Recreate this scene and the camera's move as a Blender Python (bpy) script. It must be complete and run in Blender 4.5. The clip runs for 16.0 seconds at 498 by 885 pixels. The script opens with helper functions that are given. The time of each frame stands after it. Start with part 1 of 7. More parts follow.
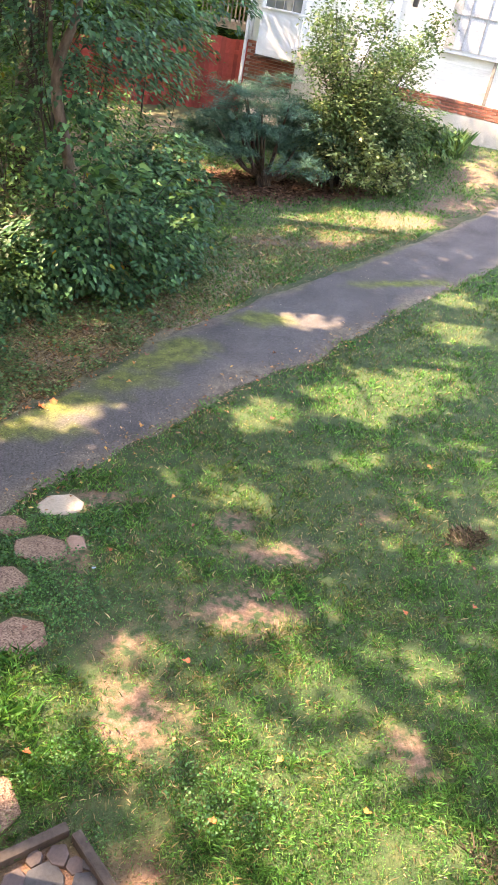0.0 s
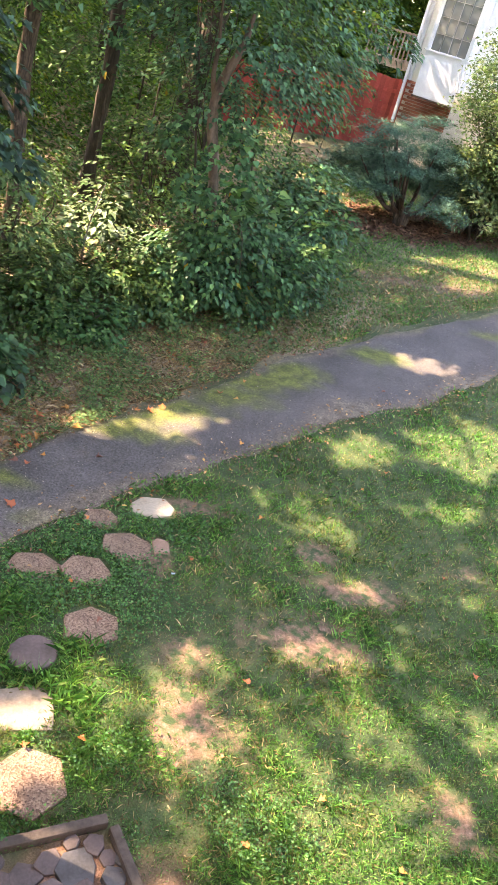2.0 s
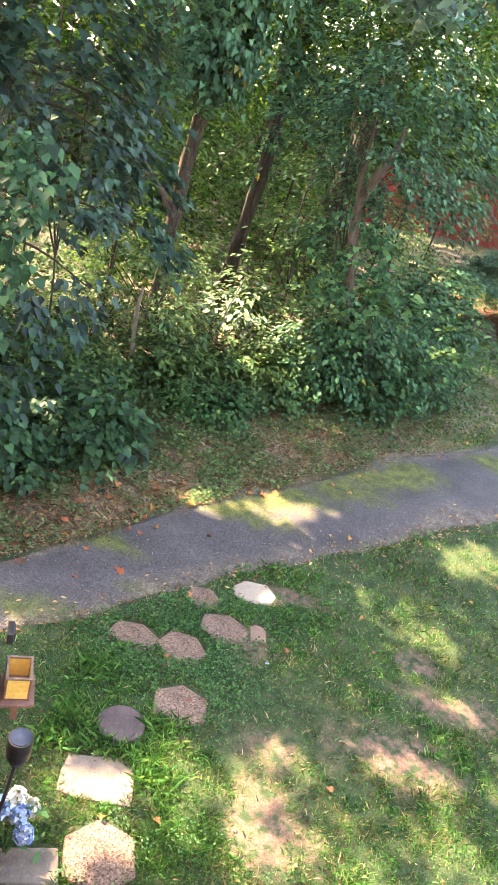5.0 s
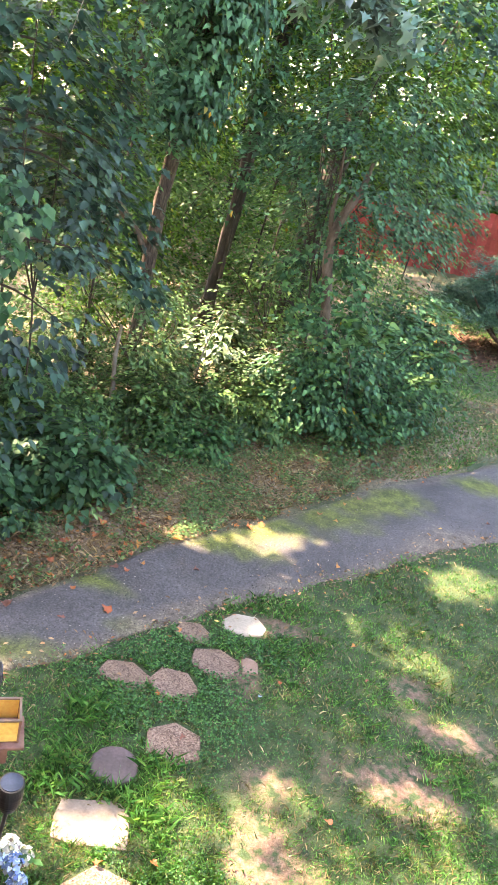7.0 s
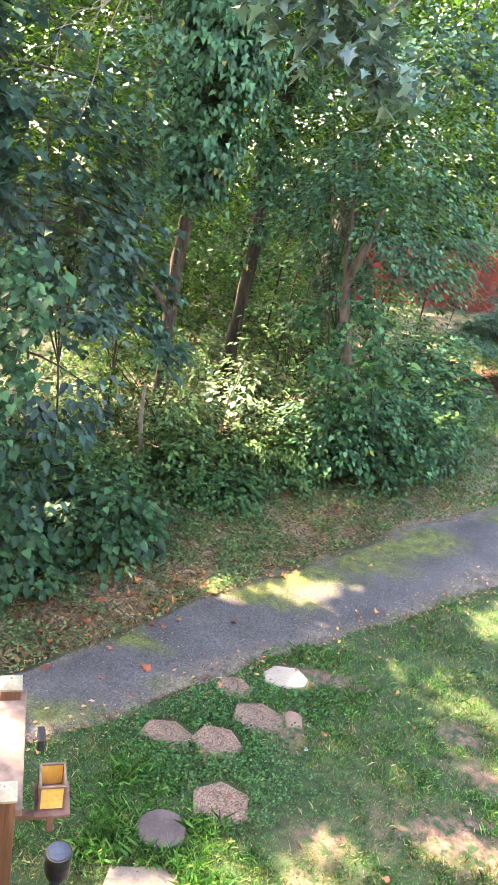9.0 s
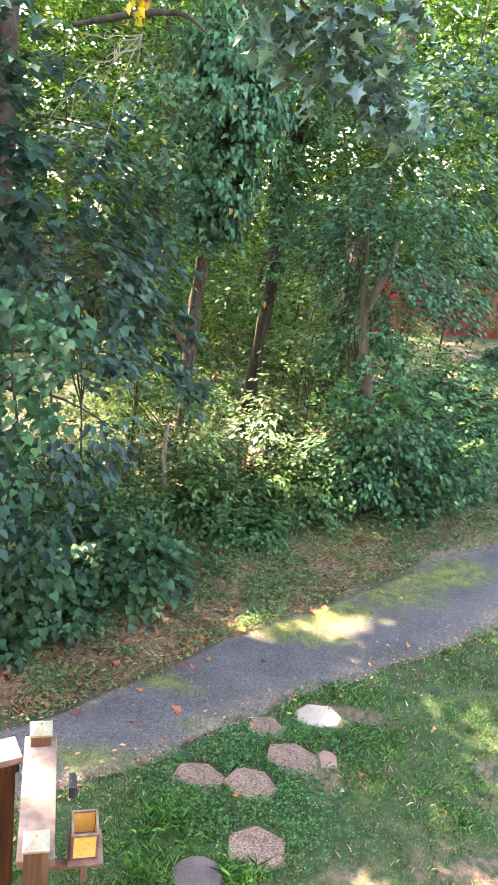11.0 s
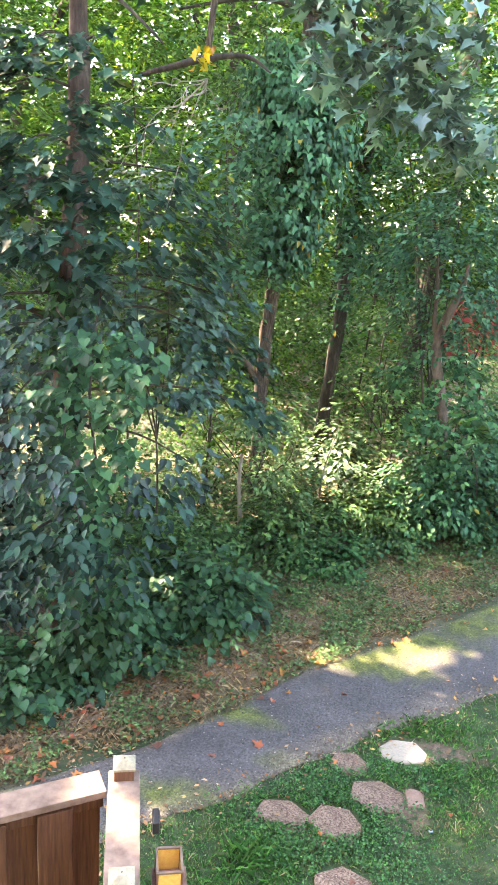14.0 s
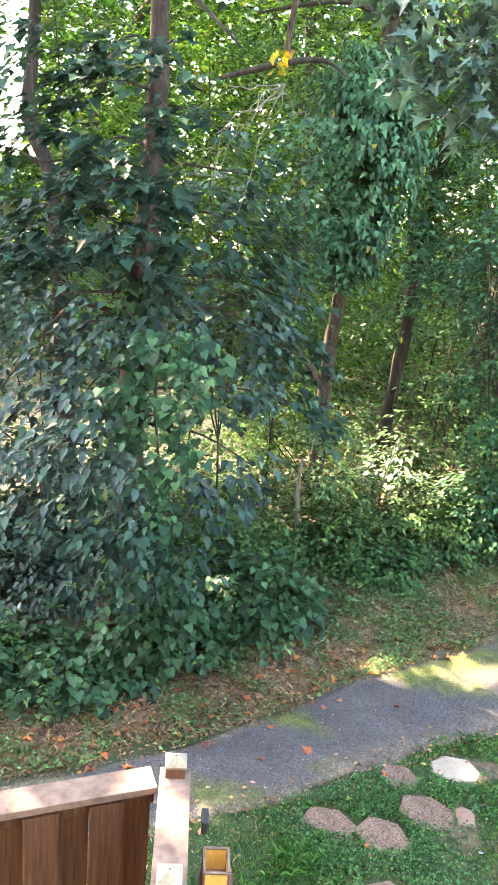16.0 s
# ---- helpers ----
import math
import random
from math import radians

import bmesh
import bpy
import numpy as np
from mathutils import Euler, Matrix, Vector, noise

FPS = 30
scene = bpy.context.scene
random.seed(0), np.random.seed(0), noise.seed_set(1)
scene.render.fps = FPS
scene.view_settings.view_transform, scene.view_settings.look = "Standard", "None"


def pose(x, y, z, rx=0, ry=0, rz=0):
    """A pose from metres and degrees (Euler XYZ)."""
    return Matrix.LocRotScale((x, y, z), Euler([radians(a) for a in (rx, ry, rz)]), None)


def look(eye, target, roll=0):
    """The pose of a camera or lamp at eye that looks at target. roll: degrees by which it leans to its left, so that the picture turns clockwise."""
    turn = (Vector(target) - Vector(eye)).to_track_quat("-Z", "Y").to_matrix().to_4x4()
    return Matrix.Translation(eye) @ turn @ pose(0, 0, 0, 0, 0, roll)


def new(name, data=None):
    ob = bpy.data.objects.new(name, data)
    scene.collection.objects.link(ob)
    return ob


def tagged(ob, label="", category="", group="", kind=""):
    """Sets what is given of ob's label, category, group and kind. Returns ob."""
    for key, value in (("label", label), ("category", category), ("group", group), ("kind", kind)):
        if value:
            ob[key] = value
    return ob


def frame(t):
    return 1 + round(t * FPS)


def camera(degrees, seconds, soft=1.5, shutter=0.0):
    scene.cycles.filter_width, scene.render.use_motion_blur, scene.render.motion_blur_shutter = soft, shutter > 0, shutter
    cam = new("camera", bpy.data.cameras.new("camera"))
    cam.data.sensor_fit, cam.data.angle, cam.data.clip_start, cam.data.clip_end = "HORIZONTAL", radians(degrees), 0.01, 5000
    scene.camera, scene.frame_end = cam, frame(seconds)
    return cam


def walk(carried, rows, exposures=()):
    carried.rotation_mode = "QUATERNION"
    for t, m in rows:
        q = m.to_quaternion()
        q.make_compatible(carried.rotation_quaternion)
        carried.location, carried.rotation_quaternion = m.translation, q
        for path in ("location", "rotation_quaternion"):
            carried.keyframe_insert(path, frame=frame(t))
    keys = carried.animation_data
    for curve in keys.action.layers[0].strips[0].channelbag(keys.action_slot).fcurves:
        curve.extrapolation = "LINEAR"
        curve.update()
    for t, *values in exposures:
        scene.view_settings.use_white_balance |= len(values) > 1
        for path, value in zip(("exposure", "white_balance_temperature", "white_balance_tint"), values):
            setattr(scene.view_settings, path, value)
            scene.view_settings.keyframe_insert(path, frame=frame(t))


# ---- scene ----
cam = camera(36.12, 16.0, soft=1.1)
PATH = [
    (0, (-0.000, 0.095, 4.101), (1.084, 3.370, 2.077), 11.51),
    (0.5, (0.021, 0.070, 4.132), (1.080, 3.371, 2.136), 10.02),
    (1, (0.031, 0.065, 4.145), (1.015, 3.363, 2.106), 12.54),
    (1.5, (0.013, 0.041, 4.166), (0.856, 3.389, 2.146), 15.40),
    (2, (0.005, 0.044, 4.168), (0.569, 3.446, 2.142), 16.12),
    (2.5, (0.002, 0.050, 4.183), (0.442, 3.497, 2.202), 16.83),
    (3, (0.007, 0.037, 4.210), (0.370, 3.511, 2.261), 17.33),
    (3.5, (0.001, 0.016, 4.230), (0.217, 3.514, 2.302), 17.70),
    (4, (-0.023, 0.010, 4.245), (0.024, 3.520, 2.327), 18.11),
    (4.5, (-0.020, 0.012, 4.250), (-0.099, 3.550, 2.385), 17.61),
    (7, (0.000, -0.016, 4.229), (-0.089, 3.639, 2.606), 14.90),
    (7.5, (-0.003, -0.020, 4.228), (-0.075, 3.659, 2.658), 13.74),
    (8, (-0.005, -0.029, 4.232), (-0.138, 3.675, 2.728), 12.34),
    (8.5, (0.002, -0.029, 4.233), (-0.214, 3.687, 2.768), 11.19),
    (9, (0.004, -0.037, 4.241), (-0.289, 3.692, 2.822), 10.17),
    (11.5, (0.006, -0.031, 4.240), (-0.488, 3.738, 2.993), 6.66),
    (12, (0.007, -0.031, 4.241), (-0.568, 3.730, 3.004), 5.92),
    (12.5, (0.009, -0.029, 4.243), (-0.657, 3.725, 3.033), 5.27),
    (13, (0.008, -0.029, 4.244), (-0.709, 3.725, 3.063), 4.66),
    (13.5, (0.005, -0.034, 4.248), (-0.762, 3.721, 3.104), 4.21),
    (14, (0.001, -0.030, 4.245), (-0.843, 3.707, 3.095), 4.09),
    (14.5, (-0.007, -0.032, 4.245), (-0.968, 3.667, 3.064), 4.34),
    (15, (-0.012, -0.028, 4.243), (-1.074, 3.638, 3.048), 4.59),
    (15.5, (-0.022, -0.034, 4.252), (-1.149, 3.611, 3.053), 5.06),
    (16, (-0.021, -0.035, 4.256), (-1.163, 3.618, 3.092), 5.14),
]
walk(cam, [(t, look(eye, target, roll)) for t, eye, target, roll in PATH], [(0.0, 3.88, 8700, 24), (2.0, 3.95, 8700, 25), (4.5, 4.22, 8400, 24), (8.0, 4.42, 8000, 22), (16.0, 4.53, 7800, 17)])

# ---- world and sun ----
SUN_TO = Vector((-0.95, 0.31, 1.19)).normalized()
world = bpy.data.worlds.new("world")
scene.world = world
world.use_nodes = True
wn = world.node_tree
sky = wn.nodes.new("ShaderNodeTexSky")
sky.sky_type = "NISHITA"
sky.sun_disc = False
sky.sun_elevation = math.asin(SUN_TO.z)
sky.sun_rotation = math.atan2(SUN_TO.x, SUN_TO.y)
wn.links.new(sky.outputs[0], wn.nodes["Background"].inputs[0])
wn.nodes["Background"].inputs[1].default_value = 0.15
sun_data = bpy.data.lights.new("sun", "SUN")
sun_data.energy = 2.3
sun_data.angle = radians(0.55)
sun_data.color = (1.0, 0.88, 0.68)
sun = new("sun", sun_data)
sun.matrix_world = look(SUN_TO * 60, (0, 0, 0))


# ---- terrain ----
def rise(x, y):
    """Height of the ground: flat by the deck, climbing to the neighbour's house."""
    s = (0.85 * x + 0.5 * (y - 6.5) - 2.5) / 1.5
    u, d = 0.8 * (x - 4.67) - 0.6 * (y - 20.47), -0.6 * (x - 4.67) - 0.8 * (y - 20.47)
    bank = np.clip(1 - np.abs(d) / 5, 0, 1) ** 2 * np.clip((u - 1) / 3, 0, 1)
    return 3 * np.tanh(0.07 * np.logaddexp(0, s)) + 0.55 * bank


def wav(x, y, f, seed):
    """Cheap smooth noise of the plan, about -1 to 1."""
    r = np.random.RandomState(seed)
    out = 0 * x
    for k in range(7):
        a, p, m = r.uniform(0, 6.283), r.uniform(0, 6.283), f * r.uniform(0.6, 1.7)
        out = out + np.sin(m * (np.cos(a) * x + np.sin(a) * y) + p + 1.3 * np.sin(0.6 * m * (np.sin(a) * x - np.cos(a) * y) + 2 * p))
    return out / 3.2


def ground_z(x, y):
    x, y = np.asarray(x, float), np.asarray(y, float)
    return rise(x, y) + 0.018 * wav(x, y, 1.3, 3) + 0.006 * wav(x, y, 6, 4)


NEAR = [(-14, -6), (-4.5, 1.2), (-2.6, 3.05), (-1.52, 4.16), (-0.87, 4.72), (-0.13, 5.53), (0.81, 6.38), (1.55, 6.99),
        (2.31, 7.68), (3.38, 8.32), (4.92, 9.58), (7.33, 11.15), (11, 13.6), (20, 19.0)]
FAR = [(-15, -4.5), (-6, 1.5), (-3.9, 3.1), (-2.7, 4.15), (-1.88, 4.93), (-1.25, 5.65), (-0.89, 6.25), (0.34, 7.62),
       (1.5, 8.9), (3.17, 10.27), (4.56, 11.15), (6.48, 12.46), (8.79, 14.05), (20, 21.5)]


def beyond(x, y, line):
    """How far, in metres, a place lies beyond a line of the plan (negative: this side)."""
    x, y = np.asarray(x, float), np.asarray(y, float)
    best, sign = np.full(x.shape, 1e9), np.ones(x.shape)
    for (ax, ay), (bx, by) in zip(line, line[1:]):
        dx, dy = bx - ax, by - ay
        u = np.clip(((x - ax) * dx + (y - ay) * dy) / (dx * dx + dy * dy), 0, 1)
        px, py = x - ax - u * dx, y - ay - u * dy
        dist = np.hypot(px, py)
        closer = dist < best
        best = np.where(closer, dist, best)
        sign = np.where(closer, np.sign(dx * py - dy * px), sign)
    return best * sign


WOODS = [(-15, -3), (-6.5, 2.4), (-4.2, 4.0), (-2.9, 5.2), (-2.2, 6.2), (-1.4, 8.0), (-0.2, 9.2), (1.4, 10.0), (2.4, 11.6),
         (2.6, 14.0), (2.2, 17.0), (1.8, 26)]

# Bare earth in the lawn: x, y, radius along, radius across.
BARE = [(1.53, 4.12, 0.42, 0.22), (2.05, 4.85, 0.4, 0.14), (0.72, 3.3, 0.22, 0.34), (0.62, 3.95, 0.16, 0.12), (1.72, 5.3, 0.16, 0.12),
        (0.35, 4.9, 0.1, 0.22), (3.1, 5.3, 0.2, 0.1), (0.45, 5.6, 0.35, 0.1), (2.45, 2.75, 0.14, 0.2), (6.6, 13.2, 0.9, 0.3), (7.9, 14.0, 1.1, 0.4), (9.2, 15.2, 1.2, 0.6), (5.0, 12.3, 0.6, 0.25), (3.6, 12.4, 0.5, 0.2)]
MULCH = [(3.3, 15.4, 1.0, 1.0), (4.6, 15.2, 1.4, 0.9), (5.3, 15.6, 0.5, 0.4), (0.1, 2.2, 0.55, 0.3)]


def spots(x, y, rows, soft=0.35, seed=11, rag=1.0, grow=1.0):
    out = np.zeros(np.shape(x))
    wob = rag * (0.26 * wav(x, y, 6, seed) + 0.24 * wav(x, y, 17, seed + 1))
    for cx, cy, a, b in rows:
        r = np.sqrt(((x - cx) / a / grow) ** 2 + ((y - cy) / b / grow) ** 2) + wob
        out = np.maximum(out, np.clip((1 + soft - r) / (2 * soft), 0, 1))
    return out


# ---- materials ----
def material(name):
    m = bpy.data.materials.new(name)
    m.use_nodes = True
    t = m.node_tree
    b = t.nodes["Principled BSDF"]
    return m, t, b


def node(t, kind, **inputs):
    n = t.nodes.new(kind)
    for k, v in inputs.items():
        n.inputs[k.replace("_", " ")].default_value = v
    return n


def ramp(t, source, stops):
    r = t.nodes.new("ShaderNodeValToRGB")
    e = r.color_ramp.elements
    while len(e) < len(stops):
        e.new(0.5)
    for el, (p, c) in zip(e, stops):
        el.position, el.color = p, (*c, 1)
    t.links.new(source, r.inputs[0])
    return r.outputs[0]


def noise_tex(t, scale, detail=4.0, rough=0.6, coords=None):
    n = node(t, "ShaderNodeTexNoise", Scale=scale, Detail=detail, Roughness=rough)
    if coords is None:
        coords = t.nodes.new("ShaderNodeTexCoord").outputs["Object"]
    t.links.new(coords, n.inputs["Vector"])
    return n.outputs["Fac"]


def mix(t, fac, a, b, blend="MIX"):
    m = t.nodes.new("ShaderNodeMix")
    m.data_type, m.blend_type = "RGBA", blend
    for value, slot in ((fac, 0), (a, 6), (b, 7)):
        if isinstance(value, (int, float)):
            m.inputs[slot].default_value = value
        elif isinstance(value, tuple):
            m.inputs[slot].default_value = (*value, 1)
        else:
            t.links.new(value, m.inputs[slot])
    return m.outputs[2]


def bump(t, b, height, strength=0.4, distance=0.01):
    n = node(t, "ShaderNodeBump", Strength=strength, Distance=distance)
    t.links.new(height, n.inputs["Height"])
    t.links.new(n.outputs[0], b.inputs["Normal"])


def surface(name, stops, scale=6.0, rough=0.8, fine=60.0, relief=0.4, depth=0.01, metal=0.0, island=0.0):
    """A plain worn surface: two scales of colour and a fine relief."""
    m, t, b = material(name)
    big, small = noise_tex(t, scale), noise_tex(t, fine, 3)
    c = ramp(t, big, stops)
    c = mix(t, 0.35, c, ramp(t, small, [(0.3, (0.25, 0.25, 0.25)), (0.7, (0.75, 0.75, 0.75))]), "OVERLAY")
    if island:
        info = t.nodes.new("ShaderNodeObjectInfo")
        c = mix(t, island, c, ramp(t, info.outputs["Random"], [(0, (0.2, 0.2, 0.2)), (1, (0.8, 0.8, 0.8))]), "OVERLAY")
    t.links.new(c, b.inputs["Base Color"])
    b.inputs["Roughness"].default_value, b.inputs["Metallic"].default_value = rough, metal
    bump(t, b, small, relief, depth)
    return m


def wood(name, stops, rough=0.7, grain=(45, 45, 2.5), island=0.5, knots=False):
    """Sawn timber: grain drawn out along one axis, stains across."""
    m, t, b = material(name)
    co = t.nodes.new("ShaderNodeTexCoord").outputs["Object"]
    mp = t.nodes.new("ShaderNodeMapping")
    mp.inputs["Scale"].default_value = grain
    t.links.new(co, mp.inputs["Vector"])
    fine = noise_tex(t, 1.0, 6, 0.65, mp.outputs[0])
    c = ramp(t, fine, stops)
    c = mix(t, 0.5, c, ramp(t, noise_tex(t, 3.5, 4), [(0.3, (0.32, 0.32, 0.32)), (0.7, (0.66, 0.66, 0.66))]), "OVERLAY")
    if knots:
        mk = t.nodes.new("ShaderNodeMapping")
        mk.inputs["Scale"].default_value = (1, 1, 0.55)
        t.links.new(co, mk.inputs["Vector"])
        spot = node(t, "ShaderNodeTexVoronoi", Scale=5.5)
        t.links.new(mk.outputs[0], spot.inputs["Vector"])
        c = mix(t, 1.0, c, ramp(t, spot.outputs["Distance"], [(0.06, (0.25, 0.22, 0.2)), (0.1, (0.6, 0.55, 0.5)), (0.16, (1, 1, 1))]), "MULTIPLY")
    info = t.nodes.new("ShaderNodeObjectInfo")
    c = mix(t, island, c, ramp(t, info.outputs["Random"], [(0, (0.28, 0.28, 0.28)), (1, (0.72, 0.72, 0.72))]), "OVERLAY")
    t.links.new(c, b.inputs["Base Color"])
    b.inputs["Roughness"].default_value = rough
    bump(t, b, fine, 0.4, 0.004)
    return m


def leaf_material(name, stops, through_light=0.4, rough=0.45, gloss=0.4):
    """Leaves: colour by leaf, light partly let through."""
    m, t, b = material(name)
    geo = t.nodes.new("ShaderNodeNewGeometry")
    c = ramp(t, geo.outputs["Random Per Island"], stops)
    dice = t.nodes.new("ShaderNodeTexWhiteNoise")
    dice.noise_dimensions = "1D"
    far = t.nodes.new("ShaderNodeMath")
    far.operation = "MULTIPLY"
    far.inputs[1].default_value = 917.0
    t.links.new(geo.outputs["Random Per Island"], far.inputs[0])
    t.links.new(far.outputs[0], dice.inputs["W"])
    c = mix(t, 1.0, c, ramp(t, dice.outputs["Value"], [(0.0, (0.38, 0.38, 0.4)), (0.5, (0.9, 0.9, 0.9)), (1.0, (1.65, 1.65, 1.6))]), "MULTIPLY")
    patch = noise_tex(t, 0.9, 2)
    c = mix(t, 0.5, c, ramp(t, patch, [(0.3, (0.36, 0.38, 0.4)), (0.7, (0.62, 0.6, 0.52))]), "OVERLAY")
    t.links.new(c, b.inputs["Base Color"])
    b.inputs["Roughness"].default_value = rough
    b.inputs["Specular IOR Level"].default_value = 0.5 * gloss
    tr = t.nodes.new("ShaderNodeBsdfTranslucent")
    warm = mix(t, 1.0, c, (0.95, 1.0, 0.55), "MULTIPLY")
    bright = node(t, "ShaderNodeHueSaturation", Value=1.35)
    t.links.new(warm, bright.inputs["Color"])
    t.links.new(bright.outputs[0], tr.inputs["Color"])
    ms = node(t, "ShaderNodeMixShader", Fac=through_light)
    t.links.new(b.outputs[0], ms.inputs[1])
    t.links.new(tr.outputs[0], ms.inputs[2])
    t.links.new(ms.outputs[0], t.nodes["Material Output"].inputs[0])
    return m


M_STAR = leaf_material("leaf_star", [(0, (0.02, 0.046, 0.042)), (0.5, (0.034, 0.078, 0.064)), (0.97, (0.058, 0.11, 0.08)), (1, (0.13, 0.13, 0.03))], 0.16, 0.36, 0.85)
M_GUM = leaf_material("leaf_gum", [(0, (0.016, 0.046, 0.036)), (0.5, (0.026, 0.07, 0.053)), (0.97, (0.046, 0.1, 0.068)), (1, (0.13, 0.13, 0.03))], 0.25, 0.4, 0.5)
M_HEART = leaf_material("leaf_heart", [(0, (0.017, 0.056, 0.03)), (0.6, (0.031, 0.088, 0.042)), (1, (0.048, 0.118, 0.054))], 0.18, 0.45, 0.4)
M_IVY = leaf_material("leaf_ivy", [(0, (0.030, 0.095, 0.053)), (0.7, (0.059, 0.161, 0.079)), (0.97, (0.095, 0.202, 0.074)), (1, (0.357, 0.238, 0.022))], 0.18, 0.4, 0.4)
M_WOOD_LEAF = leaf_material("leaf_woods", [(0, (0.034, 0.092, 0.03)), (0.5, (0.068, 0.145, 0.038)), (0.93, (0.11, 0.185, 0.042)), (1, (0.2, 0.2, 0.04))], 0.52, 0.6, 0.15)
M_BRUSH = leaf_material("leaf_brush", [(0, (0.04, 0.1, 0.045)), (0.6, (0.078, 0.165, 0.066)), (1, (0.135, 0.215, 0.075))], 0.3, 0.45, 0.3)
M_JUNIPER = leaf_material("leaf_juniper", [(0, (0.025, 0.075, 0.055)), (0.6, (0.06, 0.145, 0.108)), (1, (0.13, 0.24, 0.185))], 0.12, 0.6, 0.3)
M_SHRUB = leaf_material("leaf_shrub", [(0, (0.045, 0.105, 0.045)), (0.6, (0.085, 0.16, 0.075)), (0.93, (0.15, 0.22, 0.11)), (1, (0.27, 0.25, 0.1))], 0.18, 0.45, 0.4)
M_GRASS = leaf_material("grass_blade", [(0, (0.026, 0.1, 0.034)), (0.35, (0.058, 0.19, 0.058)), (0.75, (0.105, 0.26, 0.076)), (0.96, (0.15, 0.28, 0.09)), (1, (0.24, 0.27, 0.12))], 0.3, 0.5, 0.2)
M_GRASS_DRY = leaf_material("grass_tired", [(0, (0.07, 0.11, 0.04)), (0.4, (0.12, 0.17, 0.065)), (0.75, (0.19, 0.2, 0.095)), (1, (0.3, 0.25, 0.15))], 0.3, 0.55, 0.15)
M_DEAD = leaf_material("dead_blade", [(0, (0.07, 0.055, 0.045)), (0.5, (0.13, 0.1, 0.085)), (1, (0.22, 0.18, 0.15))], 0.1, 0.7, 0.2)
M_GRIT = leaf_material("grit", [(0, (0.05, 0.045, 0.045)), (0.5, (0.13, 0.105, 0.09)), (1, (0.27, 0.23, 0.2))], 0.0, 0.8, 0.2)
M_CLOVER = leaf_material("leaf_clover", [(0, (0.03, 0.1, 0.04)), (0.6, (0.05, 0.14, 0.052)), (1, (0.08, 0.18, 0.06))], 0.25, 0.45, 0.3)
M_DRY = leaf_material("dry_stalk", [(0, (0.15, 0.11, 0.07)), (0.5, (0.28, 0.2, 0.13)), (1, (0.44, 0.34, 0.23))], 0.2, 0.6, 0.2)
M_LITTER = leaf_material("fallen_leaf", [(0, (0.11, 0.065, 0.04)), (0.4, (0.25, 0.145, 0.09)), (0.8, (0.38, 0.225, 0.135)), (0.9, (0.4, 0.13, 0.05)), (1, (0.42, 0.27, 0.1))], 0.15, 0.6, 0.3)
M_MULCH = leaf_material("bark_mulch", [(0, (0.06, 0.03, 0.02)), (0.5, (0.15, 0.08, 0.055)), (1, (0.28, 0.17, 0.12))], 0.0, 0.8, 0.2)
M_FALLEN, ft, fb = material("fallen_leaf_orange")
ft.links.new(ramp(ft, ft.nodes.new("ShaderNodeObjectInfo").outputs["Random"], [(0, (0.13, 0.05, 0.035)), (0.4, (0.28, 0.075, 0.032)), (0.8, (0.44, 0.125, 0.035)), (1, (0.46, 0.2, 0.045))]), fb.inputs["Base Color"])
fb.inputs["Roughness"].default_value = 0.6
M_SWEET = leaf_material("leaf_sweetgum", [(0, (0.05, 0.105, 0.095)), (0.6, (0.095, 0.175, 0.16)), (1, (0.15, 0.235, 0.215))], 0.2, 0.28, 1.2)
M_SPRIG = leaf_material("leaf_fresh", [(0, (0.07, 0.17, 0.05)), (0.6, (0.12, 0.23, 0.09)), (1, (0.18, 0.29, 0.12))], 0.18, 0.4, 0.5)
M_WEED = leaf_material("leaf_weed", [(0, (0.055, 0.12, 0.05)), (0.6, (0.105, 0.19, 0.08)), (1, (0.19, 0.27, 0.12))], 0.3, 0.5, 0.3)
M_PALE = leaf_material("leaf_pale", [(0, (0.12, 0.19, 0.12)), (0.6, (0.19, 0.27, 0.18)), (1, (0.27, 0.34, 0.25))], 0.12, 0.4, 0.5)
M_IVY_PALE = leaf_material("leaf_ivy_pale", [(0, (0.03, 0.1, 0.056)), (0.7, (0.06, 0.16, 0.088)), (0.985, (0.085, 0.2, 0.1)), (1, (0.4, 0.25, 0.03))], 0.18, 0.4, 0.5)
M_CURTAIN_VINE = leaf_material("leaf_curtain_vine", [(0, (0.022, 0.065, 0.05)), (0.6, (0.042, 0.11, 0.08)), (1, (0.075, 0.16, 0.11))], 0.18, 0.45, 0.4)
M_FORK = leaf_material("leaf_forked_tree", [(0, (0.036, 0.105, 0.066)), (0.6, (0.07, 0.172, 0.105)), (1, (0.11, 0.22, 0.14))], 0.26, 0.42, 0.35)
M_THICKET = leaf_material("leaf_thicket", [(0, (0.028, 0.09, 0.046)), (0.6, (0.056, 0.15, 0.074)), (0.95, (0.09, 0.2, 0.09)), (1, (0.17, 0.28, 0.07))], 0.22, 0.45, 0.3)
M_TALL = leaf_material("leaf_tall_shrub", [(0, (0.045, 0.09, 0.04)), (0.6, (0.085, 0.145, 0.062)), (1, (0.16, 0.19, 0.095))], 0.25, 0.5, 0.25)
M_CREAM = leaf_material("leaf_cream", [(0, (0.16, 0.22, 0.1)), (0.6, (0.27, 0.33, 0.15)), (1, (0.42, 0.41, 0.25))], 0.3, 0.45, 0.4)
M_YELLOW = leaf_material("leaf_yellow", [(0, (0.24, 0.2, 0.03)), (0.6, (0.36, 0.26, 0.035)), (1, (0.36, 0.15, 0.03))], 0.4, 0.5, 0.3)
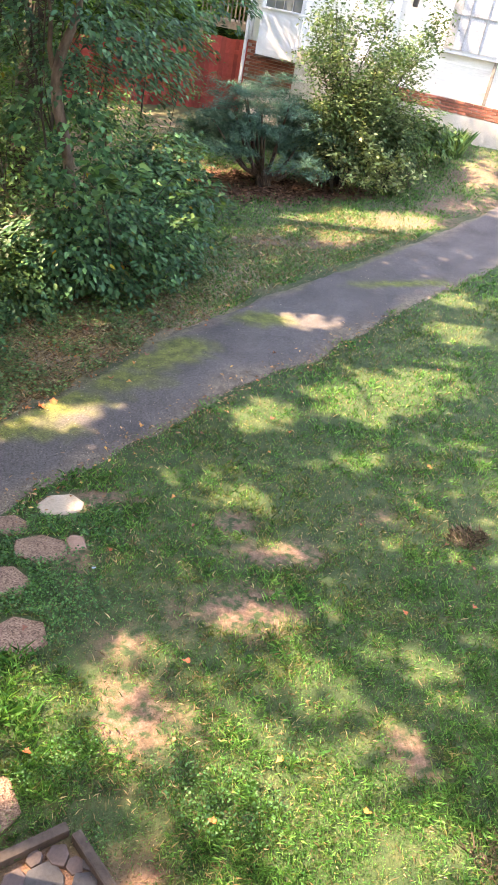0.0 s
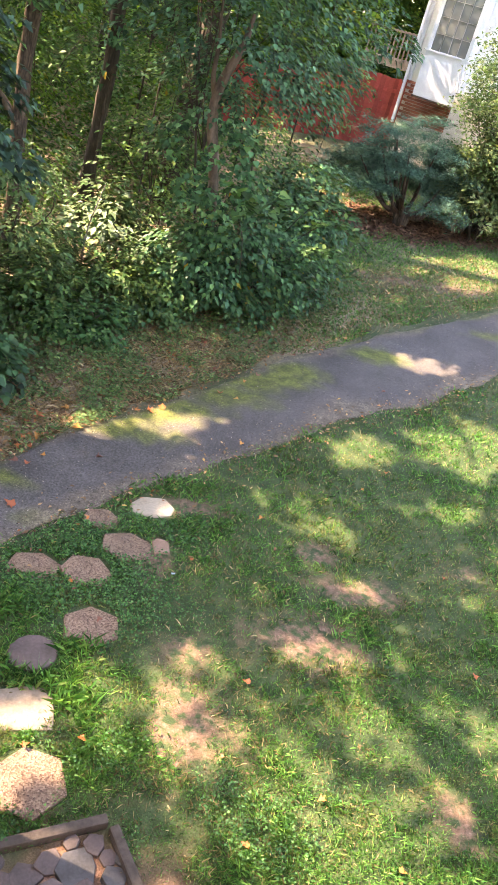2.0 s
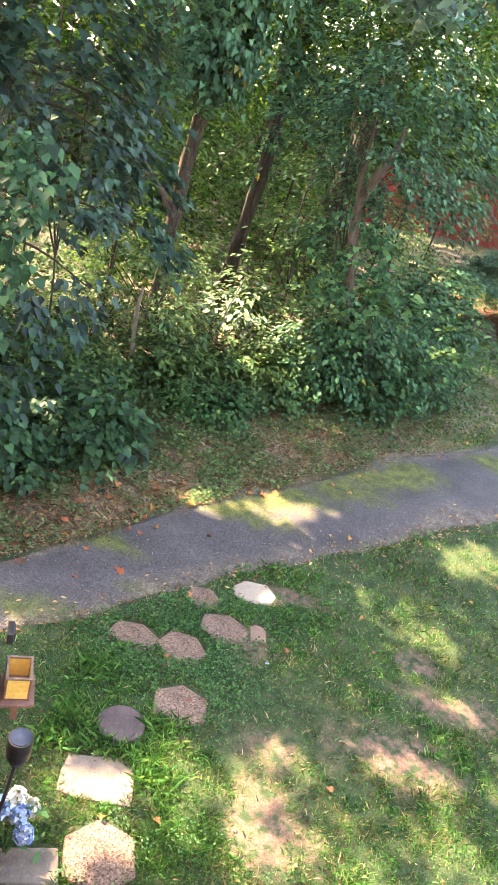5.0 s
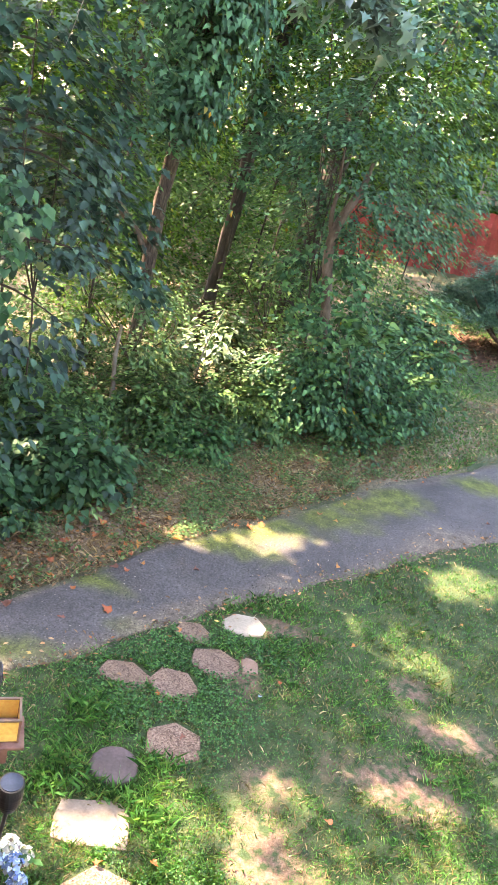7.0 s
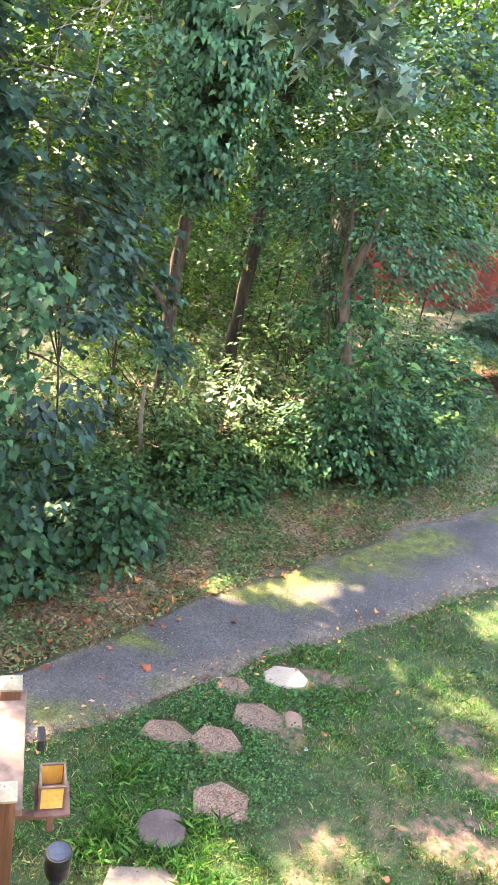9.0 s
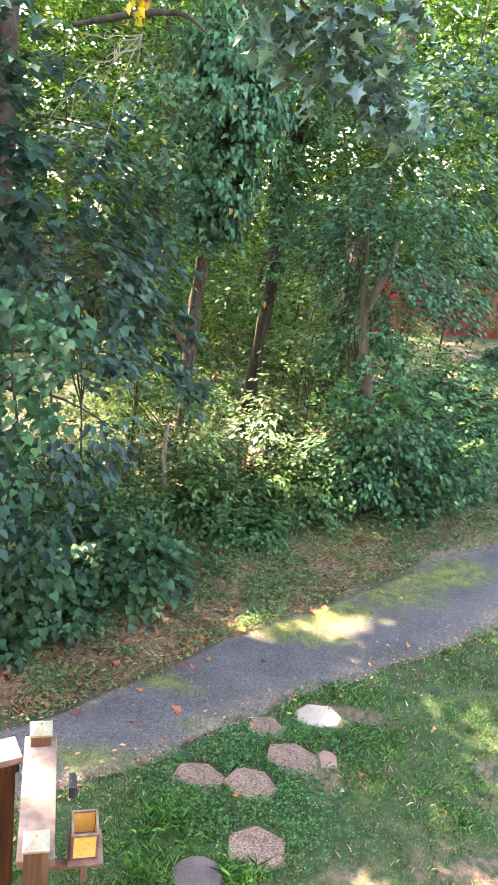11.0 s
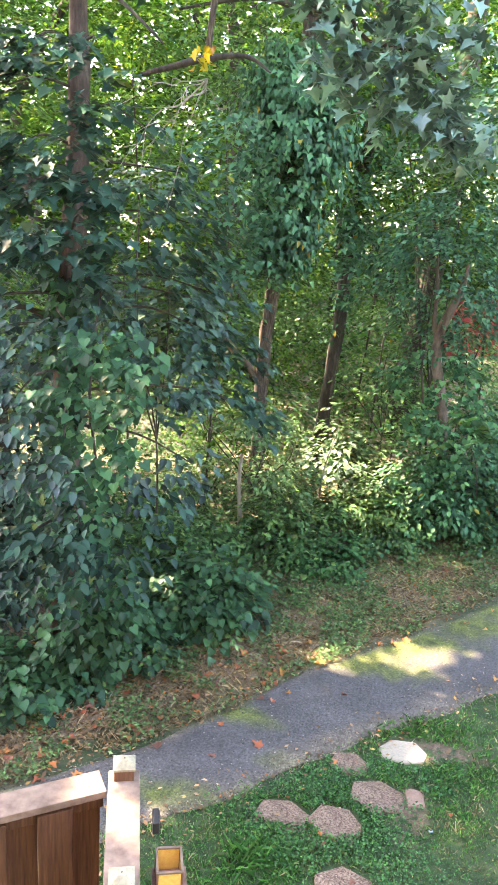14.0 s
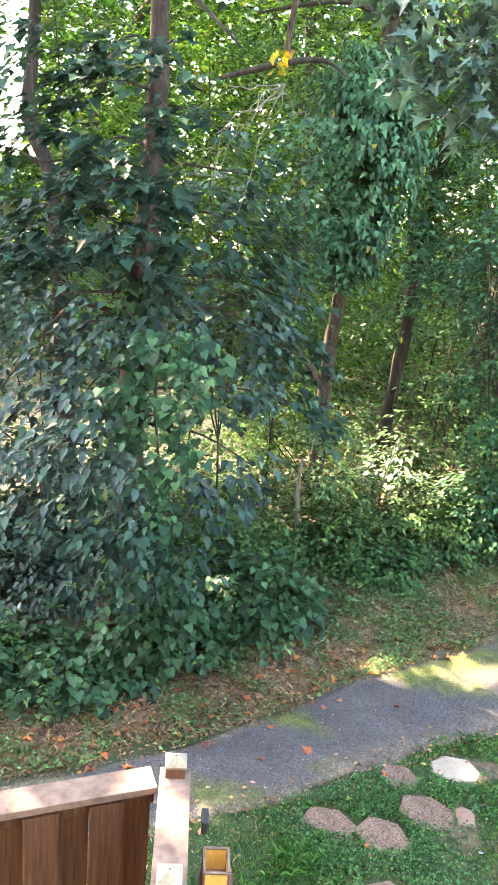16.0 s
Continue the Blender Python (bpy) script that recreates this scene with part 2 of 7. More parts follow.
M_TWIG = surface("twig", [(0.3, (0.13, 0.115, 0.095)), (0.7, (0.25, 0.22, 0.19))], 9, 0.9, 60, 0.3, 0.002)
M_BARK = wood("bark", [(0.3, (0.01, 0.008, 0.006)), (0.55, (0.042, 0.032, 0.025)), (0.75, (0.095, 0.075, 0.06))], 0.9, (26, 26, 4), 0.3)
M_BARK_RED = wood("bark_reddish", [(0.3, (0.016, 0.009, 0.007)), (0.5, (0.05, 0.028, 0.021)), (0.72, (0.105, 0.072, 0.057))], 0.9, (20, 20, 6), 0.3)
M_BARK_PALE = wood("bark_pale", [(0.35, (0.013, 0.008, 0.006)), (0.5, (0.055, 0.037, 0.027)), (0.68, (0.13, 0.093, 0.07))], 0.9, (38, 38, 7), 0.3)
M_BARK_SMOOTH = wood("bark_smooth", [(0.3, (0.032, 0.022, 0.016)), (0.5, (0.09, 0.064, 0.048)), (0.7, (0.155, 0.115, 0.088))], 0.85, (14, 14, 6), 0.2)
M_PEBBLE, pt, pb = material("exposed_aggregate")
vor = node(pt, "ShaderNodeTexVoronoi", Scale=105.0)
pt.links.new(pt.nodes.new("ShaderNodeTexCoord").outputs["Object"], vor.inputs["Vector"])
pcol = ramp(pt, vor.outputs["Color"], [(0.1, (0.065, 0.036, 0.026)), (0.4, (0.15, 0.092, 0.068)), (0.65, (0.22, 0.142, 0.105)), (0.92, (0.29, 0.205, 0.158))])
pcol = mix(pt, 0.5, pcol, ramp(pt, noise_tex(pt, 7), [(0.3, (0.36, 0.35, 0.34)), (0.7, (0.62, 0.6, 0.58))]), "OVERLAY")
pt.links.new(pcol, pb.inputs["Base Color"])
pb.inputs["Roughness"].default_value = 0.85
bump(pt, pb, vor.outputs["Distance"], 0.8, 0.01)
M_SLAB = surface("pale_concrete", [(0.3, (0.11, 0.085, 0.068)), (0.55, (0.19, 0.152, 0.124)), (0.8, (0.25, 0.2, 0.165))], 7, 0.85, 70, 0.3, 0.005)
# Slate and timber colours lowered further for the shade over the stone bed.
M_DARK_STONE = surface("slate_stone", [(0.3, (0.05, 0.036, 0.036)), (0.7, (0.1, 0.072, 0.071))], 6, 0.75, 50, 0.3, 0.006)
M_TIMBER_SHADE = surface("old_timber_and_shade", [(0.3, (0.03, 0.022, 0.019)), (0.7, (0.08, 0.062, 0.054))], 6, 0.9, 40, 0.6, 0.008)


def ground_material():
    m, t, b = material("ground")
    att = t.nodes.new("ShaderNodeVertexColor")
    att.layer_name = "cover"
    sep = t.nodes.new("ShaderNodeSeparateColor")
    t.links.new(att.outputs[0], sep.inputs[0])
    big, mid, fine = noise_tex(t, 1.1, 3), noise_tex(t, 7, 5), noise_tex(t, 90, 3)
    turf = ramp(t, mid, [(0.3, (0.016, 0.036, 0.012)), (0.5, (0.032, 0.062, 0.02)), (0.72, (0.075, 0.085, 0.036))])
    earth = ramp(t, noise_tex(t, 25, 5), [(0.3, (0.085, 0.046, 0.034)), (0.5, (0.16, 0.094, 0.07)), (0.7, (0.225, 0.145, 0.108))])
    floor = ramp(t, noise_tex(t, 28, 6, 0.7), [(0.3, (0.12, 0.09, 0.06)), (0.5, (0.29, 0.215, 0.155)), (0.7, (0.46, 0.355, 0.27))])
    mulch = ramp(t, mid, [(0.3, (0.09, 0.045, 0.03)), (0.7, (0.24, 0.13, 0.09))])
    c = mix(t, sep.outputs[0], turf, floor)
    broken = t.nodes.new("ShaderNodeMath")
    broken.operation = "MULTIPLY"
    t.links.new(sep.outputs[1], broken.inputs[0])
    t.links.new(ramp(t, noise_tex(t, 14, 5), [(0.4, (0.0, 0.0, 0.0)), (0.54, (1, 1, 1))]), broken.inputs[1])
    c = mix(t, broken.outputs[0], c, earth)
    c = mix(t, sep.outputs[2], c, mulch)
    c = mix(t, 0.5, c, ramp(t, fine, [(0.3, (0.2, 0.2, 0.2)), (0.7, (0.8, 0.8, 0.8))]), "OVERLAY")
    t.links.new(c, b.inputs["Base Color"])
    b.inputs["Roughness"].default_value = 0.95
    bump(t, b, fine, 0.8, 0.02)
    return m


def asphalt_material():
    m, t, b = material("asphalt")
    att = t.nodes.new("ShaderNodeVertexColor")
    att.layer_name = "cover"
    sep = t.nodes.new("ShaderNodeSeparateColor")
    t.links.new(att.outputs[0], sep.inputs[0])
    big, mid, fine = noise_tex(t, 1.6, 4), noise_tex(t, 9, 5), noise_tex(t, 55, 6, 0.75)
    c = ramp(t, big, [(0.3, (0.052, 0.047, 0.049)), (0.7, (0.096, 0.087, 0.087))])
    moss = ramp(t, mid, [(0.35, (0.055, 0.07, 0.018)), (0.65, (0.135, 0.15, 0.035))])
    grit = ramp(t, mid, [(0.35, (0.09, 0.072, 0.055)), (0.65, (0.2, 0.158, 0.122))])
    c = mix(t, sep.outputs[0], c, moss)
    c = mix(t, sep.outputs[1], c, grit)
    c = mix(t, 0.7, c, ramp(t, fine, [(0.35, (0.12, 0.12, 0.12)), (0.65, (0.88, 0.88, 0.88))]), "OVERLAY")
    vor = node(t, "ShaderNodeTexVoronoi", Scale=70.0)
    t.links.new(t.nodes.new("ShaderNodeTexCoord").outputs["Object"], vor.inputs["Vector"])
    c = mix(t, 0.55, c, ramp(t, vor.outputs["Color"], [(0.15, (0.3, 0.3, 0.3)), (0.8, (0.58, 0.58, 0.58)), (0.95, (0.78, 0.77, 0.75))]), "OVERLAY")
    t.links.new(c, b.inputs["Base Color"])
    b.inputs["Roughness"].default_value = 0.9
    bump(t, b, fine, 0.7, 0.006)
    return m


# ---- mesh helpers ----
def mesh_arrays(name, verts, faces, mat, smooth=False):
    """A mesh from an array of places and an array of faces that all have as many corners."""
    me = bpy.data.meshes.new(name)
    verts, faces = np.asarray(verts, np.float32), np.asarray(faces, np.int32)
    n, k = faces.shape
    me.vertices.add(len(verts))
    me.vertices.foreach_set("co", verts.ravel())
    me.loops.add(n * k)
    me.loops.foreach_set("vertex_index", faces.ravel())
    me.polygons.add(n)
    me.polygons.foreach_set("loop_start", np.arange(0, n * k, k, dtype=np.int32))
    me.polygons.foreach_set("loop_total", np.full(n, k, np.int32))
    if smooth:
        me.polygons.foreach_set("use_smooth", np.ones(n, bool))
    me.update(calc_edges=True)
    me.materials.append(mat)
    return me


def thing(name, label, category, place=(0, 0, 0), group="", kind=""):
    ob = new(name)
    ob.empty_display_size = 0.1
    ob.location = place
    return tagged(ob, label, category, group, kind)


def hang(ob, parent):
    """Makes ob a part of parent, with its mesh given in the parent's own axes."""
    ob.parent = parent
    return ob


def part(name, bm, mat, parent, label=""):
    me = bpy.data.meshes.new(name)
    bm.to_mesh(me)
    bm.free()
    me.materials.append(mat)
    ob = new(name, me)
    if label:
        ob["label"] = label
    return hang(ob, parent)


def mesh_part(name, me, parent, label=""):
    ob = new(name, me)
    if label:
        ob["label"] = label
    return hang(ob, parent)


def box(bm, size, m=Matrix(), bevel=0.0):
    made = bmesh.ops.create_cube(bm, size=1.0, matrix=m @ Matrix.Diagonal((*size, 1)))["verts"]
    if bevel:
        edges = list({e for v in made for e in v.link_edges})
        bmesh.ops.bevel(bm, geom=edges, offset=bevel, segments=2, profile=0.6, affect="EDGES")
    return bm


def box_part(name, size, m, mat, parent, bevel=0.004, label=""):
    return part(name, box(bmesh.new(), size, m, bevel), mat, parent, label)


def tube_arrays(pts, radii, sides=10, knobs=0.12, seed=0):
    """A tapered, slightly knobbly tube along a smoothed line."""
    r = np.random.RandomState(seed)
    pts = np.asarray(pts, float)
    t = np.linspace(0, len(pts) - 1, max(6, 5 * (len(pts) - 1)))
    i = np.clip(t.astype(int), 0, len(pts) - 2)
    u = (t - i)[:, None]
    p0, p1, p2, p3 = pts[np.maximum(i - 1, 0)], pts[i], pts[i + 1], pts[np.minimum(i + 2, len(pts) - 1)]
    line = 0.5 * (2 * p1 + (p2 - p0) * u + (2 * p0 - 5 * p1 + 4 * p2 - p3) * u**2 + (3 * p1 - p0 - 3 * p2 + p3) * u**3)
    rad = np.interp(t, range(len(pts)), radii)
    way = np.gradient(line, axis=0)
    way /= np.linalg.norm(way, axis=1, keepdims=True) + 1e-9
    side = np.cross(way, (0.3, 0.9, 0.31))
    side /= np.linalg.norm(side, axis=1, keepdims=True) + 1e-9
    other = np.cross(way, side)
    a = np.linspace(0, 2 * np.pi, sides, endpoint=False)
    rr = rad[:, None] * (1 + knobs * (r.rand(len(line), sides) - 0.5) + 0.5 * knobs * np.sin(3 * a + r.rand() * 6)[None])
    v = line[:, None] + rr[..., None] * (np.cos(a)[None, :, None] * side[:, None] + np.sin(a)[None, :, None] * other[:, None])
    n = len(line)
    k, j = np.meshgrid(np.arange(n - 1), np.arange(sides), indexing="ij")
    f = np.stack([k * sides + j, k * sides + (j + 1) % sides, (k + 1) * sides + (j + 1) % sides, (k + 1) * sides + j], -1).reshape(-1, 4)
    return v.reshape(-1, 3), f


def tube(name, pts, radii, mat, parent, sides=10, knobs=0.12, seed=0, label=""):
    v, f = tube_arrays(pts, radii, sides, knobs, seed)
    return mesh_part(name, mesh_arrays(name, v, f, mat, True), parent, label)


def fan(outline, fold=0.0):
    """A leaf: a fan of triangles round its middle, x across, y to the tip, cupped by fold."""
    o = np.array(outline, float)
    o = np.concatenate([o, (o * (-1, 1))[::-1]]) if fold >= 0 else o
    v = np.concatenate([[[0, 0.4]], o])
    z = abs(fold) * (np.abs(v[:, 0]) - 0.15 * (v[:, 1] - 0.4) ** 2)
    n = len(o)
    f = [(0, 1 + k, 1 + (k + 1) % n) for k in range(n)]
    return np.c_[v, z], np.array(f)


STAR = fan([(0.03, 0.04), (0.27, -0.03), (0.26, 0.2), (0.5, 0.36), (0.27, 0.5), (0.2, 0.66), (0.012, 1.0)], 0.3)
SWEETGUM = fan([(0.03, 0.08), (0.28, -0.1), (0.2, 0.17), (0.5, 0.36), (0.22, 0.46), (0.012, 1.0)], 0.35)
LEAFLET = fan([(0.02, 0.02), (0.26, 0.4), (0.012, 1.0)], 0.3)
OVATE = fan([(0.02, 0.0), (0.2, 0.14), (0.29, 0.36), (0.2, 0.66), (0.01, 1.0)], 0.35)
HEART = fan([(0.02, 0.1), (0.2, 0.0), (0.41, 0.12), (0.42, 0.34), (0.24, 0.66), (0.01, 1.0)], 0.25)
IVYLEAF = fan([(0.02, 0.08), (0.38, 0.05), (0.25, 0.42), (0.012, 1.0)], 0.25)
OVAL = (np.array([[0, 0, 0], [0.25, 0.45, 0.08], [0, 1, 0], [-0.25, 0.45, 0.08]], float), np.array([(0, 1, 2), (0, 2, 3)]))
CRUMB = (np.array([[-0.5, 0, 0], [0.4, -0.2, 0], [0.5, 0.5, 0], [-0.2, 0.6, 0], [0, 0.2, 0.4]], float), np.array([(0, 1, 4), (1, 2, 4), (2, 3, 4), (3, 0, 4)]))
NEEDLE = (np.array([[-0.06, 0, 0], [0.06, 0, 0], [0.03, 0.6, 0.03], [0, 1, 0]], float), np.array([(0, 1, 2), (0, 2, 3)]))


def leaf_mesh(name, places, sizes, template, mat, rng, upward=0.7, droop=0.4, outward=None, along=None):
    """Many leaves in one mesh: at those places, of those lengths, each turned by chance, facing upward and hanging by droop."""
    tv, tf = template
    n, k = len(places), len(tv)
    nor = rng.normal(size=(n, 3)) * (0.5 if along is None else 0.38)
    nor[:, 2] = np.abs(nor[:, 2]) * 0.6 + upward
    if outward is not None:
        nor += outward
    nor /= np.linalg.norm(nor, axis=1, keepdims=True)
    tip = rng.normal(size=(n, 3)) * (1.0 if along is None else 0.35)
    tip[:, 2] -= droop * 2
    if along is not None:
        tip += along
    tip -= nor * (tip * nor).sum(1, keepdims=True)
    tip /= np.linalg.norm(tip, axis=1, keepdims=True) + 1e-9
    side = np.cross(tip, nor)
    s = np.asarray(sizes)[:, None, None]
    local = tv[None] * s
    v = places[:, None] + local[..., :1] * side[:, None] + local[..., 1:2] * tip[:, None] + local[..., 2:] * nor[:, None]
    f = tf[None] + (np.arange(n) * k)[:, None, None]
    return mesh_arrays(name, v.reshape(-1, 3), f.reshape(-1, tf.shape[1]), mat)


def clumps(rng, count, centres, spread, flat=0.6):
    """Places of leaves gathered in clumps round the given centres."""
    c = centres[rng.randint(len(centres), size=count)]
    d = rng.normal(size=(count, 3)) * spread
    d[:, 2] *= flat
    return c + d


def shell(rng, count, centre, radii, inner=0.55, low=-0.2):
    """Places spread over the outer part of an uneven mound."""
    d = rng.normal(size=(count * 2, 3))
    d /= np.linalg.norm(d, axis=1, keepdims=True)
    d = d[d[:, 2] > low][:count]
    r = rng.uniform(inner, 1, len(d))[:, None] * (1 + 0.28 * np.sin(d[:, :1] * 5 + centre[0] * 3) * np.cos(d[:, 1:2] * 4 + centre[1]) + 0.2 * np.sin(11 * d[:, 2:3] + 7 * d[:, :1] + centre[1]) + 0.14 * np.sin(19 * d[:, :1] - 13 * d[:, 1:2]))
    r += 0.45 * np.maximum(0, np.sin(31 * d[:, :1] + 3) * np.sin(29 * d[:, 2:3] + 23 * d[:, 1:2]) - 0.6)
    return np.asarray(centre) + d * r * np.asarray(radii), d


# ---- ground and path ----
def build_ground():
    def axis(lo, hi, step, reach):
        mid = np.arange(lo, hi + 1e-6, step)
        out = [step * 1.25**k for k in range(1, 60)]
        grow = np.cumsum(out)
        grow = grow[grow < reach]
        return np.r_[lo - grow[::-1], mid, hi + grow]

    xs, ys = axis(-5, 12, 0.1, 600), axis(1.5, 20, 0.1, 600)
    x, y = np.meshgrid(xs, ys)
    z = ground_z(x, y)
    nx, ny = len(xs), len(ys)
    i, j = np.meshgrid(np.arange(nx - 1), np.arange(ny - 1))
    a = (j * nx + i).ravel()
    faces = np.stack([a, a + 1, a + nx + 1, a + nx], 1)
    me = mesh_arrays("ground", np.stack([x, y, z], -1).reshape(-1, 3), faces, ground_material(), True)
    col = me.color_attributes.new("cover", "FLOAT_COLOR", "POINT")
    xf, yf = x.ravel(), y.ravel()
    wood = np.clip(0.5 + (beyond(xf, yf, FAR) - 0.15 + 0.25 * wav(xf, yf, 3, 8)) / 0.5, 0, 1)
    open_side = np.clip((xf - 2.2 + 0.4 * wav(xf, yf, 2, 9)) / 0.9, 0, 1) * 0.8
    wood = wood * (1 - open_side)
    data = np.stack([wood, 0.95 * spots(xf, yf, BARE, 0.6, 11, 1.5), spots(xf, yf, MULCH), 1 + 0 * xf], -1)
    col.data.foreach_set("color", data.astype(np.float32).ravel())
    return tagged(new("ground", me), "grassy backyard ground with bare earth and leaf litter", "ground", kind="structure")


build_ground()


def resample(line, n):
    p = np.array(line, float)
    s = np.r_[0, np.cumsum(np.hypot(*np.diff(p, axis=0).T))]
    t = np.linspace(0, s[-1], n)
    return np.stack([np.interp(t, s, p[:, 0]), np.interp(t, s, p[:, 1])], 1)


def build_path():
    n, across = 900, 25
    a, b = np.array(NEAR, float), np.array(FAR, float)
    a, b = resample(a, n), resample(b, n)
    u = np.linspace(0, 1, across)
    p = a[:, None] * (1 - u[None, :, None]) + b[:, None] * u[None, :, None]
    for col, sgn in ((0, 1), (across - 1, -1)):
        e = p[:, col]
        shift = 0.07 * wav(e[:, 0], e[:, 1], 5, 21) + 0.035 * wav(e[:, 0], e[:, 1], 17, 22)
        way = (p[:, across // 2] - e) / np.linalg.norm(p[:, across // 2] - e, axis=1, keepdims=True)
        p[:, col] += way * shift[:, None]
    x, y = p[..., 0], p[..., 1]
    z = ground_z(x, y) + 0.012
    z[:, 0] -= 0.02
    z[:, -1] -= 0.02
    i, j = np.meshgrid(np.arange(n - 1), np.arange(across - 1), indexing="ij")
    k = (i * across + j).ravel()
    faces = np.stack([k, k + across, k + across + 1, k + 1], 1)[:, ::-1]
    me = mesh_arrays("path", np.stack([x, y, z], -1).reshape(-1, 3), faces, asphalt_material(), True)
    col = me.color_attributes.new("cover", "FLOAT_COLOR", "POINT")
    xf, yf = x.ravel(), y.ravel()
    edge = np.tile(u, n)
    moss = spots(xf, yf, [(0.3, 7.45, 0.45, 0.24), (0.78, 7.85, 0.5, 0.26), (1.25, 8.25, 0.45, 0.22), (1.7, 8.7, 0.4, 0.2), (-0.35, 6.9, 0.4, 0.16), (0.15, 7.25, 0.4, 0.2), (-0.3, 6.75, 0.5, 0.18), (1.6, 8.4, 0.35, 0.25), (-1.2, 4.5, 0.35, 0.16), (2.9, 9.5, 0.4, 0.2), (-0.55, 5.1, 0.3, 0.1), (5.4, 10.6, 0.7, 0.12), (-1.2, 5.6, 0.3, 0.12)], 0.5, 31)
    moss = np.maximum(moss, np.clip((np.abs(edge - 0.5) - 0.44 + 0.05 * wav(xf, yf, 3, 32)) / 0.05, 0, 1) * 0.7)
    grit = np.clip((0.19 + 0.12 * wav(xf, yf, 2.2, 33) + 0.05 * wav(xf, yf, 9, 35) - edge) / 0.16, 0, 1) * 0.8
    grit = np.maximum(grit, np.clip((edge - 0.9 + 0.1 * wav(xf, yf, 2.5, 34)) / 0.1, 0, 1) * 0.6)
    col.data.foreach_set("color", np.stack([moss, grit, 0 * xf, 1 + 0 * xf], -1).astype(np.float32).ravel())
    return tagged(new("path", me), "worn dark asphalt footpath with mossy edges", "path", kind="structure")


build_path()

# ---- stepping stones ----
HEXES = [(-0.24, 2.81, 0.24, 108, 1.0, "sunlit hexagonal pebble-faced paver sunk in the lawn"),
         (-0.075, 4.05, 0.225, 100, 0.88, "hexagonal pebble paver with a fallen leaf on it"),
         (-0.59, 4.59, 0.225, 80, 0.7, "hexagonal pebble paver overgrown at its rim"),
         (-0.2, 4.6, 0.225, 65, 0.78, "hexagonal pebble paver beside two others"),
         (0.07, 4.96, 0.235, 88, 0.78, "hexagonal pebble paver with a broken brick beside it"),
         (-0.18, 5.27, 0.17, 75, 0.8, "small half-buried pebble paver by the path")]


def prism(outline, height, bevel, wobble=0.0, seed=0):
    bm = bmesh.new()
    r = random.Random(seed)
    vs = [bm.verts.new((x * (1 + wobble * (r.random() - 0.5)), y * (1 + wobble * (r.random() - 0.5)), 0)) for x, y in outline]
    f = bm.faces.new(vs)
    top = bmesh.ops.extrude_face_region(bm, geom=[f])["geom"]
    bmesh.ops.translate(bm, verts=[v for v in top if isinstance(v, bmesh.types.BMVert)], vec=(0, 0, height))
    bmesh.ops.recalc_face_normals(bm, faces=bm.faces)
    bmesh.ops.bevel(bm, geom=list(bm.edges), offset=bevel, segments=2, profile=0.5, affect="EDGES")
    return bm


def stone(name, outline, place, turn, mat, label, height=0.06, bevel=0.012, wobble=0.03, seed=0, tilt=(0, 0), deep=1.0):
    me = bpy.data.meshes.new(name)
    bm = prism(outline, height, bevel, wobble, seed)
    bm.to_mesh(me)
    bm.free()
    me.materials.append(mat)
    ob = new(name, me)
    ob.matrix_world = pose(place[0], place[1], float(ground_z(place[0], place[1])) - height + 0.02 + (place[2] if len(place) > 2 else 0), tilt[0], tilt[1], turn)
    if deep < 1:
        x, y = place[:2]
        ob.matrix_world = pose(x, y, 0) @ Matrix.Diagonal((1, deep, 1, 1)) @ pose(-x, -y, 0) @ ob.matrix_world
    return tagged(ob, label, "paving stone", "stepping stones across the lawn")


def ring(n, r, squash=1.0):
    return [(r * math.cos(2 * math.pi * k / n), squash * r * math.sin(2 * math.pi * k / n)) for k in range(n)]


for k, (x, y, r, turn, deep, label) in enumerate(HEXES):
    stone("paver", ring(6, r), (x + 0.01, y - 0.03), turn, M_PEBBLE, label, seed=k, tilt=(1.5 * math.sin(k * 2), 1.5 * math.cos(k * 3)), deep=deep)
M_PALE_STONE = surface("pale_stone", [(0.3, (0.28, 0.225, 0.175)), (0.7, (0.39, 0.32, 0.255))], 6, 0.8, 60, 0.25, 0.005)
stone("paver", [(0.2, -0.02), (0.12, 0.13), (-0.09, 0.14), (-0.2, 0.03), (-0.19, -0.1), (-0.02, -0.16), (0.15, -0.13)], (0.25, 5.53), 12, M_PALE_STONE, "pale smooth stone slab beside the path", 0.08, 0.02, 0.12, 4)
stone("paver", ring(14, 0.17, 0.95), (-0.41, 3.72), 10, M_DARK_STONE, "round dark slate stepping stone in the grass", 0.06, 0.012, 0.08, 7)
stone("paver", [(-0.24, -0.12), (-0.1, -0.165), (0.06, -0.17), (0.22, -0.18), (0.235, -0.02), (0.225, 0.13), (0.1, 0.165), (-0.07, 0.155), (-0.21, 0.15), (-0.235, 0.02)], (-0.42, 3.27, -0.012), 12, M_SLAB, "sunlit cream concrete slab with ragged edge", 0.05, 0.006, 0.1, 8)
stone("paver", [(-0.2, -0.1), (0.19, -0.12), (0.18, 0.1), (-0.2, 0.11)], (-0.6, 2.6), 20, M_SLAB, "tan concrete paver shaded beside the fence", 0.06, 0.01, 0.04, 9)

# ---- fence beside the deck ----
M_CEDAR = wood("fence_wood", [(0.25, (0.035, 0.013, 0.007)), (0.5, (0.105, 0.046, 0.025)), (0.75, (0.2, 0.1, 0.06))], 0.7, (45, 45, 2.5), 0.6, True)
M_RAIL = wood("weathered_rail", [(0.3, (0.13, 0.08, 0.06)), (0.7, (0.26, 0.18, 0.145))], 0.75, (14, 14, 14), 0.1, True)
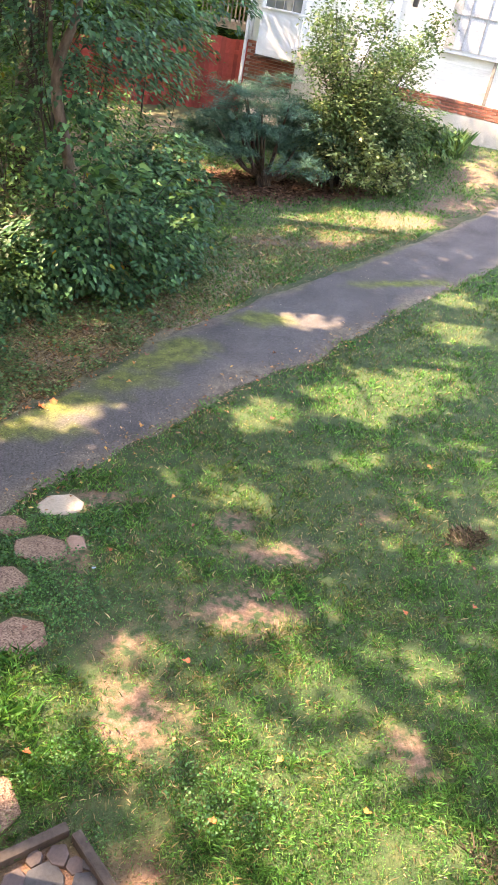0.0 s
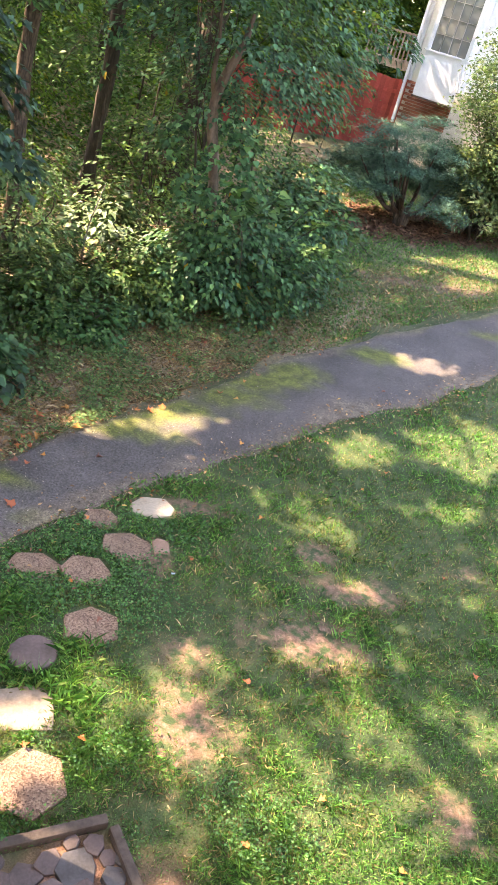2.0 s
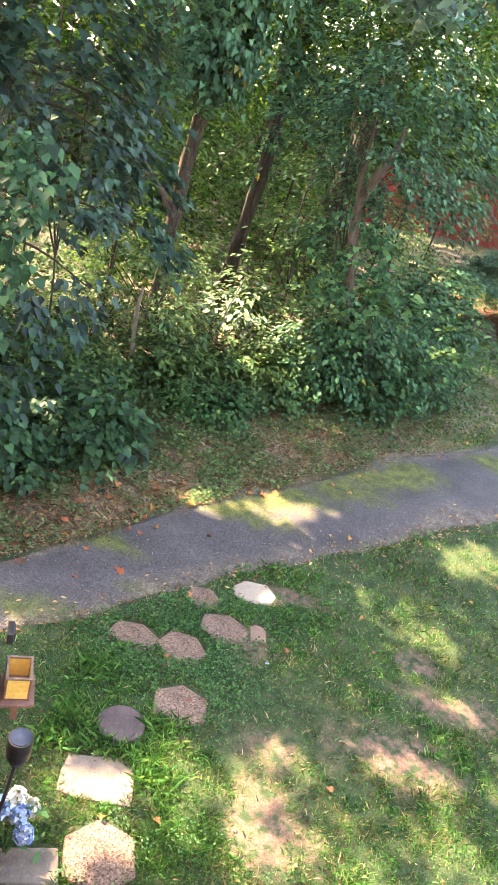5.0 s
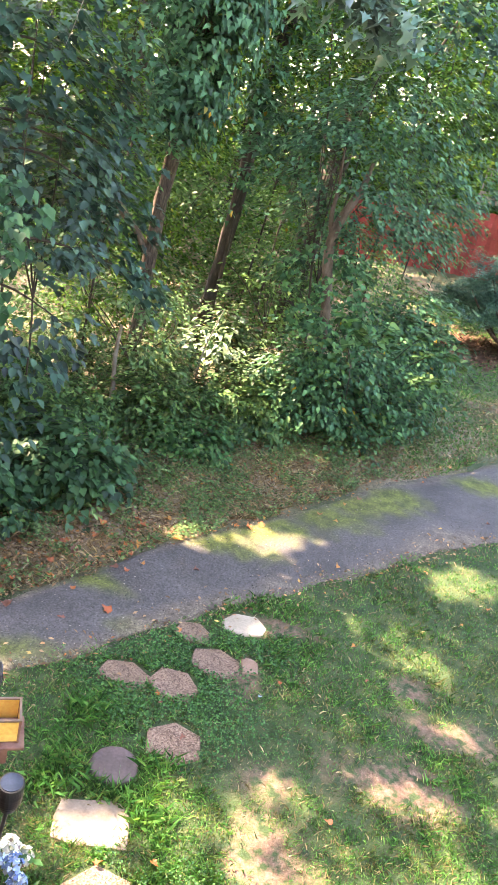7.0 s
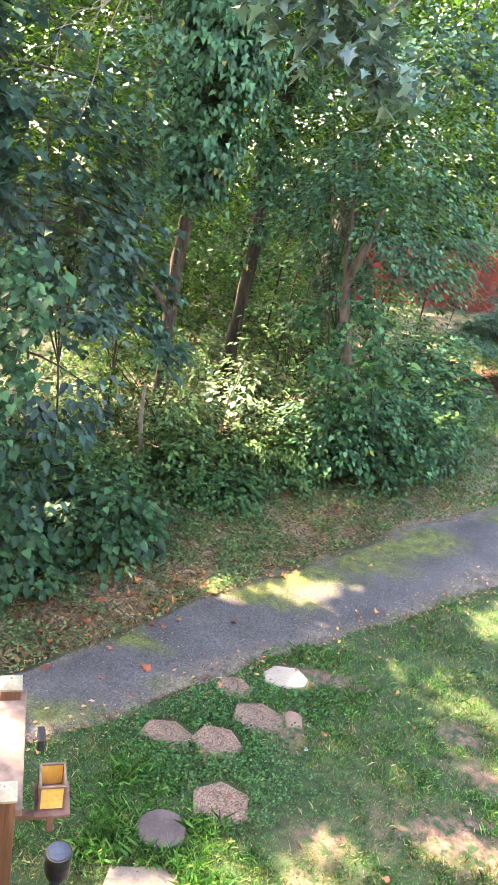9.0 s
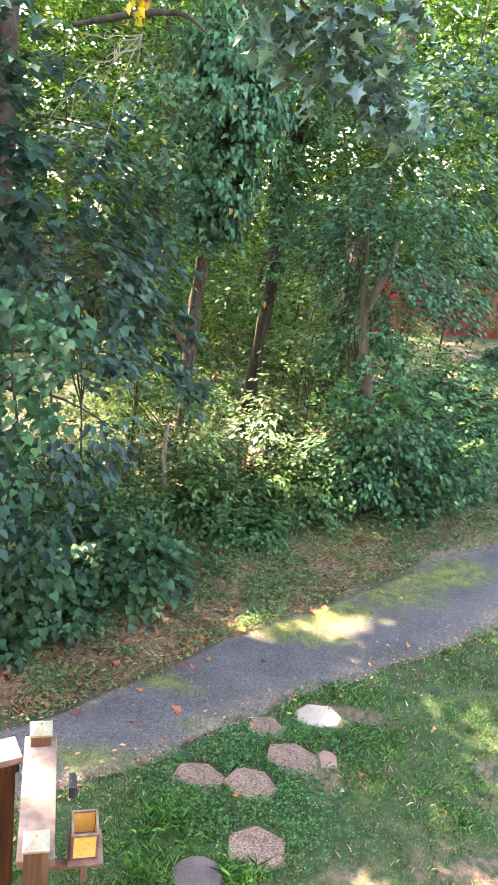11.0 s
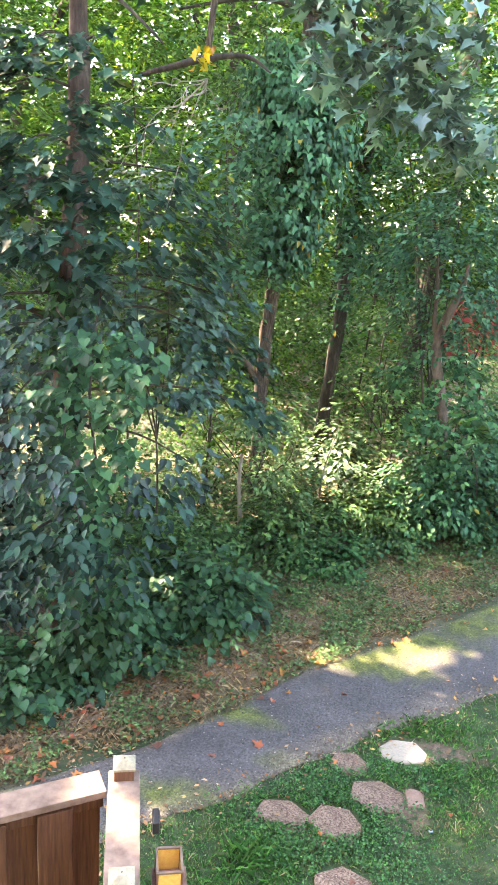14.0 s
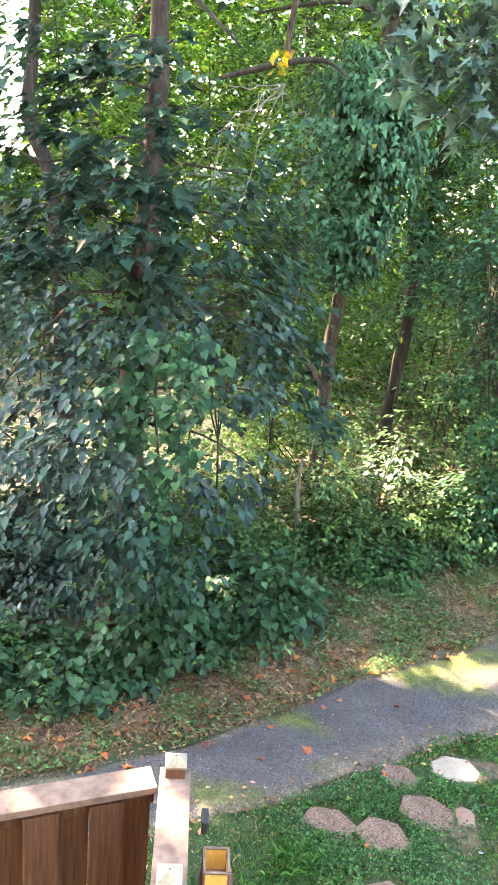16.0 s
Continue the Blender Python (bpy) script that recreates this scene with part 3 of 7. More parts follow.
M_CAP = surface("pale_post_cap", [(0.3, (0.22, 0.19, 0.135)), (0.7, (0.32, 0.285, 0.21))], 8, 0.7, 70, 0.2, 0.003)


def between(a, b, z):
    """The pose at the middle of a level piece from a to b, x along it, and its length."""
    ax, ay, bx, by = *a, *b
    return pose((ax + bx) / 2, (ay + by) / 2, z, 0, 0, math.degrees(math.atan2(by - ay, bx - ax))), math.hypot(bx - ax, by - ay)


def build_fence():
    f = thing("wooden_fence", "stained wooden privacy fence with flat cap rails", "fence")
    far_post, near_post, end = (-1.075, 2.665), (-0.845, 2.09), (-4.2, 0.2)
    for p, z in ((far_post, 1.83), (near_post, 1.83)):
        post = box_part("post", (0.089, 0.089, z), pose(*p, z / 2, 0, 0, 22), M_CEDAR, f)
        bm = bmesh.new()
        box(bm, (0.098, 0.098, 0.012), pose(*p, z + 0.008, 0, 0, 22), 0.002)
        m = pose(*p, z + 0.026, 0, 0, 22)
        bmesh.ops.create_cone(bm, cap_ends=True, segments=4, radius1=0.066, radius2=0.02, depth=0.024, matrix=m @ pose(0, 0, 0, 0, 0, 45))
        part("post_cap", bm, M_CAP, post, "pale wooden post cap")
        box_part("screw", (0.006, 0.006, 0.003), pose(*p, z + 0.0385), M_DARK_STONE, post, 0)
    m, length = between(near_post, far_post, 1.762)
    box_part("cap_rail", (length + 0.06, 0.14, 0.036), m, M_RAIL, f, 0.004, "sun-bleached flat cap rail")
    m2, length2 = between((-1.15, 2.60), end, 1.762)
    box_part("cap_rail", (length2, 0.14, 0.036), m2, M_RAIL, f, 0.004, "sun-bleached flat cap rail")
    box_part("rail", (length2, 0.038, 0.089), m2 @ pose(0, 0, -0.065), M_CEDAR, f)
    box_part("rail", (length2, 0.038, 0.089), m2 @ pose(0, 0, -1.3), M_CEDAR, f)
    box_part("rail", (length, 0.038, 0.089), m @ pose(0, 0, -0.065), M_CEDAR, f)
    box_part("rail", (length, 0.038, 0.089), m @ pose(0, 0, -1.3), M_CEDAR, f)
    board = bpy.data.meshes.new("board")
    bm = box(bmesh.new(), (0.15, 0.018, 1.62), Matrix(), 0.003)
    bm.to_mesh(board)
    bm.free()
    board.materials.append(M_CEDAR)
    for n in range(int(length2 / 0.14)):
        o = hang(new("board", board), f)
        o.matrix_basis = m2 @ pose(-length2 / 2 + 0.08 + n * 0.14, 0.052 if n % 2 else -0.032, -0.85)
    for n in range(int(length / 0.105)):
        o = hang(new("board", board), f)
        o.matrix_basis = m @ pose(-length / 2 + 0.08 + n * 0.105, 0.031 if n % 2 else -0.031, -0.85)
    return f


build_fence()


# Sun flecks set on the ground: x, y, radius along, radius across. Leaves above are left out there.
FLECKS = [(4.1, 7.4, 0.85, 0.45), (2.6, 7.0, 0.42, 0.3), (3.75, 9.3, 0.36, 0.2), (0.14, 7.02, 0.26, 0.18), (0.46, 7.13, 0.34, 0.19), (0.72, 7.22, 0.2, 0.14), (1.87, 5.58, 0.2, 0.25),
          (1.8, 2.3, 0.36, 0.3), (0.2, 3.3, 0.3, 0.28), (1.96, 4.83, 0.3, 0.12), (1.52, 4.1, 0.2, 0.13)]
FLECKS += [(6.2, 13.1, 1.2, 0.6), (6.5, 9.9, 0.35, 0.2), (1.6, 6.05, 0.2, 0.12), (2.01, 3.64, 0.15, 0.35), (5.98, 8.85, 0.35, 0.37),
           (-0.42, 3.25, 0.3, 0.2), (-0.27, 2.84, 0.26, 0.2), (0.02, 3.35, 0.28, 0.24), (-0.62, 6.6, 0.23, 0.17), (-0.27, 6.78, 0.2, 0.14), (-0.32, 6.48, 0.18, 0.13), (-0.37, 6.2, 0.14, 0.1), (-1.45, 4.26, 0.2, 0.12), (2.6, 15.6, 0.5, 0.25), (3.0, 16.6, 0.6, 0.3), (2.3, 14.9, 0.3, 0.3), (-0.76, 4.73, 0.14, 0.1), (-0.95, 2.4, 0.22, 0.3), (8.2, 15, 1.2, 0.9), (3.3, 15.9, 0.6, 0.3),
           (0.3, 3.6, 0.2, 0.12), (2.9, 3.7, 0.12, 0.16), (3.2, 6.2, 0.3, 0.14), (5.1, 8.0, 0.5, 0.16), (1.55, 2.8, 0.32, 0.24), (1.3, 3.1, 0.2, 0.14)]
# Sunny clearings set in the undergrowth; leaves are left out only high above.
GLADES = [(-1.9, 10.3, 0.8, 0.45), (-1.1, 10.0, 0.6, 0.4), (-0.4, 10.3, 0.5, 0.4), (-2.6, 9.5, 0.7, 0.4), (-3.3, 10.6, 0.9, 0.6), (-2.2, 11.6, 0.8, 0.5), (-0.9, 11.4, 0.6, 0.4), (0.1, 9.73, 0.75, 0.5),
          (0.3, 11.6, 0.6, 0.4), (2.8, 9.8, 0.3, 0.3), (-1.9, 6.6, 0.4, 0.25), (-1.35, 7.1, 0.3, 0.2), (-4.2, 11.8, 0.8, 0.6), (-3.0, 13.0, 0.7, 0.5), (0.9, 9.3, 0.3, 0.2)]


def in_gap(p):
    """True for places whose leaves are left out to let a set sun fleck through."""
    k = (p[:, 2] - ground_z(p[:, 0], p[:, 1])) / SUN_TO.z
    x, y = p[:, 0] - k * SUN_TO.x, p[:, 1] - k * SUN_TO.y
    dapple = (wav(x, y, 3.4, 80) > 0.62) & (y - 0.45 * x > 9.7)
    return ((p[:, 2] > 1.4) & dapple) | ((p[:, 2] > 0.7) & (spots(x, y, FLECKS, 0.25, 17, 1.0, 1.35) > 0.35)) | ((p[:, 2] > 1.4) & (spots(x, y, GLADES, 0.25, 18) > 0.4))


# ---- small things by the fence ----
M_YEL = surface("yellow_panel", [(0.3, (0.72, 0.44, 0.1)), (0.7, (0.85, 0.58, 0.18))], 9, 0.5, 60, 0.15, 0.002)
M_REDWOOD = surface("redwood_stain", [(0.3, (0.13, 0.06, 0.05)), (0.7, (0.24, 0.125, 0.105))], 8, 0.6, 60, 0.3, 0.003)
M_BLACK = surface("black_plastic", [(0.3, (0.012, 0.012, 0.015)), (0.7, (0.025, 0.025, 0.03))], 8, 0.4, 60, 0.1, 0.002)
M_SOLAR = surface("solar_cell", [(0.3, (0.02, 0.03, 0.06)), (0.7, (0.04, 0.055, 0.1))], 8, 0.2, 60, 0.05, 0.001)
M_PETAL = leaf_material("petal_blue", [(0, (0.12, 0.2, 0.5)), (0.5, (0.3, 0.42, 0.72)), (1, (0.7, 0.74, 0.85))], 0.3, 0.6, 0.2)
M_PETAL_WHITE = leaf_material("petal_white", [(0, (0.6, 0.6, 0.62)), (0.8, (0.8, 0.8, 0.8)), (1, (0.5, 0.2, 0.4))], 0.3, 0.6, 0.2)


def build_feeder():
    f = thing("bird_feeder", "open yellow-panelled wooden feeder box on a bracket", "bird feeder", (-0.772, 2.44, 1.46))
    f.rotation_euler = (0, 0, radians(22))
    box_part("platform", (0.15, 0.185, 0.014), pose(0.005, 0, 0.007), M_REDWOOD, f, 0.002)
    box_part("bracket", (0.2, 0.03, 0.03), pose(-0.08, -0.05, -0.018), M_REDWOOD, f, 0.003)
    box_part("bracket", (0.03, 0.03, 0.1), pose(0.0, -0.05, -0.06), M_REDWOOD, f, 0.003)
    for x in (-0.052, 0.052):
        for y in (-0.06, 0.07):
            box_part("corner_post", (0.011, 0.011, 0.13), pose(x, y, 0.08), M_REDWOOD, f, 0.002)
    for y in (-0.06, 0.07):
        box_part("panel", (0.096, 0.005, 0.11), pose(0, y, 0.078), M_YEL, f, 0, "yellow translucent panel")
        box_part("rim", (0.118, 0.011, 0.01), pose(0, y, 0.142), M_RAIL, f, 0.002)
    for x in (-0.052, 0.052):
        box_part("panel", (0.005, 0.12, 0.11), pose(x, 0.005, 0.078), M_YEL, f, 0, "yellow translucent panel")
        box_part("rim", (0.011, 0.14, 0.01), pose(x, 0.005, 0.142), M_RAIL, f, 0.002)
    box_part("feed_tray", (0.094, 0.118, 0.006), pose(0, 0.005, 0.03), M_REDWOOD, f, 0)
    s = thing("solar_lamp", "small black solar lamp clipped to the fence rail", "lamp", (-0.86, 2.5, 1.73))
    s.rotation_euler = (0, 0, radians(22))
    box_part("housing", (0.03, 0.09, 0.06), Matrix(), M_BLACK, s, 0.006)
    box_part("panel", (0.004, 0.07, 0.045), pose(0.0165, 0, 0), M_SOLAR, s, 0)


build_feeder()


def build_torch():
    t = thing("garden_torch", "black slatted solar garden torch on a leaning stake", "garden light", (-0.79, 2.72, 0.0))
    tube("stake", [(-0.04, -0.22, -0.03), (-0.02, -0.1, 0.3), (0.0, 0.0, 0.66)], [0.011, 0.011, 0.012], M_BLACK, t, 8, 0, 1)
    prof = [(0.014, 0.62), (0.04, 0.645), (0.06, 0.7), (0.067, 0.76), (0.062, 0.81)]
    bm = bmesh.new()
    rows = []
    for r, z in prof:
        rows.append([bm.verts.new((r * math.cos(a * math.pi / 12), r * math.sin(a * math.pi / 12), z)) for a in range(24)])
    for a, b in zip(rows, rows[1:]):
        for k in range(24):
            bm.faces.new((a[k], a[(k + 1) % 24], b[(k + 1) % 24], b[k]))
    part("basket", bm, M_BLACK, t)
    for k in range(6):
        bm = bmesh.new()
        z = 0.695 + k * 0.018
        r = np.interp(z, [p[1] for p in prof], [p[0] for p in prof])
        bmesh.ops.create_cone(bm, cap_ends=False, segments=20, radius1=r + 0.003, radius2=r + 0.003, depth=0.006, matrix=pose(0, 0, z))
        part("slat_ring", bm, M_BLACK, t)
    bm = bmesh.new()
    bmesh.ops.create_cone(bm, cap_ends=True, segments=28, radius1=0.069, radius2=0.065, depth=0.016, matrix=pose(0, 0, 0.822))
    part("lid", bm, M_BLACK, t)
    bm = bmesh.new()
    bmesh.ops.create_cone(bm, cap_ends=True, segments=28, radius1=0.056, radius2=0.056, depth=0.004, matrix=pose(0, 0, 0.832))
    part("solar_cell", bm, M_SOLAR, t, "dark blue solar cell")


build_torch()


def build_flowers():
    rng = np.random.RandomState(88)
    f = thing("flower_bunch", "blue and white artificial hydrangea bunch on green stems", "flowers", (0, 0, 0))
    for k, (x, y, z, mat) in enumerate([(-0.72, 2.72, 0.24, M_PETAL), (-0.66, 2.66, 0.17, M_PETAL), (-0.78, 2.84, 0.2, M_PETAL_WHITE), (-0.7, 2.86, 0.12, M_PETAL_WHITE), (-0.82, 2.68, 0.3, M_PETAL)]):
        tube("stem", [(-0.74, 2.62, -0.02), (0.5 * (x - 0.74), 0.5 * (y + 2.62), 0.6 * z), (x, y, z)], [0.005, 0.004, 0.004], M_CLOVER, f, 6, 0.1, k)
        d = rng.normal(size=(90, 3))
        d /= np.linalg.norm(d, axis=1, keepdims=True)
        mesh_part("bloom", leaf_mesh("bloom", np.array((x, y, z)) + d * 0.05, rng.uniform(0.025, 0.04, 90), HEART, mat, rng, 0.2, 0.0, d * 1.5), f)
    p = np.array((-0.7, 2.72, 0.1)) + rng.normal(size=(26, 3)) * (0.08, 0.08, 0.04)
    mesh_part("foliage", leaf_mesh("foliage", p, rng.uniform(0.06, 0.1, 26), OVAL, M_CLOVER, rng, 0.8, 0.2), f)


build_flowers()


def build_edging():
    for a, b, label in (((-0.75, 2.2), (0.25, 2.6), "weathered landscape timber edging a stone bed"), ((0.29, 2.56), (0.62, 1.95), "weathered landscape timber edging a stone bed")):
        m, length = between(a, b, 0.02)
        me = bpy.data.meshes.new("edging_timber")
        bm = box(bmesh.new(), (length, 0.06, 0.09), Matrix(), 0.012)
        bm.to_mesh(me)
        bm.free()
        me.materials.append(M_TIMBER_SHADE)
        ob = new("edging_timber", me)
        ob.matrix_world = m
        tagged(ob, label, "timber edging", "bed edging")
    rng = random.Random(5)
    for k, (x, y, r) in enumerate([(0.13, 2.33, 0.12), (-0.02, 2.34, 0.08), (0.2, 2.46, 0.06), (0.33, 2.29, 0.08), (-0.13, 2.24, 0.09), (0.2, 2.17, 0.1), (0.42, 2.13, 0.08), (0.03, 2.15, 0.1), (0.28, 2.41, 0.05),
                                   (0.36, 2.41, 0.04), (-0.25, 2.2, 0.07), (-0.3, 2.3, 0.05), (-0.15, 2.1, 0.08), (0.35, 2.0, 0.09), (0.08, 2.46, 0.05), (0.5, 2.02, 0.05)]):
        me = bpy.data.meshes.new("rubble_stone")
        bm = prism([(r * (0.8 + 0.4 * rng.random()) * math.cos(a), r * (0.8 + 0.4 * rng.random()) * math.sin(a)) for a in [i * 2 * math.pi / 6 for i in range(6)]], 0.04, 0.005)
        bm.to_mesh(me)
        bm.free()
        me.materials.append(M_DARK_STONE if k % 3 else M_SLAB_GREY)
        ob = new("rubble_stone", me)
        ob.matrix_world = pose(x, y, -0.02 + 0.004 * (k % 4), rng.uniform(-8, 8), rng.uniform(-8, 8), rng.uniform(0, 360))
        tagged(ob, "flat grey rubble stone in the bed", "stone", "rubble stones")
    stone("broken_brick", [(-0.07, -0.09), (0.06, -0.08), (0.07, 0.06), (-0.02, 0.1), (-0.07, 0.07)], (0.36, 5.02, -0.006), 10, M_BRICKY, "broken pinkish brick sunk beside a paver", 0.05, 0.012, 0.25, 5)


# Grey stone also lowered, putting the bed's shade into its colour.
M_SLAB_GREY = surface("blue_grey_stone", [(0.3, (0.032, 0.031, 0.034)), (0.7, (0.065, 0.063, 0.069))], 6, 0.8, 50, 0.3, 0.005)
M_BRICKY = surface("old_brick", [(0.3, (0.2, 0.115, 0.085)), (0.7, (0.31, 0.195, 0.15))], 9, 0.9, 70, 0.5, 0.005)
build_edging()

# ---- trees ----
def tree(label, category="tree", name="tree"):
    return thing(name, label, category)


def crown(parent, places, sizes, template, mat, rng, upward=0.7, droop=0.4, name="crown", outward=None, along=None, spare=0.0):
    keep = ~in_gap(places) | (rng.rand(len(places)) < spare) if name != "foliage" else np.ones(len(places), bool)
    if outward is not None:
        outward = outward[keep]
    if along is not None:
        along = along[keep]
    return mesh_part(name, leaf_mesh(name, places[keep], sizes[keep], template, mat, rng, upward, droop, outward, along), parent)


def sprays(rng, centres, away, per, reach, sag=0.35, lift=-0.25):
    """Leaves in two ranks along drooping twigs: places, the way each leaf points and its facing."""
    n = len(centres)
    axis = away + rng.normal(size=(n, 3)) * 0.45
    axis[:, 2] = 0.35 * axis[:, 2] + lift
    axis /= np.linalg.norm(axis, axis=1, keepdims=True)
    side = np.cross(axis, (0, 0, 1.0))
    side /= np.linalg.norm(side, axis=1, keepdims=True) + 1e-6
    face = np.cross(side, axis)
    face *= np.sign(face[:, 2:3])
    k = np.repeat(np.arange(n), per)
    u = rng.uniform(-0.25, 1, len(k))
    v = np.sign(rng.uniform(-1, 1, len(k))) * rng.uniform(0.1, 1, len(k))
    long = reach * rng.uniform(0.6, 1.4, n)[k]
    p = centres[k] + axis[k] * (u * long)[:, None] + side[k] * (v * 0.34 * long * (1.1 - 0.6 * np.maximum(u, 0)))[:, None]
    p[:, 2] -= sag * long * np.maximum(u, 0) ** 2 + 0.12 * long * np.abs(v)
    p += rng.normal(size=p.shape) * 0.025
    along = 0.8 * axis[k] + 0.8 * side[k] * v[:, None]
    along[:, 2] -= 0.5 + 0.5 * np.maximum(u, 0)
    facing = 0.9 * face[k] + 0.5 * axis[k]
    return p, along, facing


def column(rng, n, line, radius):
    """Centres of clumps round a line of places with radii."""
    line, radius = np.asarray(line, float), np.asarray(radius, float)
    t = rng.uniform(0, len(line) - 1, n)
    i = np.minimum(t.astype(int), len(line) - 2)
    u = (t - i)[:, None]
    c = line[i] * (1 - u) + line[i + 1] * u
    r = (radius[i] * (1 - u[:, 0]) + radius[i + 1] * u[:, 0]) * np.sqrt(rng.uniform(0.15, 1, n))
    a = rng.uniform(0, 2 * np.pi, n)
    return c + np.stack([r * np.cos(a), r * np.sin(a), rng.normal(size=n) * 0.1], -1)


def twigs(parent, base, tips, mat, rng, r0=0.03):
    """Limbs from places on the trunk to places in the crown."""
    for b, tip in zip(base, tips):
        b, tip = np.array(b), np.array(tip)
        mid = (b + tip) / 2 + rng.normal(size=3) * 0.12 + (0, 0, 0.15)
        tube("limb", [b, mid, tip], [r0, r0 * 0.7, r0 * 0.25], mat, parent, 7, 0.15, rng.randint(999))


def boughs(parent, rng, rows, hub, mat, template, size, per, reach, fill, push=(0.1, -0.5, 0.0), sag=0.35, lift=-0.25, name="crown", spare=0.0):
    """Leafy boughs round a hub: rows of place, half width and half height, each filled with drooping sprays."""
    for x, y, z, wide, tall in rows:
        n = max(3, int(fill * wide * tall))
        c = np.array((x, y, z)) + np.clip(rng.normal(size=(n, 3)), -1.7, 1.7) * (0.55 * wide, 0.4 * wide, 0.55 * tall)
        away = c - np.array(hub(z))
        away /= np.linalg.norm(away, axis=1, keepdims=True) + 1e-6
        pl, along, facing = sprays(rng, c, away + np.array(push), per, reach, sag, lift)
        pl[:, 2] = np.maximum(pl[:, 2], ground_z(pl[:, 0], pl[:, 1]) + 0.04)
        crown(parent, pl, rng.uniform(*size, len(pl)), template, mat, rng, 0.45, 0.3, name, facing, along, spare)


def on_line(pts, lift=0.15):
    """A hub that climbs a trunk."""
    zs, xs, ys = [q[2] for q in pts], [q[0] for q in pts], [q[1] for q in pts]
    return lambda z: (np.interp(z, zs, xs), np.interp(z, zs, ys), z + lift)


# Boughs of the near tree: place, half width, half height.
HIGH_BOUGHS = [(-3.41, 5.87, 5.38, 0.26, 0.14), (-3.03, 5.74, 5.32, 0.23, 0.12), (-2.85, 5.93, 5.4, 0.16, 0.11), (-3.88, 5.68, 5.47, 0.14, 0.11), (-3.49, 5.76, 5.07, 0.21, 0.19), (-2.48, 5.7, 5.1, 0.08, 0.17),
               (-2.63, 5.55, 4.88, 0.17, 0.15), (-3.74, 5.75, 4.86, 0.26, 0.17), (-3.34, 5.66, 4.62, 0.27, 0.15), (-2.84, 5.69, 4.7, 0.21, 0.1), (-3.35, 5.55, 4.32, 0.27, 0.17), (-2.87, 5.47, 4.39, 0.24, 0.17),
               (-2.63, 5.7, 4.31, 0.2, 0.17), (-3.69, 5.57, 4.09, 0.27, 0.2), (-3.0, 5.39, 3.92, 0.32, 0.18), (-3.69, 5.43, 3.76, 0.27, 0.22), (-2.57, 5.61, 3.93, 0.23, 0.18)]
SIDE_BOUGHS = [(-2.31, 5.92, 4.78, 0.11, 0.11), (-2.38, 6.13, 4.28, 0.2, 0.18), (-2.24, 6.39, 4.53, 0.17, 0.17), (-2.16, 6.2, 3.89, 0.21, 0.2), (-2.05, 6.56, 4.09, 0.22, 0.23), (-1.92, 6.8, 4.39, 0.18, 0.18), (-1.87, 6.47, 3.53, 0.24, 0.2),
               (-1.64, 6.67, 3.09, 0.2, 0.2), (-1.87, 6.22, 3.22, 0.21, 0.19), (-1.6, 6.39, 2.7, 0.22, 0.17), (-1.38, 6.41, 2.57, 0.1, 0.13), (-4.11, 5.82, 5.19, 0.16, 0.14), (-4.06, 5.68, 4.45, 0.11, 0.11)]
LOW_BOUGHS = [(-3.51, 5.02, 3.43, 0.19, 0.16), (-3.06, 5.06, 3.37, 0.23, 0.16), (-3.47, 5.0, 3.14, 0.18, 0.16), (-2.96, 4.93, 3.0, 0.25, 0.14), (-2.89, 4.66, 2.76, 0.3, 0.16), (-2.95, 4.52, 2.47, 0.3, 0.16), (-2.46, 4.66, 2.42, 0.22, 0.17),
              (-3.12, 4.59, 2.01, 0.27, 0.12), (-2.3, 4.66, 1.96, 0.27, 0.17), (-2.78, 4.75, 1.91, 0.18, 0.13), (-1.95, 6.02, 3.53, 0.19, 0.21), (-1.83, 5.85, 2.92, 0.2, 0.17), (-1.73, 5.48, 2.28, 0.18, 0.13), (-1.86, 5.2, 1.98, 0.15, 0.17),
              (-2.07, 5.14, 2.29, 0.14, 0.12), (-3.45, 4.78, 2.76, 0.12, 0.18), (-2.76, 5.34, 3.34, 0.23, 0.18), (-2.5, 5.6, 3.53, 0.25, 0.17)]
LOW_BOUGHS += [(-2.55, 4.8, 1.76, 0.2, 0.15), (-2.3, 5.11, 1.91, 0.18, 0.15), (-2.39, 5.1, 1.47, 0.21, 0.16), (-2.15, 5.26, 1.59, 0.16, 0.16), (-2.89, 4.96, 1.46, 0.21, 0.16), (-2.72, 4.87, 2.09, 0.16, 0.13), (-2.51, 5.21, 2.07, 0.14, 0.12)]


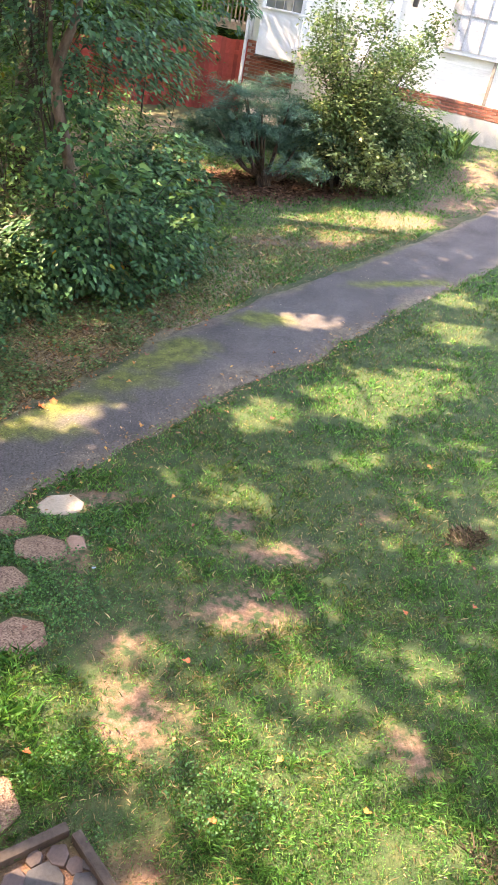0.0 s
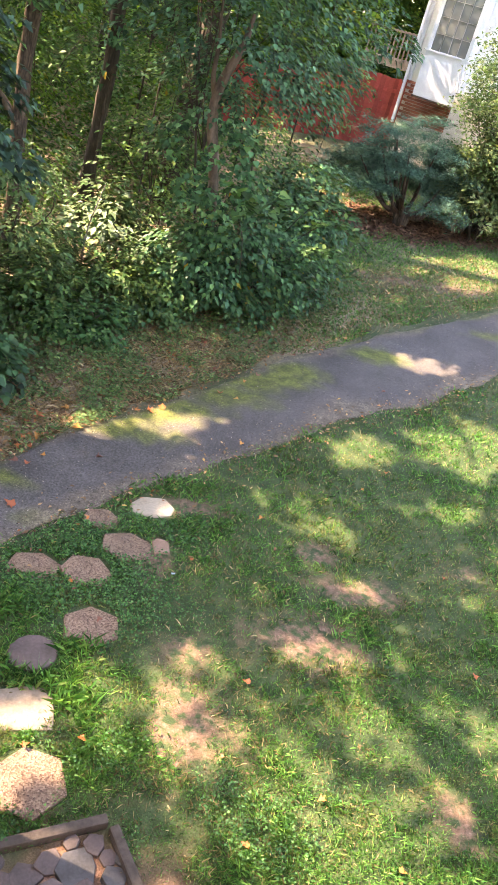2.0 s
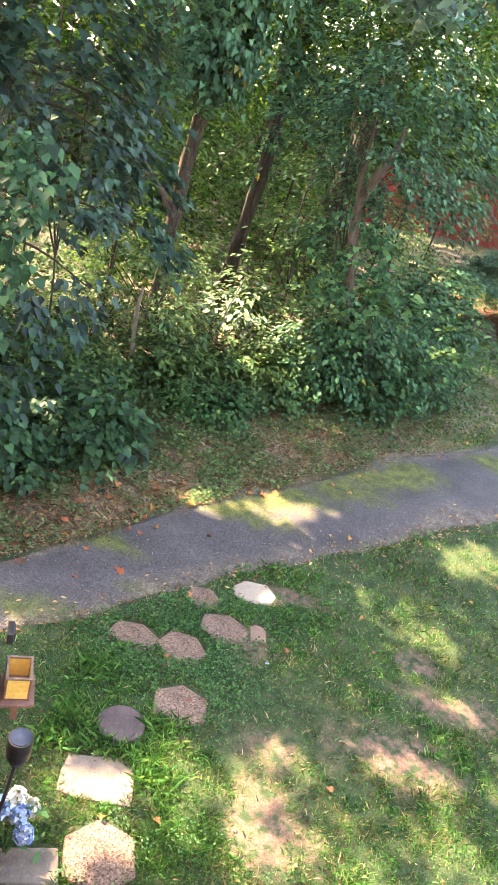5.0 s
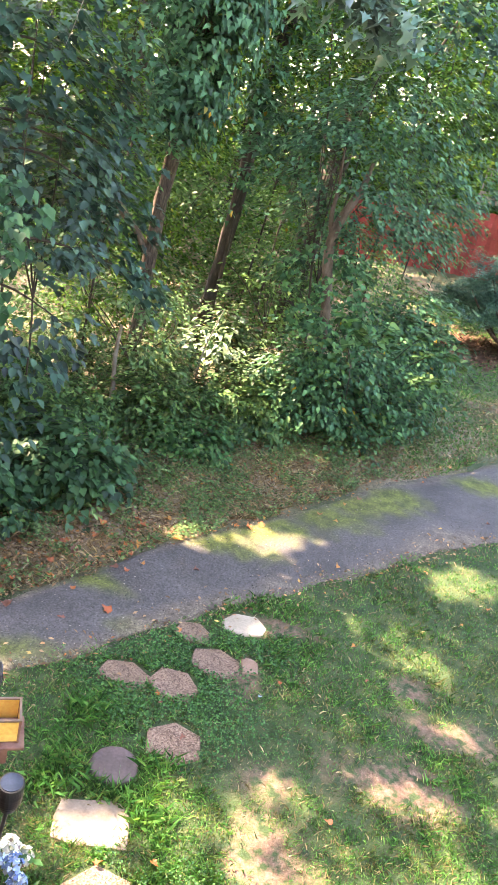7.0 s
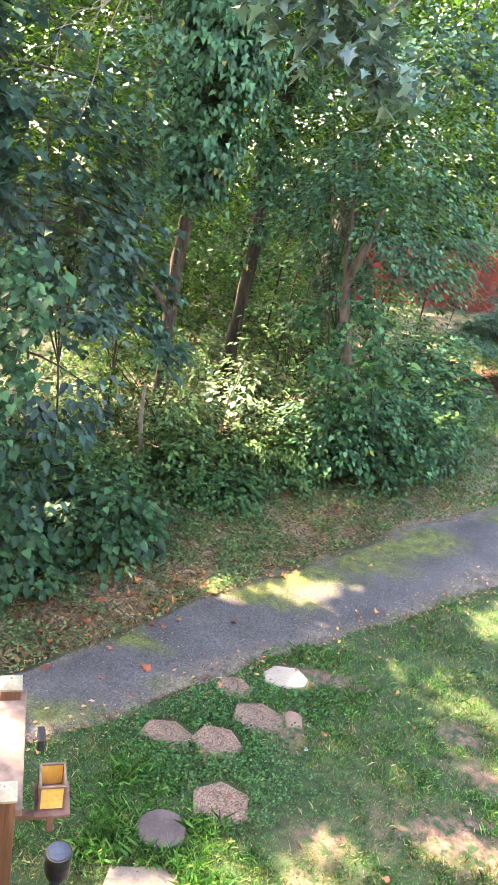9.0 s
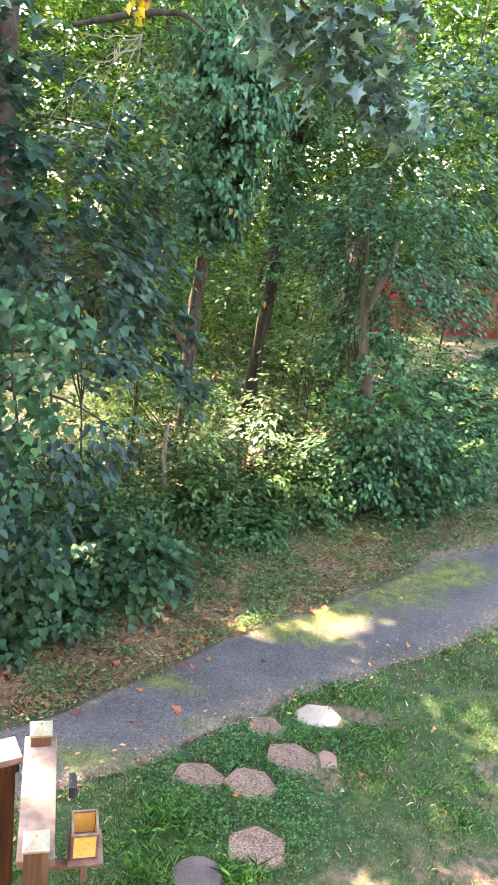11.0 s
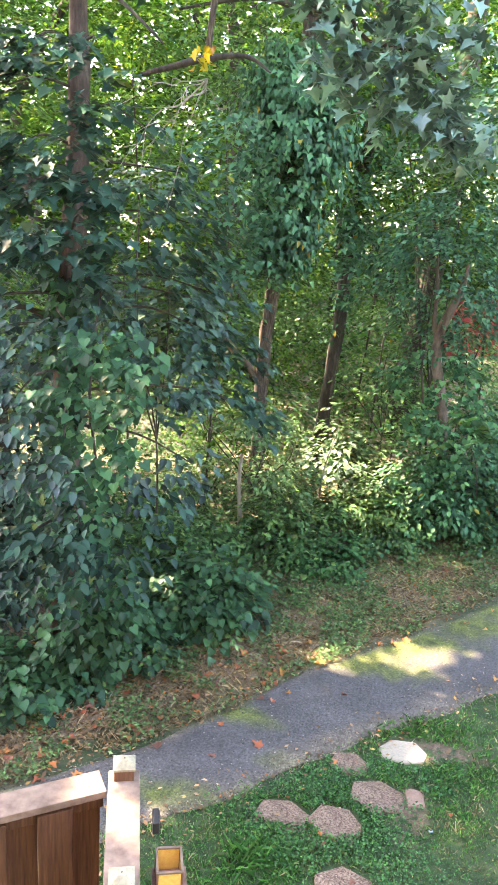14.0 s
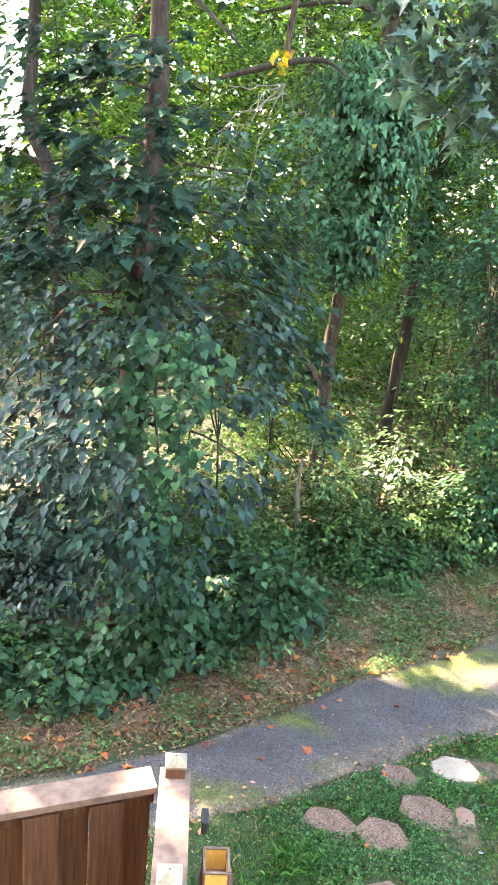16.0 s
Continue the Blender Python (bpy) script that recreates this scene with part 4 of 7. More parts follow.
def build_near_tree():
    rng = np.random.RandomState(5)
    t = tree("tall tree with dark star-shaped leaves and vine-wrapped trunk")
    trunk = [(-3.05, 5.85, -0.1), (-3.0, 5.9, 1.5), (-3.1, 6.1, 3.2), (-3.08, 6.25, 4.4), (-3.12, 6.35, 5.8), (-3.3, 6.6, 8.5), (-3.4, 6.8, 11.0)]
    tube("trunk", trunk, [0.15, 0.12, 0.105, 0.09, 0.075, 0.065, 0.05], M_BARK_RED, t, 16, 0.35, 1)
    bases = [trunk[k] for k in (2, 3, 3, 4, 4, 4, 5, 5, 5)]
    tips = [(-4.0, 5.4, 2.6), (-4.3, 6.0, 4.6), (-3.4, 5.2, 4.2), (-2.2, 5.9, 5.4), (-4.2, 6.6, 6.4), (-2.9, 5.2, 5.9),
            (-1.6, 7.0, 8.8), (-5.2, 6.2, 9.0), (-3.6, 4.6, 9.2)]
    twigs(t, bases, tips, M_BARK, rng)
    hub = on_line(trunk)
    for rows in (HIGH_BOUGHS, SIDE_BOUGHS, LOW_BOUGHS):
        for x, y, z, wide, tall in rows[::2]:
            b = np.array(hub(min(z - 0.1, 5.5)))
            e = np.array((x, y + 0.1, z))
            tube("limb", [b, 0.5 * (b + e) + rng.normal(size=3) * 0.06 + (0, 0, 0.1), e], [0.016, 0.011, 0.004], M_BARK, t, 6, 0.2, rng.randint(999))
    p = clumps(rng, 2600, column(rng, 90, [(-3.4, 6.7, 6.2), (-3.4, 6.7, 8.0), (-3.4, 6.6, 10.5)], [1.3, 1.8, 2.0]), 0.2, 0.8)
    crown(t, p, rng.uniform(0.1, 0.16, len(p)), STAR, M_GUM, rng, 0.5, 0.7)
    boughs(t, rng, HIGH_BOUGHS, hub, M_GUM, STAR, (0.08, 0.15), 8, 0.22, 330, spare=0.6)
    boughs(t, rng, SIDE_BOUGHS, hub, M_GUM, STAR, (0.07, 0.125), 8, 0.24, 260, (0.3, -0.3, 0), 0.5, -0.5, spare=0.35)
    # Lower boughs take a darker leaf to deepen the shade beneath by colour.
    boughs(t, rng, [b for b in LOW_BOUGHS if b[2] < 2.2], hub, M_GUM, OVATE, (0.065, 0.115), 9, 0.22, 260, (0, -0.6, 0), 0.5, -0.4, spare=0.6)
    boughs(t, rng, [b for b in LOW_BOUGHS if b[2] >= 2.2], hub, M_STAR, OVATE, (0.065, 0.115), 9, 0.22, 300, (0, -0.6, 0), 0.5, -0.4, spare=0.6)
    return t


def vine(name_label, line, radius, n, size, template, mat, seed, spread=0.12, upward=0.35):
    rng = np.random.RandomState(seed)
    v = thing("vine", name_label, "climbing vine")
    line = np.array(line, float)
    tube("stem", line, np.linspace(0.025, 0.01, len(line)), M_BARK, v, 6, 0.2, seed)
    q = clumps(rng, n // 2, column(rng, n // 20, line, 0.6 * np.array(radius)), 0.5 * spread, 0.9)
    crown(v, q, rng.uniform(1.0, 1.4, len(q)) * size[1], OVAL, mat, rng, 0.5, 0.8, "leaves")
    cl = column(rng, max(20, n // 30), line, radius)
    p = clumps(rng, n, cl, spread, 0.9)
    centre = np.stack([np.interp(p[:, 2], line[:, 2], line[:, k]) for k in (0, 1)], -1)
    out = np.c_[p[:, :2] - centre, 0 * p[:, 0]]
    out /= np.linalg.norm(out, axis=1, keepdims=True) + 1e-6
    out[:, :2] += -0.4 * p[:, :2] / np.linalg.norm(p[:, :2], axis=1, keepdims=True)
    crown(v, p, rng.uniform(*size, len(p)), template, mat, rng, upward + 0.1, 1.4, "leaves", out * 1.3)
    return v


def build_middle_tree():
    rng = np.random.RandomState(7)
    t = tree("old leaning tree with a broken limb and ivy above")
    trunk = [(-2.25, 10.4, -0.1), (-2.24, 10.4, 1.0), (-2.22, 10.35, 2.6), (-2.12, 10.3, 3.7), (-1.95, 10.25, 4.6), (-1.95, 10.3, 6.6), (-2.0, 10.4, 10.0)]
    tube("trunk", trunk, [0.12, 0.095, 0.085, 0.085, 0.09, 0.09, 0.07], M_BARK_PALE, t, 14, 0.45, 2)
    tube("limb", [(-2.24, 10.33, 1.93), (-2.42, 10.27, 2.18), (-2.79, 10.15, 2.6)], [0.06, 0.055, 0.048], M_BARK_SMOOTH, t, 8, 0.3, 3, "broken bare limb")
    tips = [(-3.4, 9.6, 6.5), (-0.8, 9.8, 7.2), (-2.2, 9.0, 7.6), (-3.2, 10.6, 8.6), (-1.0, 11.0, 9.0)]
    twigs(t, [trunk[5]] * 5, tips, M_BARK, rng, 0.05)
    boughs(t, rng, [(-2.32, 8.6, 5.34, 0.24, 0.23), (-2.23, 8.87, 4.86, 0.24, 0.24), (-2.43, 8.63, 4.41, 0.24, 0.23), (-2.08, 9.03, 4.07, 0.23, 0.23), (-2.27, 8.97, 3.67, 0.23, 0.21), (-2.52, 8.37, 4.97, 0.2, 0.22), (-1.14, 9.9, 3.94, 0.22, 0.25), (-1.12, 10.1, 4.56, 0.18, 0.3), (-1.86, 8.66, 5.64, 0.27, 0.17)],
           on_line(trunk), M_FORK, STAR, (0.07, 0.12), 8, 0.26, 190, (0, -0.5, 0), 0.45, -0.35)
    cl = column(rng, 170, [(-2.6, 10.4, 5.6), (-2.1, 10.1, 6.8), (-2.1, 10.2, 8.0), (-2.0, 10.4, 11.0)], [1.2, 1.8, 2.1, 2.0])
    p = clumps(rng, 12000, cl, 0.22)
    crown(t, p, rng.uniform(0.06, 0.1, len(p)), LEAFLET, M_BRUSH, rng, 0.5, 0.6)
    return t


def build_leaning_tree():
    rng = np.random.RandomState(8)
    t = tree("leaning dark-barked tree wrapped in a thick vine stem")
    trunk = [(-1.62, 12.3, -0.1), (-1.55, 12.25, 1.1), (-1.42, 12.0, 2.8), (-1.32, 11.7, 4.4), (-1.1, 11.5, 6.2), (-0.9, 11.5, 10.0)]
    tube("trunk", trunk, [0.125, 0.1, 0.088, 0.082, 0.078, 0.055], M_BARK, t, 14, 0.5, 4)
    a = np.linspace(0, 9, 24)
    z = np.linspace(1.3, 6.2, 24)
    tz = [q[2] for q in trunk]
    line = [(np.interp(zz, tz, [q[0] for q in trunk]) + 0.1 * math.cos(0.5 * aa + 0.2), np.interp(zz, tz, [q[1] for q in trunk]) + 0.1 * math.sin(0.5 * aa - 1.2), zz) for aa, zz in zip(a, z)]
    tube("vine_stem", line, [0.03] * 24, M_BARK, t, 7, 0.5, 5, "shaggy dark vine stem")
    cl = column(rng, 110, [(-0.6, 11.3, 4.4), (-0.8, 11.5, 6.0), (-0.9, 11.5, 10.5)], [1.2, 1.9, 2.2])
    p = clumps(rng, 13000, cl, 0.22)
    crown(t, p, rng.uniform(0.055, 0.1, len(p)), OVAL, M_WOOD_LEAF, rng, 0.6, 0.4)
    return t


def build_forked_tree():
    rng = np.random.RandomState(9)
    t = tree("slender forked tree with pale bark and soft green leaves")
    tube("trunk", [(0.42, 10.2, -0.1), (0.4, 10.2, 1.0), (0.28, 10.2, 1.9), (0.12, 10.18, 2.6), (0.14, 10.17, 3.0), (0.3, 10.17, 3.45), (0.36, 10.3, 3.8)],
         [0.08, 0.07, 0.066, 0.068, 0.06, 0.045, 0.02], M_BARK_SMOOTH, t, 12, 0.12, 6)
    tube("limb", [(0.13, 10.18, 2.75), (0.03, 10.2, 3.05), (0.02, 10.2, 3.4), (-0.04, 10.2, 3.9)], [0.04, 0.032, 0.024, 0.01], M_BARK_SMOOTH, t, 8, 0.12, 7)
    rows = [(-0.29, 9.56, 4.01, 0.37, 0.3), (-0.44, 9.74, 3.61, 0.32, 0.25), (0.04, 9.67, 4.33, 0.37, 0.26), (0.48, 9.76, 4.23, 0.38, 0.3), (0.94, 9.93, 4.22, 0.34, 0.27), (0.36, 9.45, 3.73, 0.28, 0.24), (0.74, 9.71, 3.5, 0.38, 0.25), (1.21, 10.09, 3.84, 0.39, 0.27),
            (1.07, 9.86, 3.24, 0.33, 0.16), (1.59, 10.35, 4.35, 0.36, 0.4), (-0.72, 10.14, 4.08, 0.3, 0.3), (-0.23, 9.97, 4.47, 0.34, 0.27), (-0.98, 10.3, 3.54, 0.26, 0.31), (1.17, 10.3, 4.66, 0.38, 0.31), (1.61, 10.33, 4.82, 0.26, 0.39), (0.46, 10.15, 4.61, 0.33, 0.23)]
    low = [(0.39, 10.41, 3.16, 0.35, 0.2), (0.82, 10.52, 3.04, 0.32, 0.19), (1.24, 10.63, 3.26, 0.36, 0.21), (1.56, 10.79, 3.52, 0.28, 0.22), (0.22, 10.29, 2.82, 0.23, 0.2), (0.64, 10.53, 2.72, 0.29, 0.16), (-0.29, 10.86, 3.17, 0.28, 0.33), (1.93, 10.49, 3.98, 0.33, 0.24), (1.02, 10.45, 3.52, 0.32, 0.24)]
    low += [(0.23, 10.9, 3.01, 0.24, 0.21), (0.56, 10.91, 3.27, 0.28, 0.18), (0.95, 10.99, 3.29, 0.28, 0.18), (0.69, 10.76, 2.88, 0.26, 0.16), (1.09, 10.84, 2.91, 0.26, 0.15), (1.42, 11.01, 3.0, 0.25, 0.17), (1.53, 11.02, 3.26, 0.22, 0.2), (1.38, 10.98, 2.74, 0.22, 0.12), (1.59, 11.24, 3.65, 0.29, 0.2), (0.5, 10.63, 2.56, 0.21, 0.16)]
    boughs(t, rng, low, lambda z: (0.4, 10.9, z), M_FORK, OVATE, (0.06, 0.1), 10, 0.24, 300, (0.1, -0.5, 0), 0.4, -0.2)
    boughs(t, rng, rows, lambda z: (0.4, 10.4, z), M_FORK, OVATE, (0.06, 0.105), 10, 0.25, 210, (0.1, -0.5, 0), 0.4, -0.2)
    p = clumps(rng, 3600, column(rng, 60, [(0.7, 10.4, 5.0), (0.6, 10.3, 6.0), (0.6, 10.2, 8.0)], [1.3, 1.7, 1.6]), 0.2)
    crown(t, p, rng.uniform(0.07, 0.11, len(p)), LEAFLET, M_FORK, rng, 0.7, 0.5)
    return t


def build_overhead_branch():
    rng = np.random.RandomState(81)
    t = tree("overhanging limb with drooping blue-green star leaves", "tree limb", "tree_limb")
    tube("limb", [(-2.4, 5.96, 5.2), (-2.18, 5.99, 5.26), (-1.9, 6.05, 5.34), (-1.63, 6.16, 5.38), (-1.42, 6.1, 5.26)], [0.015, 0.025, 0.026, 0.018, 0.006], M_BARK, t, 9, 0.2, 82)
    tube("limb", [(-1.9, 6.05, 5.33), (-1.86, 6.0, 5.7), (-1.7, 5.9, 6.6)], [0.024, 0.024, 0.035], M_BARK_PALE, t, 8, 0.15, 83)
    ends = [(-1.9, 5.66, 4.86), (-2.07, 5.6, 4.65), (-2.36, 5.49, 4.5), (-2.04, 5.61, 4.21), (-2.21, 5.55, 4.4), (-2.44, 5.46, 4.88), (-1.6, 5.7, 4.9)]
    for k, e in enumerate(ends):
        a = np.array((-1.8, 5.75, 5.15))
        sway = np.cumsum(rng.normal(size=(8, 3)) * 0.028, 0) * np.sin(np.linspace(0, np.pi, 8))[:, None]
        line = a + np.linspace(0, 1, 8)[:, None] * (np.array(e) - a) + sway
        tube("twig", line, np.linspace(0.0045, 0.0015, 8), M_TWIG, t, 5, 0.2, 84 + k, "pale bare twig")
        for j in (2, 4, 5):
            off = rng.normal(size=3) * 0.09 + 0.12 * (np.array(e) - a)
            tube("twig", [line[j], line[j] + 0.5 * off + rng.normal(size=3) * 0.012, line[j] + off], [0.003, 0.0025, 0.0012], M_TWIG, t, 5, 0.2, 184 + 9 * k + j, "pale bare twig")
    p = np.array((-1.86, 5.87, 5.3)) + rng.normal(size=(14, 3)) * 0.06
    crown(t, p, rng.uniform(0.06, 0.11, 14), STAR, M_YELLOW, rng, 0.3, 0.8, "yellow_leaves")
    tube("limb", [(-1.3, 5.0, 7.2), (-0.95, 4.8, 6.2), (-0.65, 4.7, 5.3), (-0.3, 4.68, 5.15), (-0.05, 4.68, 4.95), (0.08, 4.68, 4.6)], [0.03, 0.022, 0.014, 0.01, 0.007, 0.003], M_BARK, t, 7, 0.2, 95)
    cl = np.array([(-0.71, 4.62, 5.28), (-0.51, 4.64, 5.09), (-0.26, 4.66, 5.07), (-0.05, 4.67, 4.91), (0.08, 4.67, 4.65), (-0.38, 4.65, 4.85), (-0.69, 4.62, 5.02), (-0.1, 4.66, 4.75), (-0.9, 4.7, 5.5), (-0.3, 4.6, 5.3), (0.0, 4.7, 5.2), (-0.6, 4.6, 5.6)])
    p = clumps(rng, 900, cl, 0.085, 1.0)
    crown(t, p, rng.uniform(0.07, 0.13, len(p)), SWEETGUM, M_SWEET, rng, 0.5, 1.0)
    return t


build_overhead_branch()
build_near_tree()
build_middle_tree()
build_leaning_tree()
build_forked_tree()
def leafy_vine(label, stem, rows, size, template, mat, seed, fill=110, per=8, reach=0.2, push=(0.05, -0.8, 0.15), lift=-0.7):
    """A climbing vine: a stem and patches of overlapping leaves that hang like shingles."""
    rng = np.random.RandomState(seed)
    v = thing("vine", label, "climbing vine")
    tube("stem", stem, np.linspace(0.014, 0.008, len(stem)), M_BARK, v, 6, 0.2, seed)
    boughs(v, rng, rows, on_line(stem, 0), mat, template, size, per, reach, fill, push, 0.15, lift, "leaves", 0.5)
    return v


leafy_vine("broad heart-leaved vine hanging in a curtain over the boughs", [(-2.5, 5.6, 1.6), (-2.4, 5.2, 2.4), (-2.4, 5.1, 2.9), (-2.5, 5.5, 3.6)],
           [(-2.48, 4.83, 2.97, 0.17, 0.16), (-2.11, 4.93, 3.14, 0.17, 0.14), (-2.05, 4.79, 2.93, 0.18, 0.14), (-2.02, 4.72, 2.67, 0.15, 0.14), (-2.08, 4.72, 2.4, 0.12, 0.11), (-2.14, 5.17, 3.31, 0.19, 0.14), (-2.39, 5.05, 3.23, 0.17, 0.13)] + [(-2.49, 4.85, 2.66, 0.11, 0.14), (-2.11, 4.83, 2.14, 0.13, 0.11), (-2.42, 4.91, 2.41, 0.09, 0.09)],
           (0.065, 0.11), HEART, M_HEART, 31, 330)
leafy_vine("broad heart-leaved vine covering the foot of the trunk", [(-2.6, 5.75, 0.0), (-2.6, 5.75, 0.7), (-2.7, 5.8, 1.6)],
           [(-2.52, 5.67, 1.06, 0.23, 0.19), (-2.48, 5.63, 0.74, 0.26, 0.21), (-2.49, 5.64, 0.38, 0.27, 0.19), (-2.67, 5.55, 0.18, 0.22, 0.11), (-2.83, 5.34, 1.18, 0.1, 0.17), (-2.78, 5.46, 0.52, 0.16, 0.21), (-2.55, 5.7, 1.4, 0.16, 0.18)],
           (0.065, 0.115), HEART, M_HEART, 35, 260)
vine("leafy vine wrapping the trunk of the near tree", [(-2.98, 5.75, 0.1), (-2.98, 5.8, 1.5), (-3.05, 5.95, 2.9), (-3.06, 6.05, 3.7)], [0.24, 0.2, 0.2, 0.14], 1100, (0.065, 0.11), HEART, M_HEART, 38, 0.08)
vine("thick ivy sleeve on a tree trunk", [(-2.0, 9.9, 3.6), (-1.98, 9.8, 4.2), (-1.95, 9.75, 4.9), (-1.95, 9.75, 5.5), (-1.95, 9.8, 6.1)], [0.24, 0.56, 0.7, 0.7, 0.45], 6600, (0.065, 0.11), IVYLEAF, M_IVY_PALE, 32, 0.09)
vine("dark leafy vine on the leaning trunk", [(-1.36, 11.7, 3.9), (-1.28, 11.5, 4.6), (-1.2, 11.4, 5.3), (-1.1, 11.3, 6.2)], [0.12, 0.22, 0.35, 0.5], 700, (0.09, 0.14), OVATE, M_IVY, 36, 0.1)
vine("sparse ivy clinging to the leaning trunk", [(-1.5, 12.1, 1.8), (-1.42, 11.95, 2.8), (-1.36, 11.75, 3.8)], [0.14, 0.16, 0.2], 170, (0.07, 0.12), IVYLEAF, M_IVY, 37, 0.06)
leafy_vine("heart-leaved vine curtain high in the trees", [(0.6, 8.75, 5.0), (0.75, 8.8, 5.5), (0.8, 8.9, 6.4)],
           [(0.15, 8.29, 5.38, 0.24, 0.22), (0.45, 8.3, 5.2, 0.24, 0.25), (0.34, 8.23, 4.97, 0.17, 0.2), (0.71, 8.46, 5.41, 0.28, 0.28), (1.04, 8.45, 5.23, 0.24, 0.28), (1.04, 8.4, 5.57, 0.23, 0.23), (0.58, 8.22, 4.92, 0.11, 0.16), (0.49, 8.35, 5.65, 0.3, 0.2), (1.3, 8.6, 5.0, 0.2, 0.3)],
           (0.065, 0.105), HEART, M_CURTAIN_VINE, 34, 260)


def bush(label, centre, radii, n, size, template, mat, seed, name="bush", category="bush", inner=0.5, group="", upward=0.5):
    rng = np.random.RandomState(seed)
    b = thing(name, label, category, group=group)
    cx, cy = centre[:2]
    z0 = float(ground_z(cx, cy))
    for k in range(5):
        a = rng.uniform(0, 6.28)
        tip = (cx + 0.5 * radii[0] * math.cos(a), cy + 0.5 * radii[1] * math.sin(a), z0 + radii[2] * rng.uniform(0.6, 0.9))
        tube("stem", [(cx + 0.06 * math.cos(a), cy + 0.06 * math.sin(a), z0 - 0.05), (cx + 0.25 * radii[0] * math.cos(a), cy + 0.25 * radii[1] * math.sin(a), z0 + 0.4 * radii[2]), tip], [0.02, 0.015, 0.006], M_BARK, b, 6, 0.2, seed + k)
    mean = 0.5 * (size[0] + size[1])
    hubs, hd = shell(rng, n // 8, (cx, cy, z0 + centre[2]), np.array(radii), 0.55, -0.4)
    bare = np.sin(9 * hubs[:, 0] + seed) * np.sin(8 * hubs[:, 1] + 5 * hubs[:, 2]) + rng.normal(size=len(hubs)) * 0.35 > -0.45
    hubs, hd = hubs[bare], hd[bare]
    q, _ = shell(rng, n // 2, (cx, cy, z0 + centre[2] - 0.05), np.array(radii) * 0.8, 0.4, -0.3)
    q[:, 2] = np.maximum(q[:, 2], ground_z(q[:, 0], q[:, 1]) + 0.02)
    crown(b, q, rng.uniform(1.1, 1.5, len(q)) * mean, OVAL, mat, rng, 0.7, 0.3, "foliage")
    p, along, d = sprays(rng, hubs, hd + np.array((0, -0.25, 0)), 8, 2.3 * mean, 0.3, -0.15)
    d = 0.7 * d + 0.5 * np.repeat(hd, 8, 0)
    p[:, 2] = np.maximum(p[:, 2], ground_z(p[:, 0], p[:, 1]) + 0.03)
    crown(b, p, rng.uniform(*size, len(p)), template, mat, rng, upward, 0.4, "foliage", d, along)
    return b


bush("low mound of broad-leaved vines at the wood's edge", (-2.0, 7.0, 0.3), (0.7, 0.5, 0.5), 1900, (0.075, 0.12), HEART, M_HEART, 41)
bush("low mound of broad-leaved vines at the wood's edge", (-2.65, 6.1, 0.2), (0.5, 0.45, 0.42), 1300, (0.075, 0.12), HEART, M_HEART, 42)
bush("dark ground ivy spreading under the trees", (-3.35, 5.3, 0.05), (0.75, 0.5, 0.4), 2000, (0.06, 0.11), HEART, M_HEART, 43)
bush("dark ground ivy spreading under the trees", (-4.1, 5.0, 0.1), (0.7, 0.6, 0.5), 1500, (0.06, 0.11), HEART, M_HEART, 143)
bush("dense vine-covered thicket beside the path", (1.35, 11.0, 0.4), (1.2, 0.8, 0.95), 4200, (0.05, 0.09), OVATE, M_IVY, 44)
bush("dense vine-covered thicket beside the path", (0.35, 10.15, 0.5), (0.8, 0.55, 1.0), 2600, (0.07, 0.115), OVATE, M_IVY, 45)
bush("dark ivy hummock behind the thicket", (1.9, 13.6, 0.5), (1.0, 1.2, 1.0), 4200, (0.07, 0.12), IVYLEAF, M_IVY, 46)
bush("sunlit pale-leaved young shrub in the undergrowth", (-0.95, 10.9, 0.7), (0.4, 0.4, 0.7), 900, (0.08, 0.14), OVAL, M_SHRUB, 47)
bush("tangled undergrowth bush in dappled light", (-0.5, 9.8, 0.25), (0.9, 0.55, 0.5), 1900, (0.06, 0.1), OVATE, M_BRUSH, 48)
bush("tangled undergrowth bush in dappled light", (-1.55, 9.0, 0.25), (0.75, 0.55, 0.45), 1700, (0.06, 0.1), OVATE, M_BRUSH, 49)
bush("leafy bluish-green groundcover at the wood's foot", (-1.0, 8.7, 0.1), (0.6, 0.35, 0.3), 1200, (0.06, 0.1), OVATE, M_CLOVER, 144)
bush("sunlit yellow-green shrub in the undergrowth", (-1.7, 10.2, 0.35), (0.6, 0.5, 0.6), 2800, (0.035, 0.075), OVAL, M_SHRUB, 145)
bush("sunlit yellow-green shrub in the undergrowth", (-0.45, 10.6, 0.4), (0.55, 0.45, 0.6), 2500, (0.035, 0.075), OVAL, M_SHRUB, 146)
bush("sunlit yellow-green shrub in the undergrowth", (-2.9, 9.6, 0.5), (0.7, 0.5, 0.8), 2800, (0.035, 0.075), OVAL, M_SHRUB, 147)
bush("low green shrub on the woodland floor", (-2.75, 7.9, 0.3), (0.65, 0.5, 0.5), 2300, (0.05, 0.09), LEAFLET, M_BRUSH, 154)
bush("low green shrub on the woodland floor", (-3.4, 8.7, 0.35), (0.7, 0.6, 0.6), 2300, (0.05, 0.09), LEAFLET, M_BRUSH, 155)
bush("low green shrub on the woodland floor", (-2.35, 8.5, 0.25), (0.5, 0.4, 0.4), 1600, (0.05, 0.09), LEAFLET, M_BRUSH, 156)
# M_STAR's dark leaf is picked here to keep the shaded recess dark.
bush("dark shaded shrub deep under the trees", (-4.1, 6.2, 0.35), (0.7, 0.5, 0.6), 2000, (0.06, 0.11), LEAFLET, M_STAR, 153)
